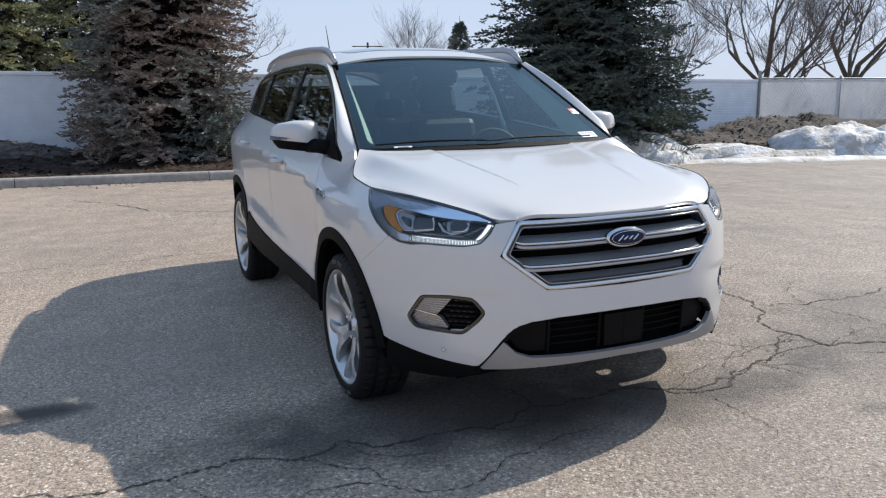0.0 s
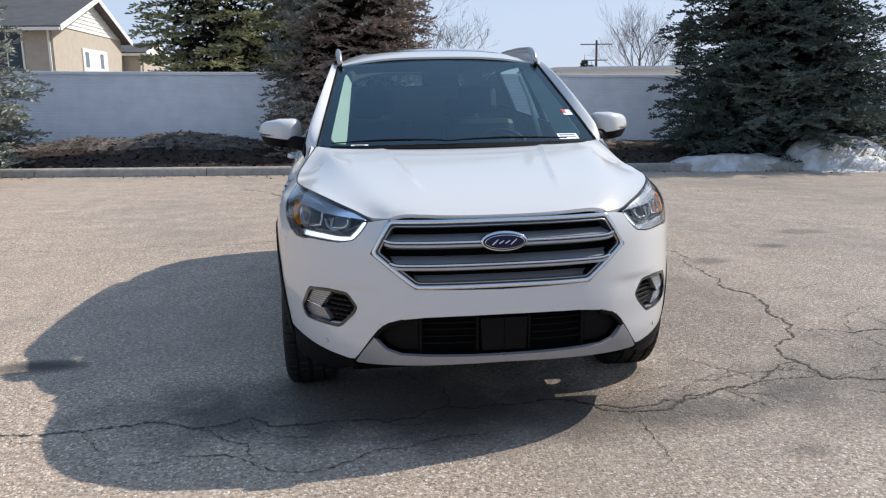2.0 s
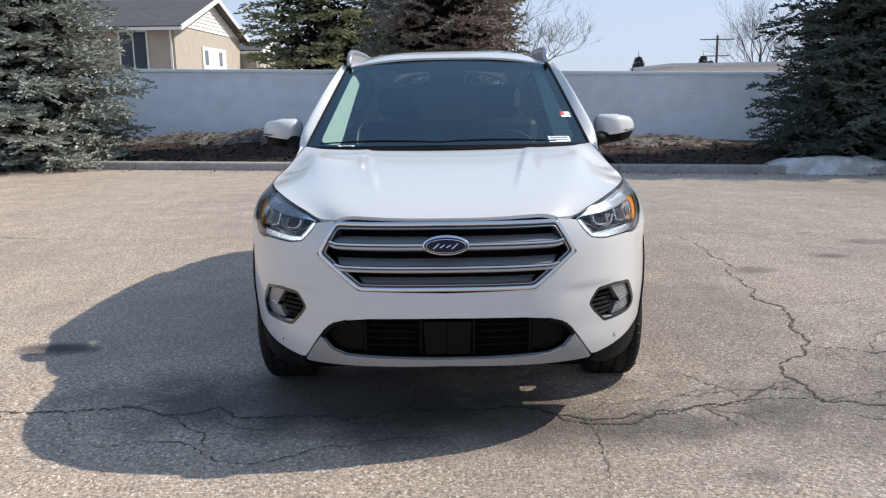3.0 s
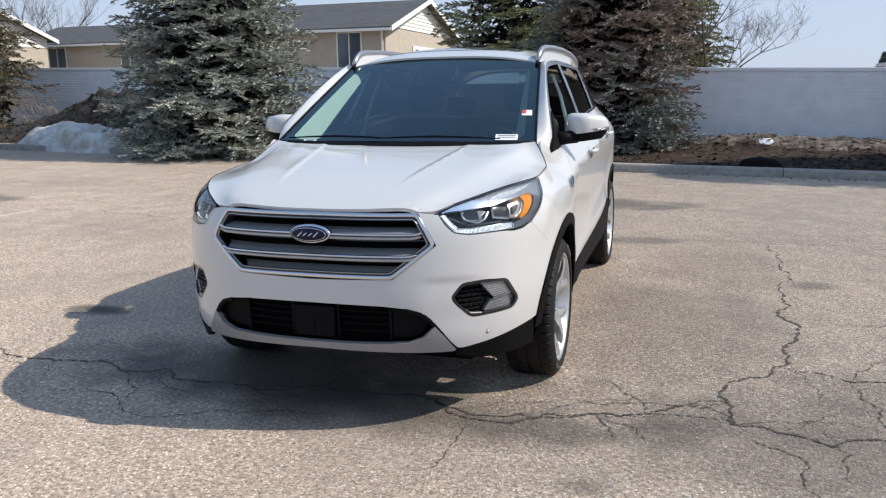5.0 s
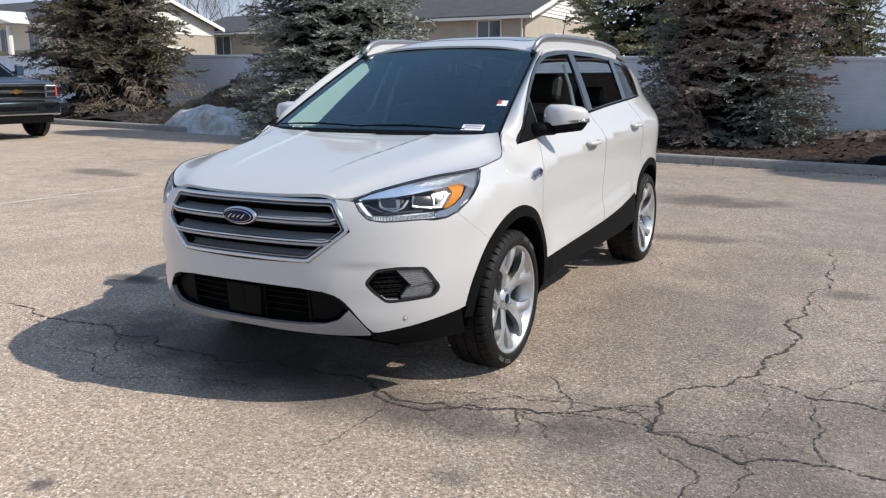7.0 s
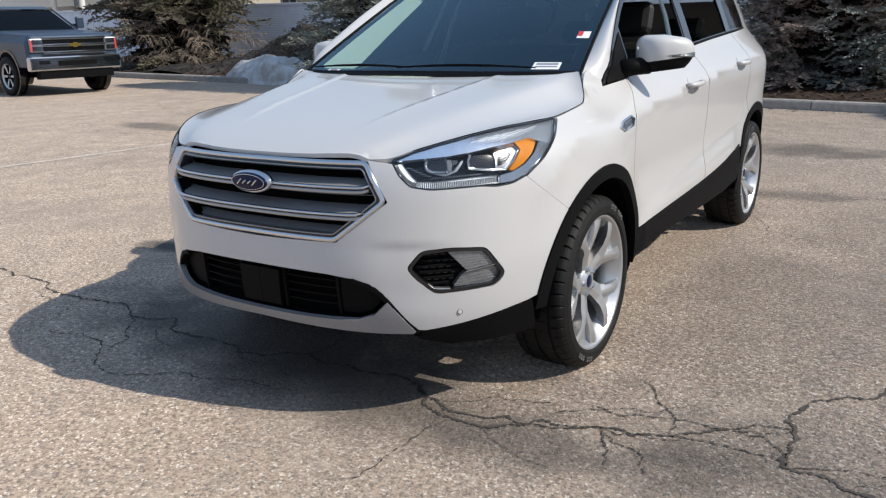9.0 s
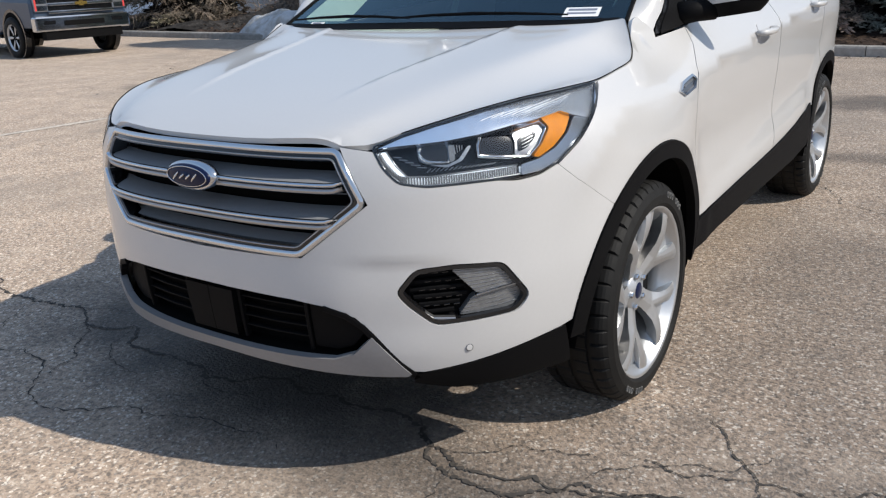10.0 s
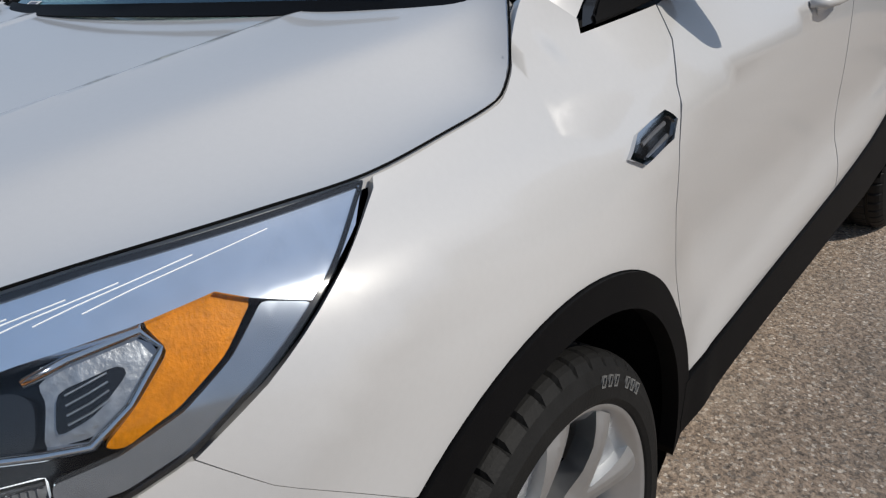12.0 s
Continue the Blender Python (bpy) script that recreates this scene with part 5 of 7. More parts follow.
def build_mirrors(car):
    for s in (1, -1):
        mirror = part("door_mirror", tube(bmesh.new(), [(s * 0.785, 0.47, 1.140), (s * 0.84, 0.52, 1.148), (s * 0.885, 0.56, 1.155)], [0.040, 0.036, 0.040], 12), M["black_trim"], car, "white door mirror with a black base", smooth_shade=True)

        def shell(lo, hi, grow=0.0):
            """Part of the rounded housing between two heights, 0 to 1."""
            def f(a, b):
                t = 2 * math.pi * a
                v = lo + (hi - lo) * b
                h = 1.128 + 0.150 * v
                k = (1 - min(1.0, (v - 0.45) / 0.55) ** 3.4) ** (1 / 3.4) if v > 0.45 else 1 - 0.30 * ((0.45 - v) / 0.45) ** 2.2
                cx = 0.936
                x = cx + (0.118 + grow) * k * (abs(math.cos(t)) ** 0.7) * (1 if math.cos(t) > 0 else -1)
                depth = 0.085 * (1 - 0.35 * max(0, (x - cx) / 0.133))
                y = 0.60 + (depth + grow) * k * (abs(math.sin(t)) ** 0.9) * (1 if math.sin(t) > 0 else -1) * (1.0 if math.sin(t) < 0 else 0.35) + 0.055 * max(0, (x - cx) / 0.133)
                return x * s, y, h - 0.012 * (x - cx) / 0.133 * (1 if v > 0.4 else -1.4)
            return f
        part("mirror_cap", grid_mesh("mirror_cap", shell(0.30, 1.0), 40, 14, M["paint"]), parent=mirror)
        part("mirror_base", grid_mesh("mirror_base", shell(0.0, 0.30, -0.002), 40, 6, M["black_trim"]), parent=mirror)
        part("mirror_lid", part_top(shell(1.0, 1.0), M["paint"]), parent=mirror)
        part("mirror_floor", part_top(shell(0.0, 0.0), M["black_trim"]), parent=mirror)
        f = shell(0.34, 0.46, 0.003)
        rng = (0.80, 0.99)
        part("side_repeater", grid_mesh("side_repeater", lambda a, b: f(rng[0] + (rng[1] - rng[0]) * a, b), 14, 4, M["lamp_clear"]), parent=mirror, label="clear turn repeater strip")


def part_top(fn, mat):
    n = 40
    return mesh_of("mirror_lid", [fn(k / n, 0) for k in range(n)], [tuple(range(n))], mat)


def build_cabin(car):
    D, C = M["dash"], M["seat"]

    def dash_f(a, b):
        x = (a * 2 - 1) * 0.70
        y = spline([(0, 0.16), (0.5, 0.42), (0.8, 0.60), (0.9, 0.66), (1.0, 0.64)])(b)
        z = spline([(0, 1.06), (0.4, 1.085), (0.75, 1.075), (0.9, 1.02), (1.0, 0.70)])(b)
        return x, y, z + (0.05 * math.exp(-((x - 0.36) / 0.17) ** 2) * (1 if 0.5 < b < 0.95 else 0.4))
    part("dashboard", grid_mesh("dashboard", dash_f, 28, 16, D), parent=car, label="black soft dashboard")
    bm = bmesh.new()
    ring = [(0.36 + 0.185 * math.cos(t), 0.86 + 0.07 * math.sin(t), 1.00 + 0.172 * math.sin(t)) for t in (2 * math.pi * k / 32 for k in range(33))]
    tube(bm, ring, 0.014, 8, False)
    tube(bm, [(0.36, 0.62, 0.95), (0.36, 0.84, 1.0)], [0.05, 0.06], 12)
    for a in (0, 180, 270):
        t = radians(a)
        tube(bm, [(0.36, 0.845, 1.0), (0.36 + 0.18 * math.cos(t), 0.86 + 0.07 * math.sin(t), 1.0 + 0.17 * math.sin(t))], 0.014, 6)
    part("steering_wheel", bm, D, car, "black steering wheel", smooth_shade=True)
    for x, y in ((0.36, 1.55), (-0.36, 1.55)):
        bm = boxes(((x - 0.25, y - 0.52, 0.50), (x + 0.25, y + 0.02, 0.66)))
        seat = part("seat", bm, C, car, "black leather front seat", bevel=0.05)
        m = Matrix.Translation((x, y - 0.02, 0.62)) @ Matrix.Rotation(radians(-17), 4, "X")
        bm = bmesh.new()
        box(bm, (-0.25, -0.07, 0.0), (0.25, 0.07, 0.62), m)
        part("backrest", bm, C, seat, bevel=0.05)
        bm = bmesh.new()
        box(bm, (-0.135, -0.05, 0.66), (0.135, 0.05, 0.86), m)
        part("headrest", bm, C, seat, bevel=0.045)
    bm = boxes(((-0.62, 2.02, 0.50), (0.62, 2.5, 0.66)))
    bench = part("rear_bench", bm, C, car, "black leather rear bench", bevel=0.05)
    m = Matrix.Translation((0, 2.5, 0.62)) @ Matrix.Rotation(radians(-22), 4, "X")
    bm = bmesh.new()
    box(bm, (-0.63, -0.06, 0), (0.63, 0.06, 0.60), m)
    part("backrest", bm, C, bench, bevel=0.05)
    for x in (-0.38, 0.38):
        bm = bmesh.new()
        box(bm, (x - 0.13, -0.05, 0.62), (x + 0.13, 0.04, 0.78), m)
        part("headrest", bm, C, bench, bevel=0.04)
    part("headliner", grid_mesh("headliner", lambda a, b: ((a * 2 - 1) * 0.56, 1.06 + 2.1 * b, roof(0.0, 1.06 + 2.1 * b)[2] - 0.035 - 0.045 * (a * 2 - 1) ** 4), 12, 12, M["liner"]), parent=car)
    for s in (1, -1):
        def pil(a, b, s=s):
            p = Vector(screen(0.915, 0.15 + 0.85 * b))
            q = p + Vector((-0.075, 0.055, -0.095)) * min(1.0, 0.45 + 2.5 * b) * (1 - 0.55 * b)
            r = p.lerp(q, a)
            return r.x * s, r.y, r.z - 0.010
        part("pillar_trim", grid_mesh("pillar_trim", pil, 3, 14, M["pale_trim"]), parent=car, label="pale grey pillar trim")
        part("pillar_trim", tube(bmesh.new(), [(s * 0.735, 1.42, 1.10), (s * 0.70, 1.44, 1.22), (s * 0.66, 1.46, 1.36), (s * 0.60, 1.48, 1.50)], [0.018, 0.014, 0.012, 0.010], 6), M["pale_trim"], car)
        part("door_card", boxes(((s * 0.76 - 0.02, 0.5, 0.45), (s * 0.76 + 0.02, 2.4, 1.09))), D, car)
    bm = bmesh.new()
    box(bm, (-0.115, 0.92, 1.44), (0.115, 0.945, 1.505))
    part("rear_view_mirror", bm, D, car, "black interior mirror", bevel=0.015)
    part("boot_floor", boxes(((-0.62, 2.6, 0.66), (0.62, 3.4, 0.70)), ((-0.7, 0.4, 0.36), (0.7, 2.9, 0.42))), D, car)


suv = build_car()


# ---- the place ----
def ground_z(x, y):
    s = smooth(3.0, 9.0, math.hypot(x, y - 1.0))
    return (-0.015 * max(-24, min(24, x)) - 0.0075 * max(0.0, min(24.0, y - 1.5))) * s


def kerb_y(x):
    return 10.85 - 0.055 * x if x < 6 else 10.52 - 0.065 * (x - 6) - 0.012 * (x - 6) ** 2


def wall_y(x):
    return 16.5 - 0.065 * x


def build_ground():
    ax = sorted(set([round(0.45 * k, 3) for k in range(-40, 41)] + [s * (18 + 2.0 * k + 0.22 * k ** 2.4) for k in range(1, 24) for s in (1, -1)]))
    verts = [(x, y, ground_z(x, y)) for y in ax for x in ax]
    n = len(ax)
    faces = [(j * n + i, j * n + i + 1, (j + 1) * n + i + 1, (j + 1) * n + i) for j in range(n - 1) for i in range(n - 1)]
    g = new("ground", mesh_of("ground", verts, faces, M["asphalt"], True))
    tagged(g, "weathered grey-beige asphalt car park with cracks", "ground", kind="structure")
    return g


def crack(ground, pts, width, seed, name="crack"):
    """A jagged open joint in the asphalt along a few way points."""
    rnd = random.Random(seed)
    line = [Vector(p) for p in pts]
    for lev in range(5):
        out = []
        for a, b in zip(line, line[1:]):
            n = Vector((-(b - a).y, (b - a).x))
            out += [a, (a + b) / 2 + n * rnd.uniform(-0.17, 0.17)]
        line = out + [line[-1]]
    verts, faces = [], []
    m = len(line)
    for i, p in enumerate(line):
        d = (line[min(i + 1, m - 1)] - line[max(i - 1, 0)]).normalized()
        w = 0.7 * width * rnd.choice((0.12, 0.3, 0.5, 0.7, 1.0, 1.3))  * (0.35 + 0.65 * min(1, 6 * min(i, m - 1 - i) / m))
        q = Vector((-d.y, d.x)) * w / 2
        for s in (-1, 1):
            x, y = p + q * s * rnd.uniform(0.7, 1.3)
            verts.append((x, y, ground_z(x, y) + 0.0035))
    for i in range(m - 1):
        faces.append((2 * i, 2 * i + 2, 2 * i + 3, 2 * i + 1))
    part(name, mesh_of(name, verts, faces, M["crack"] if name == "crack" else M["line"]), parent=ground)


def build_cracks(ground):
    runs = [
        ([(-4.2, -0.2), (-2.9, -0.42), (-2.09, -0.52), (-1.76, -0.54), (-1.5, -0.48), (-1.29, -0.58), (-1.1, -0.49), (-0.81, -0.62), (-0.46, -0.66), (-0.2, -0.52), (0.1, -0.55), (0.49, -0.62), (0.66, -0.67), (0.99, -0.61), (1.41, -0.47)], 0.024),
        ([(0.37, -0.51), (0.49, -0.64), (0.77, -0.72), (0.94, -0.57), (1.13, -0.52), (1.35, -0.47), (1.52, -0.31), (1.69, -0.21)], 0.020),
        ([(2.18, 3.82), (2.22, 2.79), (2.15, 1.91), (2.05, 1.33), (2.03, 0.68), (1.98, 0.34), (1.79, 0.1), (1.7, -0.21), (1.72, -0.49), (1.89, -0.53), (2.1, -0.61), (2.36, -0.49), (2.7, -0.44), (3.4, -0.6)], 0.026),
        ([(2.0, 0.32), (2.26, 0.19), (2.57, 0.18), (3.4, 0.25), (4.6, 0.05)], 0.018),
        ([(2.28, 0.18), (2.35, -0.14), (2.37, -0.48)], 0.012), ([(1.76, -0.62), (1.87, -0.69), (1.97, -0.83), (2.0, -1.2)], 0.012),
        ([(2.1, -0.62), (2.14, -0.68), (2.09, -0.9)], 0.010), ([(1.13, -0.52), (1.19, -0.62), (1.24, -0.75)], 0.014), ([(1.35, -0.47), (1.48, -0.44), (1.7, -0.45)], 0.012),
        ([(0.73, 3.42), (0.95, 2.8), (1.08, 2.49), (1.45, 2.26)], 0.008), ([(0.81, 3.74), (1.53, 3.84), (2.17, 3.82), (3.2, 3.8), (4.7, 3.74), (8, 3.6)], 0.014),
        ([(-9, 4.3), (-6.5, 4.0), (-4.16, 3.91), (-3.31, 3.8), (-2.51, 3.82), (-1.2, 3.95), (0.3, 3.9)], 0.016), ([(-1.6, -0.9), (-1.0, -0.98), (-0.4, -0.92), (0.1, -0.86)], 0.009),
        ([(-2.2, 8.9), (-1.6, 8.0), (-1.3, 7.2), (-0.6, 6.6), (0.3, 6.3)], 0.036), ([(-11, 6.8), (-8.5, 6.2), (-6, 6.4)], 0.02), ([(3.5, 6.4), (6, 6.1), (9, 6.3)], 0.018), ([(0.6, -0.66), (0.62, -0.95), (0.56, -1.25)], 0.008),
    ]
    for i, (pts, w) in enumerate(runs):
        crack(ground, pts, w, i + 3)
    # hairline branches off the main runs
    rnd = random.Random(77)
    for pts, w in runs[:4]:
        for (x0, y0), (x1, y1) in zip(pts[1:], pts[2:]):
            if rnd.random() < 0.75:
                a = math.atan2(y1 - y0, x1 - x0) + rnd.choice((-1, 1)) * rnd.uniform(0.6, 1.4)
                n, l = rnd.choice((2, 3, 4)), rnd.uniform(0.09, 0.2)
                line = [(x0, y0)]
                for k in range(n):
                    line.append((line[-1][0] + l * math.cos(a), line[-1][1] + l * math.sin(a)))
                    a += rnd.uniform(-0.7, 0.7)
                crack(ground, line, rnd.uniform(0.006, 0.012), rnd.randrange(999))
    for x0, y0, x1, y1 in ((-6.42, 0.6, -6.05, 3.9),):
        verts = []
        for t in np.linspace(0, 1, 12):
            for s in (-0.045, 0.045):
                x, y = x0 + (x1 - x0) * t + s, y0 + (y1 - y0) * t
                verts.append((x, y, ground_z(x, y) + 0.004))
        part("bay_line", mesh_of("bay_line", verts, [(2 * i, 2 * i + 2, 2 * i + 3, 2 * i + 1) for i in range(11)], M["line"]), parent=ground, label="worn pale bay line")


def build_kerb():
    kerb = tagged(new("kerb"), "grey concrete kerb along the planting bed", "kerb", kind="structure")
    xs = np.arange(-33, 27, 3.0)
    for i, x0 in enumerate(xs):
        verts, faces = [], []
        prof = [(0.0, -0.05), (0.01, 0.115), (0.025, 0.14), (0.05, 0.15), (0.155, 0.15), (0.16, -0.05)]
        for x in np.linspace(x0 + 0.006, x0 + 2.994, 7):
            for d, h in prof:
                y = kerb_y(x) + d
                verts.append((x, y, ground_z(x, y) + h))
        for j in range(6):
            for k in range(5):
                faces.append((j * 6 + k, (j + 1) * 6 + k, (j + 1) * 6 + k + 1, j * 6 + k + 1))
        faces += [tuple(range(6)), tuple(range(36, 42))[::-1]]
        part("kerbstone", mesh_of("kerbstone", verts, faces, M["kerb"]), parent=kerb)


# heaps in the bed: x, y, height, half width, half depth
HEAPS = [(-3.6, 14.9, 0.30, 1.5, 0.9), (-6.9, 15.2, 0.16, 1.3, 0.8), (-5.2, 15.1, 0.20, 1.4, 0.8), (-11.4, 13.7, 1.15, 2.6, 0.95), (-14.3, 13.8, 0.50, 1.9, 0.9), (-16.4, 12.7, 0.25, 1.4, 0.9), (4.6, 14.8, 0.2, 1.8, 0.8), (2.6, 15.3, 0.2, 1.2, 0.7), (12.3, 12.5, 0.28, 2.0, 1.4), (14.9, 12.6, 0.52, 1.9, 1.4), (17.8, 12.2, 0.45, 2.2, 1.6), (22, 11.5, 0.6, 3, 1.8)]


def bed_z(x, y):
    d = smooth(0.0, 5.0, y - kerb_y(x))
    z = ground_z(x, y) + 0.11 + 0.17 * d + 0.03 * noise.noise((x * 1.3, y * 1.3, 0)) + 0.012 * noise.noise((x * 6, y * 6, 3))
    for hx, hy, h, rx, ry in HEAPS:
        q = ((x - hx) / rx) ** 2 + ((y - hy) / ry) ** 2
        if q < 1.6:
            z += h * max(0, 1 - q / 1.6) ** 1.3 * (1 + 0.30 * noise.noise((x * 2.5, y * 2.5, 5)) + 0.14 * noise.noise((x * 9, y * 9, 8)))
    return z


def build_bed():
    xs = np.arange(-34, 27, 0.14)
    nv = 34
    verts = [(x, y, bed_z(x, y)) for x in xs for y in (kerb_y(x) + 0.15 + (wall_y(x) + 0.3 - kerb_y(x)) * j / nv for j in range(nv + 1))]
    faces = [(i * (nv + 1) + j, (i + 1) * (nv + 1) + j, (i + 1) * (nv + 1) + j + 1, i * (nv + 1) + j + 1) for i in range(len(xs) - 1) for j in range(nv)]
    me = mesh_of("planting_bed", verts, faces, M["mulch"], True)
    me.materials.append(M["dirt"])
    me.materials.append(M["soil"])
    me.materials.append(M["litter"])
    for p in me.polygons:
        c = p.center
        if any(((c.x - h[0]) / h[3]) ** 2 + ((c.y - h[1]) / h[4]) ** 2 < 1.0 + 0.5 * noise.noise((c.x * 2.1, c.y * 2.1, 9)) for h in HEAPS):
            p.material_index = 2 if c.x > 8 else 3 if c.x > -8.5 else 1
    tagged(new("planting_bed", me), "dark brown mulch bed with earth heaps", "planting bed", kind="structure")
    # chips and dead leaves lying in the bed and along the kerb
    rnd = random.Random(5)
    verts, faces = [], []
    for k in range(9000):
        x = rnd.uniform(-16, 16)
        y = kerb_y(x) + (rnd.uniform(0.2, 5.5) if k > 900 else -abs(rnd.gauss(0, 0.25)) - 0.02)
        if k <= 900 and x < -9:
            continue
        z = bed_z(x, y) if y > kerb_y(x) + 0.15 else ground_z(x, y)
        a, l, w = rnd.uniform(0, 6.3), rnd.uniform(0.03, 0.10), rnd.uniform(0.01, 0.035)
        if k <= 900:
            l, w = l * 0.5, w * 0.5
        u, v = Vector((math.cos(a), math.sin(a), rnd.uniform(-0.5, 0.5))) * l, Vector((-math.sin(a), math.cos(a), rnd.uniform(-0.4, 0.4))) * w
        c = Vector((x, y, z + 0.012))
        b = len(verts)
        verts += [c - u, c + v, c + u, c - v]
        faces.append((b, b + 1, b + 2, b + 3))
    tagged(new("leaf_litter", mesh_of("leaf_litter", verts, faces, material("litter", (0.062, 0.042, 0.03), 0.9, vary=0.3, scale=3, island=0.55, spec=0.1))), "brown bark chips and dead leaves", "leaf litter", kind="stuff")


def build_wall():
    """The long painted brick wall, its courses standing proud of the joints."""
    x0, x1 = -40.0, 16.83
    xs = np.linspace(x0, x1, 40)
    prof = [(0.0, -0.4)]
    z = -0.05
    while z < 1.56:
        prof += [(0.006, z), (-0.004, z + 0.007), (-0.004, z + 0.068), (0.006, z + 0.075)]
        z += 0.075
    h = z
    prof += [(-0.035, h + 0.003), (-0.035, h + 0.07), (-0.03, h + 0.078), (0.22, h + 0.078), (0.22, -0.4)]
    n = len(prof)
    verts, faces = [], []
    for x in xs:
        base = ground_z(x, wall_y(x)) + 0.305 - 0.0068 * x
        for d, q in prof:
            verts.append((x, wall_y(x) + d, base + q))
    for i in range(len(xs) - 1):
        for j in range(n - 1):
            faces.append((i * n + j, (i + 1) * n + j, (i + 1) * n + j + 1, i * n + j + 1))
    faces += [tuple(range(n)), tuple(range((len(xs) - 1) * n, len(xs) * n))[::-1]]
    tagged(new("wall_north", mesh_of("wall_north", verts, faces, M["wall"])), "white painted brick boundary wall with a flat coping", "wall", kind="structure")


def build_fence():
    fence = thing("chain_link_fence", "grey chain-link fence with pale privacy mesh", "fence")
    post, mesh_ = material("galvanised", (0.30, 0.31, 0.32), 0.5, 0.8, vary=0.1, scale=20), material("privacy_mesh", (0.74, 0.74, 0.74), 0.85, vary=0.2, scale=1.2, bump=0.004, bump_scale=120)
    nt = mesh_.node_tree
    lit, both_ = nt.nodes.new("ShaderNodeBsdfTranslucent"), nt.nodes.new("ShaderNodeMixShader")
    lit.inputs[0].default_value = (0.75, 0.75, 0.74, 1)
    both_.inputs[0].default_value = 0.3
    nt.links.new(nt.nodes["Principled BSDF"].outputs[0], both_.inputs[1])
    nt.links.new(lit.outputs[0], both_.inputs[2])
    nt.links.new(both_.outputs[0], nt.nodes["Material Output"].inputs[0])
    pts = [(16.87, 15.37), (19.7, 14.9), (22.6, 14.3), (25.5, 13.6), (28.5, 12.8)]
    for i, (x, y) in enumerate(pts):
        z = ground_z(x, y)
        part("post", tube(bmesh.new(), [(x, y, z), (x, y, z + 1.98 + (0.14 if i == 0 else 0))], 0.05 if i == 0 else 0.032, 10), post, fence)
        if i:
            a, b = Vector((*pts[i - 1], 0)), Vector((x, y, 0))
            part("top_rail", tube(bmesh.new(), [(a.x, a.y, ground_z(*pts[i - 1]) + 1.90), (b.x, b.y, z + 1.90)], 0.022, 8), post, fence)

            def cloth(u, v, a=a, b=b):
                p = a.lerp(b, u)
                return p.x, p.y - 0.03 + 0.02 * math.sin(u * 17 + v * 5) * (1 - v), ground_z(p.x, p.y) + 0.12 + 1.75 * v
            part("mesh_panel", grid_mesh("mesh_panel", cloth, 18, 8, mesh_), parent=fence, label="pale woven mesh panel")
            bm = bmesh.new()
            for k in range(30):
                for d in (0.5, -0.5):
                    q = k / 30
                    e = min(1, max(0, q + d))
                    t = abs(e - q) * 2
                    tube(bm, [(a.lerp(b, q).x, a.lerp(b, q).y - 0.055, z + 0.1), (a.lerp(b, e).x, a.lerp(b, e).y - 0.055, z + 0.1 + 1.80 * t)], 0.002, 3, False)
            part("wire", bm, post, fence)


def heap(name, label, category, x, y, h, rx, ry, mat, seed, lumps=1.0):
    """A low mound with a broken surface, sitting on the ground."""
    n = 46
    verts, faces = [], []
    for j in range(n + 1):
        for i in range(n + 1):
            u, v = i / n * 2 - 1, j / n * 2 - 1
            px = x + u * rx
            py = y + v * ry + kerb_y(px) - kerb_y(x)
            q = math.hypot(u, v) + 0.22 * noise.noise((px * 1.1, py * 1.1, seed))
            k = max(0.0, 1 - q * q) * smooth(1.0, 0.72, max(abs(u), abs(v)))
            z = k ** 0.62 * h * (1 + lumps * (0.34 * noise.noise((px * 1.6, py * 1.6, seed)) + 0.14 * noise.noise((px * 5, py * 5, seed + 2)) + 0.05 * noise.noise((px * 13, py * 13, seed + 4))))
            d = py - kerb_y(px)
            b = ground_z(px, py) + (0.0 if d < 0.0 else 0.155) if d < 0.17 else bed_z(px, py)
            verts.append((px, py, b - 0.02 + (z if k > 0 else -0.12)))
    faces = [(j * (n + 1) + i, j * (n + 1) + i + 1, (j + 1) * (n + 1) + i + 1, (j + 1) * (n + 1) + i) for j in range(n) for i in range(n)]
    tagged(new(name, mesh_of(name, verts, faces, mat, True)), label, category)


NEEDLE = {
    "blue": material("needles_blue", (0.31, 0.335, 0.30), 0.75, vary=0.25, scale=1.5, island=0.45, second=(0.37, 0.38, 0.325), mix_scale=1.1, spec=0.25),
    "dark": material("needles_dark", (0.085, 0.112, 0.10), 0.75, vary=0.25, scale=1.5, island=0.45, second=(0.12, 0.148, 0.122), mix_scale=1.1, spec=0.25),
    "brown": material("needles_brown", (0.35, 0.275, 0.235), 0.8, vary=0.3, scale=1.2, island=0.45, second=(0.22, 0.24, 0.215), mix_scale=0.6, spec=0.2),
    "olive": material("needles_olive", (0.17, 0.155, 0.105), 0.8, vary=0.3, scale=1.2, island=0.45, second=(0.21, 0.18, 0.145), mix_scale=0.8, spec=0.2),
    "pine": material("needles_pine", (0.24, 0.26, 0.165), 0.8, vary=0.3, scale=1.2, island=0.45, second=(0.33, 0.325, 0.17), mix_scale=0.8, spec=0.2),
}
BARK = material("bark", (0.085, 0.068, 0.055), 0.95, vary=0.35, scale=9, bump=0.012, bump_scale=24)
INNER_TWIG = material("inner_twigs", (0.034, 0.029, 0.025), 0.95, vary=0.3, scale=5, spec=0.1)
TWIG = material("twig", (0.115, 0.098, 0.085), 0.95, vary=0.3, scale=9)


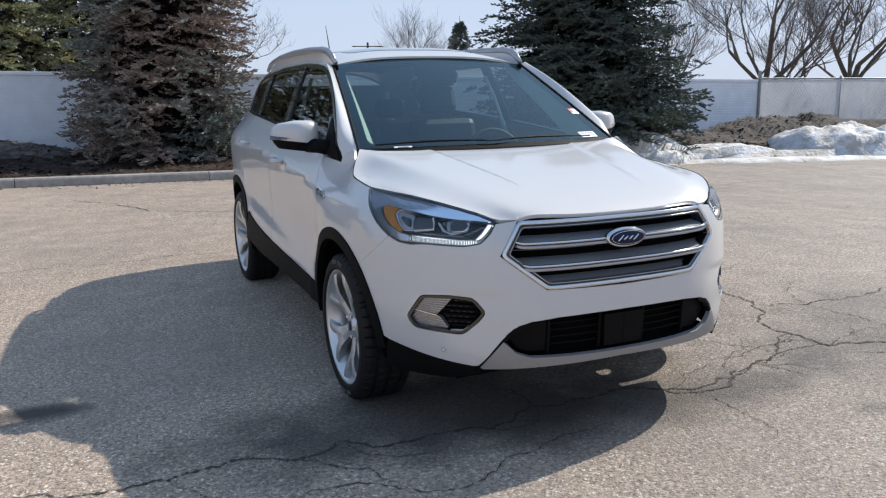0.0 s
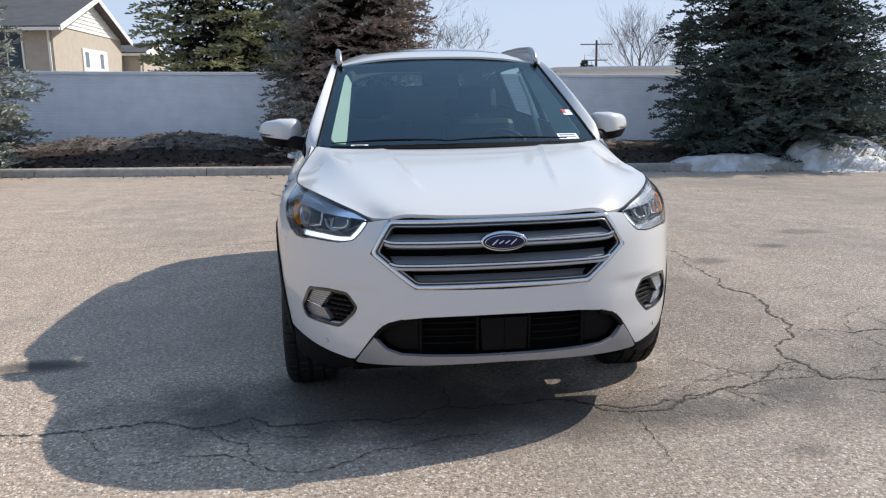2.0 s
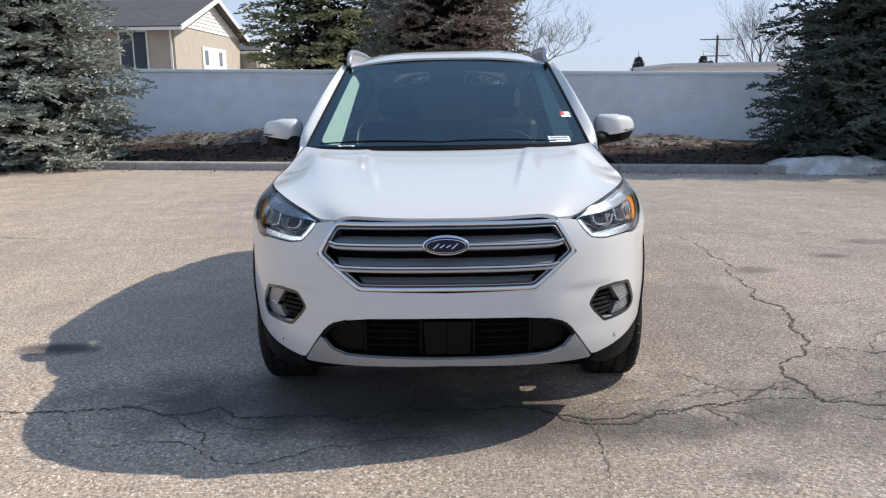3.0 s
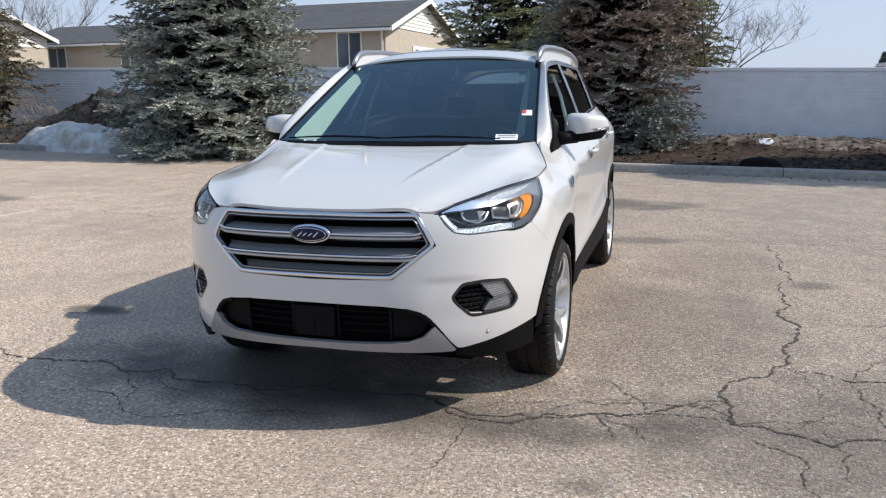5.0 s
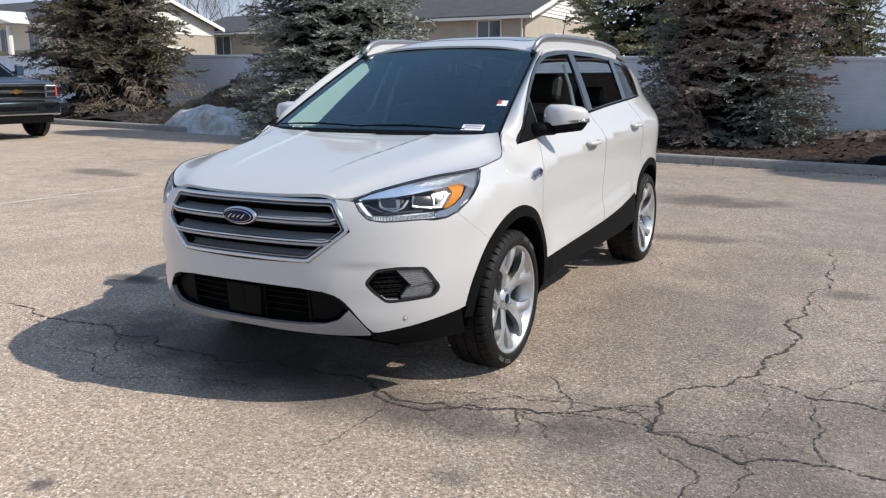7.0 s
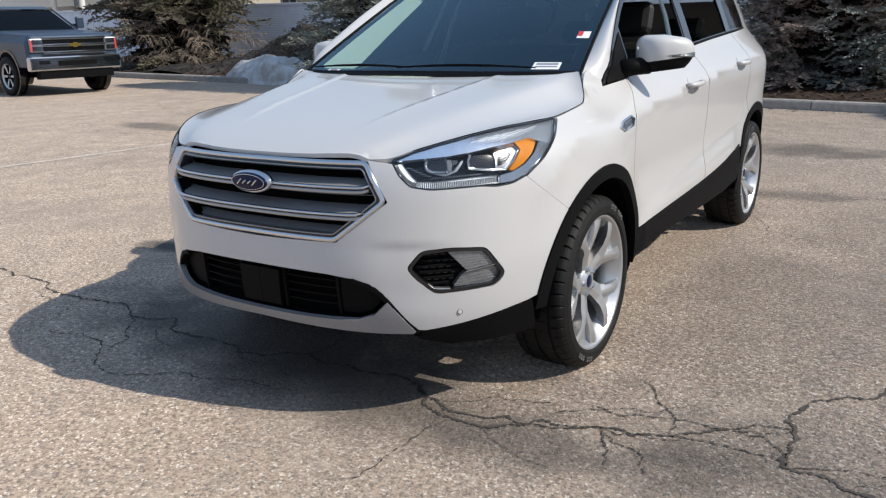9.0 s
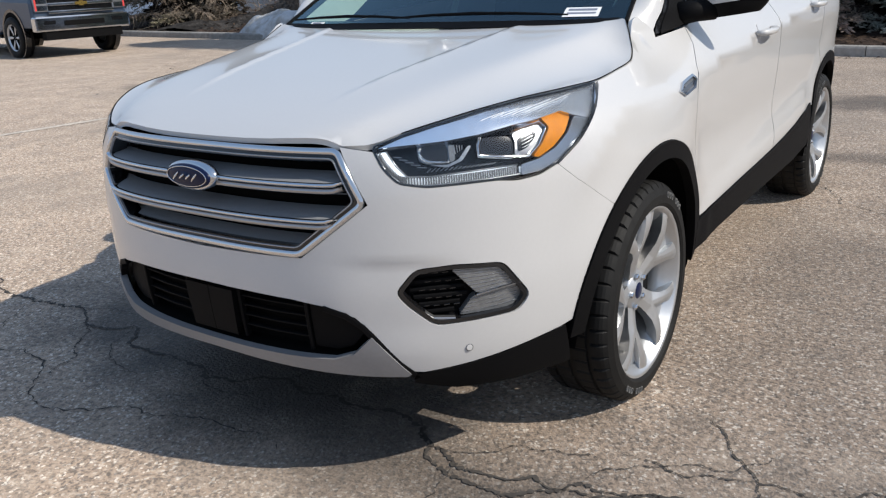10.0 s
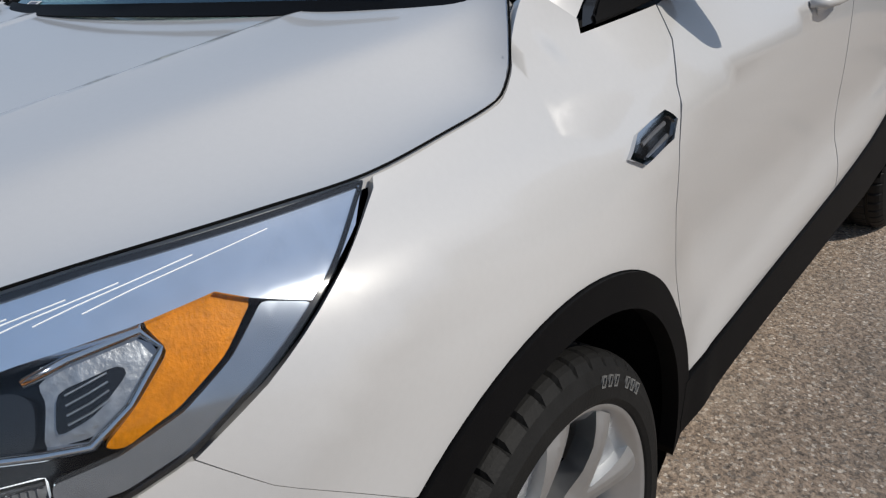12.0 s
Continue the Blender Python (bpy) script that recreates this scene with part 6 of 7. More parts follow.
def spruce(name, label, x, y, height, radius, seed, needles, bare=0.0, whorls=30, thick=1.0, full=0.78, wood=None, tuft=1.0, base=0.12):
    """A spruce: trunk, drooping limbs in whorls, each limb a fan of side branches set with stout needled shoots."""
    rnd = random.Random(seed)
    tree = thing(name, label, "tree", at=(x, y, bed_z(x, y) - 0.05 if y < wall_y(x) else ground_z(x, y)))
    part("trunk", tube(bmesh.new(), [(0, 0, 0), (0.01, 0.02, height * 0.3), (0, 0, height * 0.7), (0, 0, height)], [0.17, 0.13, 0.06, 0.01], 10), BARK, tree)
    limbs = bmesh.new()
    verts, faces, inner_v, inner_f = [], [], [], []

    def shoot(p, d, l, w, vv, ff, blades=2):
        """A needled shoot: pointed blades crossed about its twig."""
        d = d.normalized()
        a = d.orthogonal().normalized()
        a.rotate(Matrix.Rotation(rnd.uniform(0, 3.14), 3, d))
        tip, mid = p + d * l, p + d * l * 0.55
        for k in range(blades):
            b = len(vv)
            vv.extend([p, mid + a * w, tip, mid - a * w])
            ff.append((b, b + 1, b + 2, b + 3))
            a = d.cross(a)

    total = whorls * 12
    for k in range(total):
        f = (k + rnd.random()) / total
        f = f ** 1.25
        z = base + (height - 0.5 - base) * f
        r = radius * (1 - f) ** full * (0.84 + 0.16 * min(1, f * 7))
        a = k * 2.39996 + rnd.uniform(-0.5, 0.5)
        ll = r * rnd.uniform(0.70, 1.0)
        out = Vector((math.cos(a), math.sin(a), 0))
        zz = z
        droop = rnd.uniform(0.06, 0.36) * (1 - 0.6 * f)
        path = [Vector((0, 0, zz)) + out * ll * t + Vector((0, 0, ll * (0.10 * t - droop * t * t + 0.30 * droop * t ** 5))) for t in (0, 0.25, 0.5, 0.75, 1)]
        tube(limbs, path, [0.028 * (1 - f) + 0.008, 0.02 * (1 - f) + 0.006, 0.012, 0.008, 0.004], 4, False)
        dead = bare > 0 and z < bare and rnd.random() < 0.8
        low = 1.0 if zz < 4.8 else 0.3
        big = tuft / low ** 0.6
        side = out.cross(Vector((0, 0, 1)))
        # very dark brown twigs near the trunk
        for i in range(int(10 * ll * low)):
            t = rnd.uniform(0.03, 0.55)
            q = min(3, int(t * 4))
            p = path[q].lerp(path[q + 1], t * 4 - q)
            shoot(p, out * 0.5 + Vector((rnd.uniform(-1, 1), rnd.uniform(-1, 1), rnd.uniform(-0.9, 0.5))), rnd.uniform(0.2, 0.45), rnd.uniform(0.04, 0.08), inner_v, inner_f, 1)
        n = max(4, int(ll * 5.0 * thick * max(low, 0.4)))
        for i in range(n):
            t = 0.30 + 0.70 * (i + rnd.random()) / n
            s = min(3, int(t * 4))
            p = path[s].lerp(path[s + 1], t * 4 - s)
            if dead:
                for q in range(2):
                    d = (side * rnd.choice((-1, 1)) + out * 0.6 + Vector((0, 0, rnd.uniform(-1.0, 0.2)))) * rnd.uniform(0.1, 0.32)
                    tube(limbs, [p, p + d * 0.5 + Vector((0, 0, 0.02)), p + d + Vector((0, 0, -0.12))], [0.008, 0.006, 0.003], 3, False)
                continue
            reach = 0.34 * ll ** 0.5 * (1.25 - t) + 0.15
            for sgn in (-1, 1):
                # one fan: shoots to both sides of a side branch, tips turned up
                d = (side * sgn + out * rnd.uniform(0.4, 1.2) + Vector((0, 0, rnd.uniform(-0.75, 0.3)))).normalized()
                l = reach * rnd.uniform(0.65, 1.1)
                cross = d.cross(Vector((0, 0, 1))).normalized()
                m = max(3, int(l / 0.027 * max(low, 0.35) / tuft))
                for q in range(m):
                    f2 = (q + 0.6) / m
                    c = p + d * l * f2 + Vector((0, 0, (0.10 * f2 ** 3 - 0.14 * f2 ** 2) * l))
                    e = d * 0.8 + cross * (1 if q % 2 else -1) * rnd.uniform(0.3, 0.95) + Vector((0, 0, rnd.uniform(-0.2, 0.6)))
                    shoot(c, e, rnd.uniform(0.075, 0.13) * big, rnd.uniform(0.012, 0.019) * big, verts, faces)
                shoot(p + d * l, d + Vector((0, 0, 0.25)), 0.11 * big, 0.018 * big, verts, faces)
            shoot(p, out + Vector((rnd.uniform(-0.6, 0.6), rnd.uniform(-0.6, 0.6), rnd.uniform(0.1, 0.9))), rnd.uniform(0.09, 0.14) * big, 0.018 * big, verts, faces)
    part("inner_foliage", mesh_of("inner_foliage", inner_v, inner_f, INNER_TWIG), parent=tree)["kind"] = "stuff"
    part("branchwork", limbs, wood or TWIG, tree)["kind"] = "stuff"
    part("crown", mesh_of("crown", verts, faces, needles), parent=tree)["kind"] = "stuff"
    return tree


def bare_tree(name, label, x, y, height, seed, spread=0.55, levels=7, z=None, girth=0.014, lean=(0, 0), fork=3):
    rnd = random.Random(seed)
    tree = thing(name, label, "tree", at=(x, y, ground_z(x, y) if z is None else z))
    trunk, twigs = bmesh.new(), bmesh.new()

    def grow(p, d, l, r, lev):
        bm = trunk if lev < 2 else twigs
        pts = [p]
        for k in range(3):
            d = (d + Vector((rnd.uniform(-1, 1), rnd.uniform(-1, 1), rnd.uniform(-0.3, 0.7))) * (0.10 if lev < 2 else 0.2)).normalized()
            pts.append(pts[-1] + d * l / 3)
        tube(bm, pts, [r, r * 0.88, r * 0.78, r * 0.68], 8 if lev < 2 else (5 if lev < 4 else 3), lev == 0)
        if lev >= levels:
            return
        for k in range(fork if lev == 0 else (3 if lev in (1, 3) else 2 + (rnd.random() < 0.6))):
            t = rnd.uniform(0.55, 1.0) if k else 1.0
            q = pts[min(3, int(t * 3))]
            nd = (d + Vector((rnd.uniform(-1, 1), rnd.uniform(-1, 1), rnd.uniform(-0.25, 0.55))) * spread * (1.45 if k else 0.8) * (1.5 if lev == 0 and fork > 3 else 1.0)).normalized()
            grow(q, nd, l * rnd.uniform(0.62, 0.86), max(0.004, r * rnd.uniform(0.46, 0.62 if lev else 0.75)), lev + 1)
    grow(Vector((0, 0, -0.05)), Vector((lean[0], lean[1], 1)).normalized(), height * 0.24, height * girth, 0)
    part("trunk", trunk, BARK, tree)
    part("branchwork", twigs, TWIG, tree)["kind"] = "stuff"
    return tree


TAN = material("tan_brick", (0.39, 0.345, 0.285), 0.9, vary=0.12, scale=20, bump=0.004, bump_scale=30)
SIDING = material("white_siding", (0.74, 0.73, 0.68), 0.6, vary=0.05, scale=4)
ROOFING = material("shingles", (0.065, 0.065, 0.068), 0.9, vary=0.3, scale=14, bump=0.01, bump_scale=20)
PANE = material("house_pane", (0.06, 0.08, 0.10), 0.08, vary=0.1, scale=2, coat=0.6)


def house(name, label, x, y, z, length, width, eave, rise, front_windows=(), gable_window=None, siding_front=False, over=0.45, drop=0.0):
    """A long low house; its gable end looks to +x, its front to -y. The origin is the front corner of that gable."""
    h = thing(name, label, "house", at=(x, y, z))
    part("wall", boxes(((-length, 0, 0), (0, width, eave))), TAN if not siding_front else SIDING, h, "tan brick walls" if not siding_front else "white clad walls")
    mid = width / 2
    n = int(rise / 0.16)
    bm = bmesh.new()
    for i in range(n):
        z0 = eave + rise * i / n
        w0 = mid * (1 - i / n) + over * 0.2
        v = [bm.verts.new(p) for p in ((0.0, mid - w0, z0), (0.0, mid + w0, z0), (0.0, mid + w0 - mid / n, z0 + rise / n), (0.0, mid - w0 + mid / n, z0 + rise / n), (0.045, mid - w0, z0), (0.045, mid + w0, z0))]
        bm.faces.new((v[4], v[5], v[2], v[3]))
        bm.faces.new((v[0], v[4], v[5], v[1]))
    if drop:
        box(bm, (0.002, 0, eave - drop), (0.04, width, eave))
    part("gable_siding", bm, SIDING, h, "white clapboard gable")
    bm = bmesh.new()
    k = rise / mid
    for s in (-1, 1):
        a = [(over, mid, eave + rise + 0.06), (-length - over, mid, eave + rise + 0.06), (-length - over, mid + s * (mid + over), eave - over * k + 0.06), (over, mid + s * (mid + over), eave - over * k + 0.06)]
        top = [bm.verts.new(p) for p in a]
        low = [bm.verts.new((p[0], p[1], p[2] - 0.12)) for p in a]
        bm.faces.new(top)
        bm.faces.new(low[::-1])
        for i in range(4):
            bm.faces.new((top[i], low[i], low[(i + 1) % 4], top[(i + 1) % 4]))
    part("roof", bm, ROOFING, h, "dark grey shingle roof")
    for s in (-1, 1):
        bm = bmesh.new()
        p0, p1 = Vector((over + 0.02, mid, eave + rise - 0.02)), Vector((over + 0.02, mid + s * (mid + over), eave - over * k - 0.02))
        v = [bm.verts.new(p + Vector((dx, 0, dz))) for p in (p0, p1) for dx, dz in ((0, -0.12), (0.03, -0.12), (0.03, 0.1), (0, 0.1))]
        for f in ((0, 1, 5, 4), (1, 2, 6, 5), (2, 3, 7, 6), (3, 0, 4, 7), (0, 3, 2, 1), (4, 5, 6, 7)):
            bm.faces.new([v[i] for i in f])
        part("bargeboard", bm, SIDING, h)
    part("gutter", boxes(((-length - over, -over - 0.08, eave - over * k - 0.12), (over, -over, eave - over * k))), SIDING, h)
    part("downpipe", boxes(((-0.18, -0.09, 0), (-0.10, -0.01, eave - 0.1))), SIDING, h)
    for wx, wz, ww, wh in front_windows:
        win = part("window", boxes(((wx - ww / 2 - 0.07, -0.05, wz - 0.07), (wx + ww / 2 + 0.07, -0.002, wz + wh + 0.07))), SIDING, h)
        for a, b in ((wx - ww / 2, wx - 0.03), (wx + 0.03, wx + ww / 2)):
            part("pane", boxes(((a, -0.062, wz), (b, -0.052, wz + wh))), PANE, win)
    if gable_window:
        wy, wz, ww, wh = gable_window
        win = part("window", boxes(((0.002, wy - ww / 2, wz - wh), (0.06, wy + ww / 2, wz + wh * 0.55))), SIDING, h, "white panelled window bay")
        for a in (-0.42, 0.18):
            part("pane", boxes(((0.061, wy + ww * a, wz), (0.07, wy + ww * (a + 0.14), wz + wh * 0.45))), PANE, win)
    return h


ground = build_ground()
build_cracks(ground)
build_kerb()
build_bed()
build_wall()
build_fence()
for i, (x, y, h, rx, ry) in enumerate([(-12.3, 12.1, 0.50, 1.95, 0.7), (9.0, 10.8, 0.50, 1.1, 1.05), (11.0, 10.5, 0.24, 1.2, 0.9), (14.2, 10.1, 0.60, 1.5, 1.25), (16.3, 9.6, 0.58, 1.7, 1.3), (6.9, 10.9, 0.2, 1.3, 0.65), (12.3, 9.4, 0.10, 5.0, 0.4)]):
    heap("snow_pile", "dirty white heap of old snow", "snow pile", x, y, h, rx, ry, M["snow"], 11 + i)
heap("snow_pile", "small dirty lump of old snow", "snow pile", 3.05, 14.6, 0.03, 0.25, 0.2, M["snow"], 71)
heap("black_bag", "black plastic bag lying in the bed", "bag", 2.7, 11.35, 0.2, 0.42, 0.2, M["black_trim"], 31, 0.5)
spruce("spruce", "tall blue-green and brown spruce by the wall", -0.3, 14.3, 7.0, 2.4, 1, NEEDLE["brown"], whorls=28, full=0.45)
spruce("spruce", "dark blue spruce with a dense crown", 8.6, 12.3, 7.0, 3.0, 2, NEEDLE["dark"], whorls=30, full=0.45, base=0.3)
spruce("spruce", "grey-green blue spruce overhanging the kerb", -8.5, 11.9, 6.6, 2.65, 3, NEEDLE["blue"], whorls=30, full=0.42)
spruce("spruce", "brown-green spruce with bare dead lower branches", -19.0, 14.6, 7.0, 3.2, 4, NEEDLE["olive"], bare=1.6, whorls=32, full=0.55, wood=material("dead_wood", (0.22, 0.175, 0.135), 0.95, vary=0.3, scale=9))
spruce("pine", "dark pine behind the wall", -4.2, 22.5, 8.0, 3.2, 5, NEEDLE["pine"], whorls=10, full=0.4, thick=0.8, tuft=1.5, base=1.9)
spruce("pine", "olive pine behind the wall", -1.8, 23.6, 8.0, 2.8, 51, NEEDLE["pine"], whorls=10, full=0.4, thick=0.8, tuft=1.5, base=1.2)
spruce("pine", "olive pine behind the wall", 0.9, 27.0, 8.2, 2.7, 6, NEEDLE["pine"], whorls=13, full=0.6, thick=0.8, tuft=1.5, base=0.8)
for i, (x, y, h) in enumerate([(14.4, 61, 4.5), (22.7, 72, 5.0), (24.0, 74, 4.6), (23.6, 51, 7.0)]):
    spruce("spruce", "small dark spruce far behind the wall", x, y, h, h * 0.34, 40 + i, NEEDLE["dark"], whorls=16, thick=0.7)
bare_tree("bare_tree", "far leafless tree with a rounded crown", 20.5, 51, 11, 7, 0.5, 7, girth=0.010, fork=5)
bare_tree("bare_tree", "large many-stemmed leafless tree behind the fence", 21.9, 20.0, 11, 8, 0.6, 8, girth=0.013, fork=5)
bare_tree("bare_tree", "large many-stemmed leafless tree behind the fence", 26.7, 20.5, 11, 9, 0.65, 8, girth=0.014, fork=4)
bare_tree("bare_tree", "leafless tree behind the fence", 20.6, 24.0, 9, 12, 0.6, 7, girth=0.010, fork=4)
bare_tree("bare_tree", "far leafless tree behind the fence", 26.0, 40.0, 10, 14, 0.6, 7, girth=0.010, fork=4)
bare_tree("bare_tree", "far leafless tree behind the fence", 36.0, 44.0, 11, 15, 0.6, 7, girth=0.010, fork=4)
bare_tree("bare_tree", "leafless tree behind the fence", 31.5, 27.0, 9, 16, 0.6, 7, girth=0.010, fork=4)
bare_tree("bare_tree", "leafless tree behind the wall", 1.9, 25.3, 8.5, 10, 0.75, girth=0.010)
bare_tree("bare_tree", "far leafless tree behind the houses", -48.5, 50, 15, 13, 0.5, 7, girth=0.012, fork=5)
bare_tree("bare_tree", "far leafless tree behind the houses", -73.0, 50, 12, 17, 0.5, 7, girth=0.012, fork=4)
house("house", "tan brick house with a white clapboard gable", -11.75, 31.0, 0.1, 9, 10.6, 4.15, 1.55, [(-1.75, 2.1, 1.1, 1.75), (-6.2, 2.1, 1.1, 1.75)], (5.6, 2.6, 3.9, 1.5))
house("house", "tan brick wing behind the gabled house", -10.75, 41.9, 0.1, 6, 6, 3.55, 0.6, [], over=0.2)
house("house", "tan brick house with a white clapboard gable", -35.0, 28.35, 0.3, 4, 7.9, 4.35, 1.35, [], (4.2, 2.4, 2.0, 1.2), drop=0.55)
house("house", "tan house with a dark shingle roof", -26.0, 38.5, 0.3, 13.2, 8, 4.25, 1.25, [(-12.5, 2.5, 0.7, 1.4), (-10.3, 2.5, 1.2, 1.4), (-5, 2.5, 1.2, 1.4)])
porch = house("house", "white house with a columned porch", -39.2, 30.5, 0.3, 24, 9, 4.75, 1.7, [(-3.0, 3.0, 0.9, 1.3), (-5.2, 3.0, 0.9, 1.3), (-8.0, 3.0, 0.9, 1.3)], None, True)
part("wainscot", boxes(((-23.9, -0.06, 0), (-0.1, -0.002, 3.0))), TAN, porch, "tan brick lower wall")
for x in (-5.3, -8.2):
    part("column", tube(bmesh.new(), [(x, -1.6, 0), (x, -1.6, 4.4)], 0.17, 12), SIDING, porch)
bm = bmesh.new()
v = [bm.verts.new(p) for p in ((-12.4, -2.0, 4.5), (-4.4, -2.0, 4.5), (-8.4, -2.0, 5.5), (-12.4, 0.6, 4.5), (-4.4, 0.6, 4.5), (-8.4, 2.2, 5.5))]
for f in ((0, 1, 2), (0, 2, 5, 3), (1, 4, 5, 2), (0, 3, 4, 1)):
    bm.faces.new([v[i] for i in f])
part("porch_gable", bm, SIDING, porch, "white porch gable")
far = thing("flat_roofed_building", "low pale building far behind the wall", "building", at=(13.5, 47.0, 0))
part("wall", boxes(((0, 0, -0.6), (16, 10, 2.5))), SIDING, far)
part("roof", boxes(((-0.3, -0.3, 2.5), (16.3, 10.3, 2.72))), material("pale_roof", (0.5, 0.52, 0.55), 0.7, vary=0.1, scale=2), far)
pole = thing("utility_pole", "wooden utility pole with crossarms", "utility pole", at=(26.2, 79.3, -0.4))
part("post", tube(bmesh.new(), [(0, 0, 0), (0, 0, 6.6)], [0.16, 0.11], 8), BARK, pole)
for z, w in ((6.2, 1.7), (4.6, 1.2)):
    part("crossarm", boxes(((-w, -0.06, z - 0.05), (w, 0.06, z + 0.05))), BARK, pole)


def build_truck():
    """A crew-cab pickup; front towards -y, front axle at y = 0."""
    t = thing("pickup_truck", "dark blue-grey crew-cab pickup with a chrome grille", "truck", at=(-14.8, 7.75, ground_z(-14.8, 7.75)), turn=84)
    body = material("slate_paint", (0.026, 0.046, 0.080), 0.4, 0.0, vary=0.03, scale=300, coat=0.25)
    G, C, B, D = M["side_glass"], M["chrome"], M["black_trim"], M["gloss_black"]

    def slab(name, sections, mat, label="", bevel=0.03):
        """A body lofted through sections of (y, half width, z low, z high, top half width)."""
        bm = bmesh.new()
        rows = []
        for y, w, z0, z1, wt in sections:
            rows.append([bm.verts.new(p) for p in ((-w, y, z0), (w, y, z0), (w, y, z0 + (z1 - z0) * 0.72), (wt, y, z1), (-wt, y, z1), (-w, y, z0 + (z1 - z0) * 0.72))])
        for a, b in zip(rows, rows[1:]):
            for i in range(6):
                bm.faces.new((a[i], a[(i + 1) % 6], b[(i + 1) % 6], b[i]))
        bm.faces.new(rows[0][::-1])
        bm.faces.new(rows[-1])
        return part(name, bm, mat, t, label, bevel=bevel)
    slab("nose", [(-0.92, 0.95, 0.62, 1.18, 0.86), (-0.85, 0.99, 0.58, 1.24, 0.90), (0.2, 1.0, 0.58, 1.30, 0.93), (0.72, 1.0, 0.5, 1.34, 0.95)], body)
    slab("cab_side", [(0.725, 1.0, 0.46, 1.34, 0.97), (2.86, 1.0, 0.46, 1.36, 0.97)], body)
    slab("cargo_bed", [(2.89, 1.0, 0.52, 1.36, 0.98), (4.85, 1.0, 0.52, 1.36, 0.98)], body, "dark blue-grey cargo bed")
    roof_ = bmesh.new()
    rows = []
    for y, w, z in ((1.35, 0.70, 1.80), (1.55, 0.72, 1.86), (2.3, 0.72, 1.87), (2.72, 0.70, 1.83)):
        rows.append([roof_.verts.new(p) for p in ((-w - 0.05, y, z - 0.06), (-w, y, z), (w, y, z), (w + 0.05, y, z - 0.06))])
    for a, b in zip(rows, rows[1:]):
        for i in range(3):
            roof_.faces.new((a[i], a[i + 1], b[i + 1], b[i]))
    part("roof", roof_, body, t)

    def sheet(name, pts, mat):
        bm = bmesh.new()
        bm.faces.new([bm.verts.new(p) for p in pts])
        o = part(name, bm, mat, t)
        m = o.modifiers.new("thick", "SOLIDIFY")
        m.thickness = 0.012
        return o
    sheet("windscreen", [(-0.90, 0.62, 1.33), (0.90, 0.62, 1.33), (0.72, 1.36, 1.78), (-0.72, 1.36, 1.78)], M["privacy"])
    for s in (1, -1):
        sheet("front_window", [(s * 0.955, 0.86, 1.35), (s * 0.955, 1.72, 1.36), (s * 0.765, 1.72, 1.79), (s * 0.765, 1.42, 1.78)], M["privacy"])
        sheet("rear_window", [(s * 0.955, 1.80, 1.36), (s * 0.955, 2.55, 1.37), (s * 0.765, 2.50, 1.78), (s * 0.765, 1.80, 1.79)], M["privacy"])
        for y0, y1, dy0, dy1 in ((0.60, 1.34, 0.10, 0.07), (1.72, 1.72, 0.08, 0.08), (2.55, 2.50, 0.30, 0.22)):
            sheet("cab_pillar", [(s * 0.962, y0 - 0.01, 1.34), (s * 0.962, y0 + dy0, 1.34), (s * 0.772, y1 + dy1, 1.81), (s * 0.772, y1 - 0.01, 1.81)], body)
        # arches, wheels, lamps, mirrors, handles
        for cy in (0.0, 3.64):
            part("arch_moulding", lathe([(0.43, s * 1.003), (0.50, s * 1.006), (0.50, s * 0.9)], 40), D, t).matrix_basis = Matrix.Translation((0, cy, 0.46))
            well = part("wheel_well", lathe([(0.001, s * 1.0035), (0.44, s * 1.0035)], 40), M["cavity"], t)
            well.matrix_basis = Matrix.Translation((0, cy, 0.46))
            wheel = part("wheel", lathe([(0.20, s * 0.83), (0.225, s * 0.90), (0.25, s * 1.03), (0.262, s * 1.035)], 40), M["alloy"], t, smooth_shade=True)
            wheel.matrix_basis = Matrix.Translation((0, cy, 0.405))
            part("tyre", lathe([(0.255, s * 0.80), (0.33, s * 0.78), (0.395, s * 0.80), (0.405, s * 0.83), (0.405, s * 1.0), (0.395, s * 1.03), (0.33, s * 1.045), (0.258, s * 1.03)], 48), M["rubber"], wheel, smooth_shade=True)
            bm = bmesh.new()
            for k in range(6):
                a = radians(60 * k)
                spoke(bm, (0.02 * math.cos(a), 0.02 * math.sin(a)), (0.25 * math.cos(a), 0.25 * math.sin(a)), 0.035, 0.028, 1.0, 1.02, 0.06)
            for v in bm.verts:
                v.co.x *= s
            part("spokes", bm, M["alloy"], wheel, bevel=0.006)
        lamp = part("headlight", boxes(((s * 0.80 - 0.135, -0.965, 0.88), (s * 0.80 + 0.135, -0.90, 1.15))), M["lamp_grey"], t, "stacked clear headlight", bevel=0.02)
        for z in (0.95, 1.08):
            part("reflector", boxes(((s * 0.80 - 0.11, -0.972, z - 0.045), (s * 0.80 + 0.11, -0.966, z + 0.045))), C, lamp)
        part("side_marker", boxes(((s * 0.912 - 0.018, -0.974, 0.90), (s * 0.912 + 0.018, -0.966, 1.12))), M["label_red"], lamp)
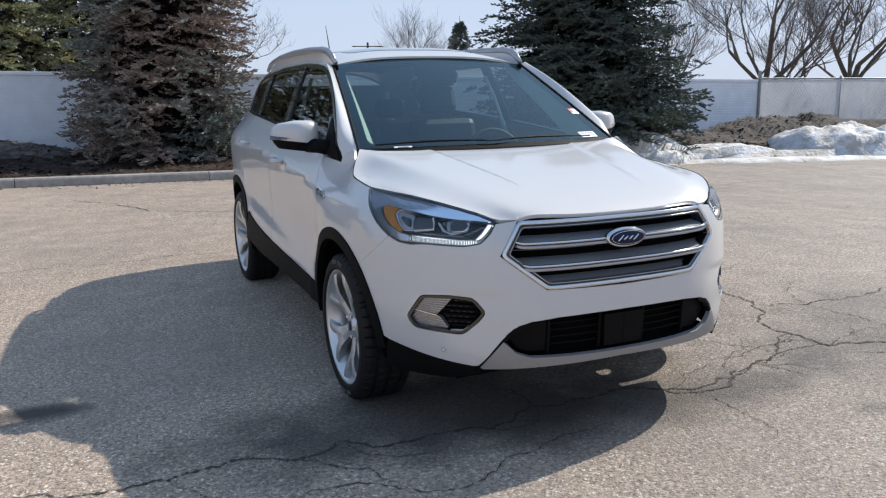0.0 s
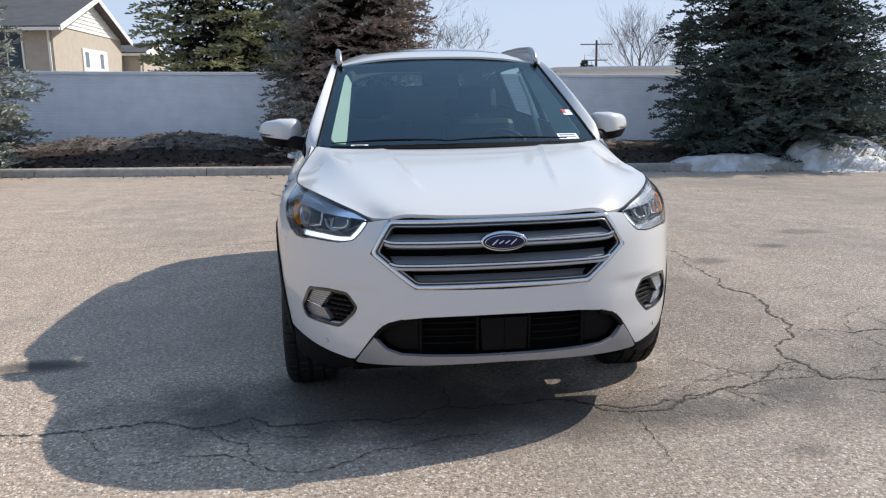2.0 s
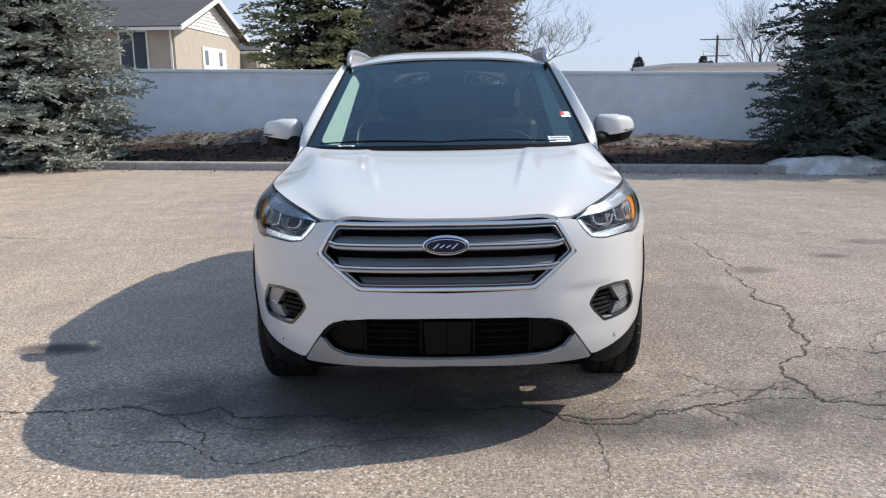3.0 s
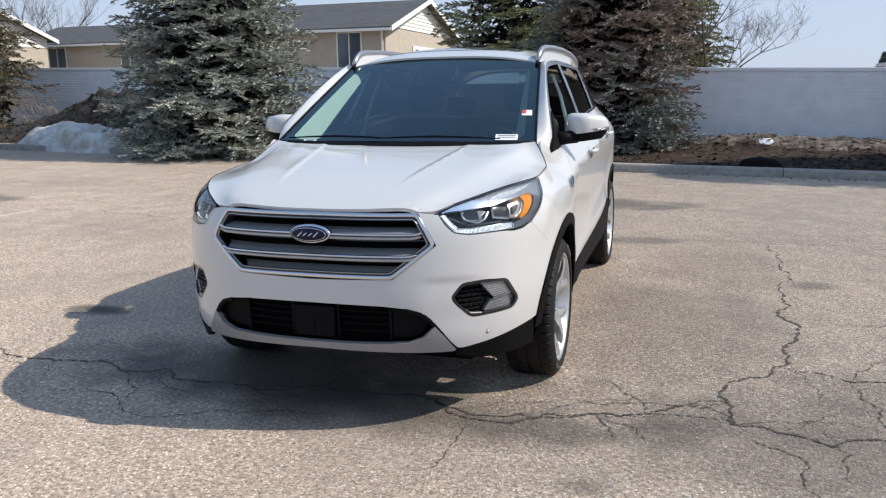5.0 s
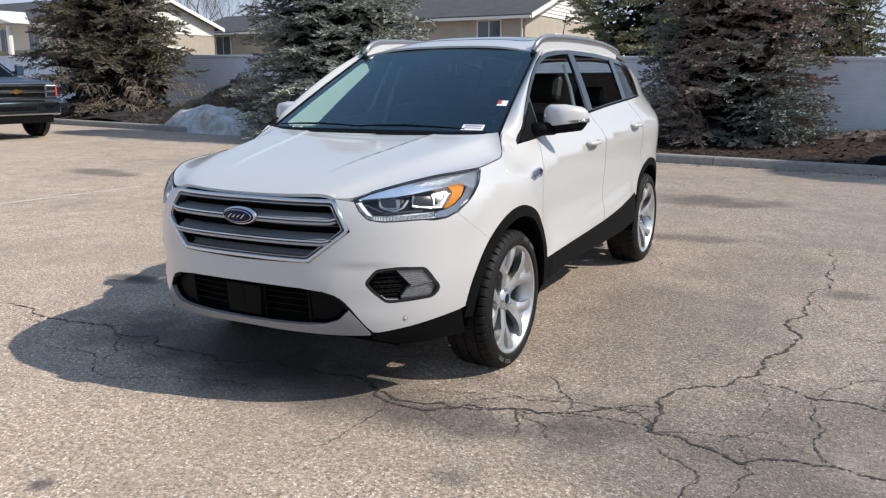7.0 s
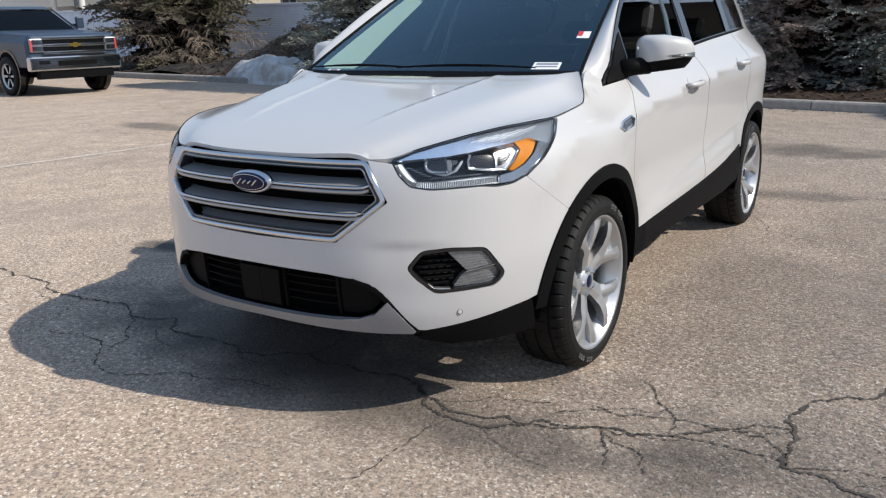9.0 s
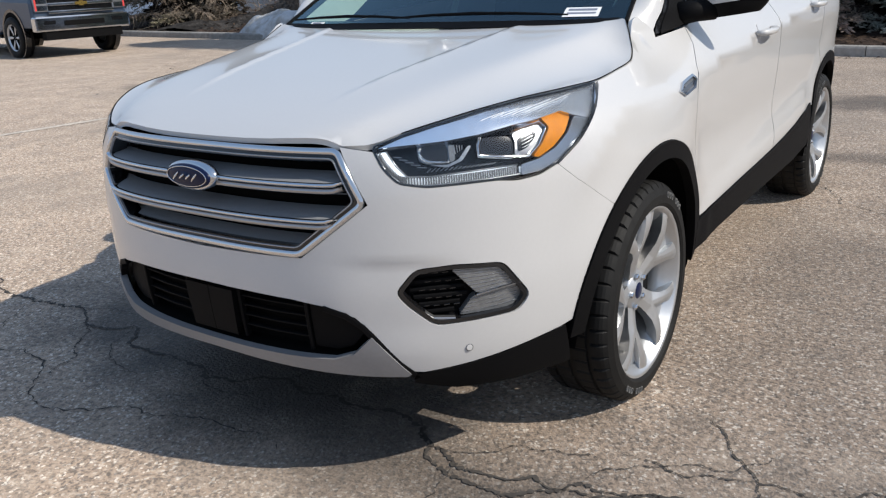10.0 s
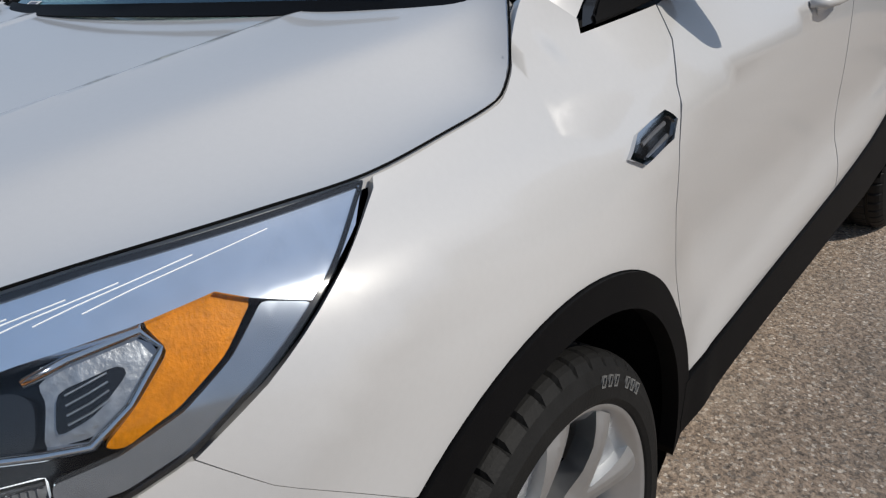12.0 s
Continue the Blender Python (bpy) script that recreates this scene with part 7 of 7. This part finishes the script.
        mirror = part("door_mirror", boxes(((s * 1.14 - 0.09, 0.80, 1.36), (s * 1.14 + 0.09, 0.90, 1.62))), body, t, bevel=0.03)
        part("mirror_arm", boxes(((s * 1.02 - 0.08, 0.84, 1.40), (s * 1.02 + 0.08, 0.88, 1.46))), B, mirror)
        for y in (1.55, 2.45):
            part("door_handle", boxes(((s * 1.012 - 0.018, y - 0.10, 1.14), (s * 1.012 + 0.018, y + 0.10, 1.17))), D, t, bevel=0.01)
        part("side_step", boxes(((s * 0.93 - 0.05, 0.7, 0.40), (s * 0.93 + 0.05, 2.8, 0.46))), B, t)
        part("fog_light", boxes(((s * 0.70 - 0.11, -1.012, 0.64), (s * 0.70 + 0.11, -0.99, 0.71))), D, t)
    grille = part("grille", boxes(((-0.66, -0.945, 0.86), (0.66, -0.90, 1.17))), D, t, "black mesh grille in chrome bars")
    for z in (0.865, 1.012, 1.155):
        part("grille_bar", boxes(((-0.68, -0.985, z - 0.028), (0.68, -0.93, z + 0.028))), C, grille, bevel=0.01)
    for k in range(9):
        x = -0.6 + 0.15 * k
        for z in (0.94, 1.085):
            part("grille_link", boxes(((x - 0.045, -0.958, z - 0.012), (x + 0.045, -0.94, z + 0.012))), M["gloss_black"], grille)
    part("front_badge", boxes(((-0.12, -0.998, 0.985), (0.12, -0.98, 1.04)), ((-0.045, -0.999, 0.965), (0.045, -0.979, 1.06))), material("gold_badge", (0.6, 0.42, 0.12), 0.25, 0.9, vary=0), grille, "gold cross-shaped badge")
    part("front_bumper", boxes(((-0.99, -1.0, 0.50), (0.99, -0.80, 0.80))), C, t, "chrome front bumper", bevel=0.04)
    part("lower_valance", boxes(((-0.80, -0.96, 0.34), (0.80, -0.78, 0.51)), ((-0.42, -1.006, 0.60), (0.42, -0.9, 0.70))), B, t)
    part("chassis", boxes(((-0.6, -0.7, 0.36), (0.6, 4.7, 0.55))), M["cavity"], t)
    part("rear_bumper", boxes(((-0.95, 4.86, 0.55), (0.95, 5.0, 0.75))), C, t, bevel=0.02)


build_truck()
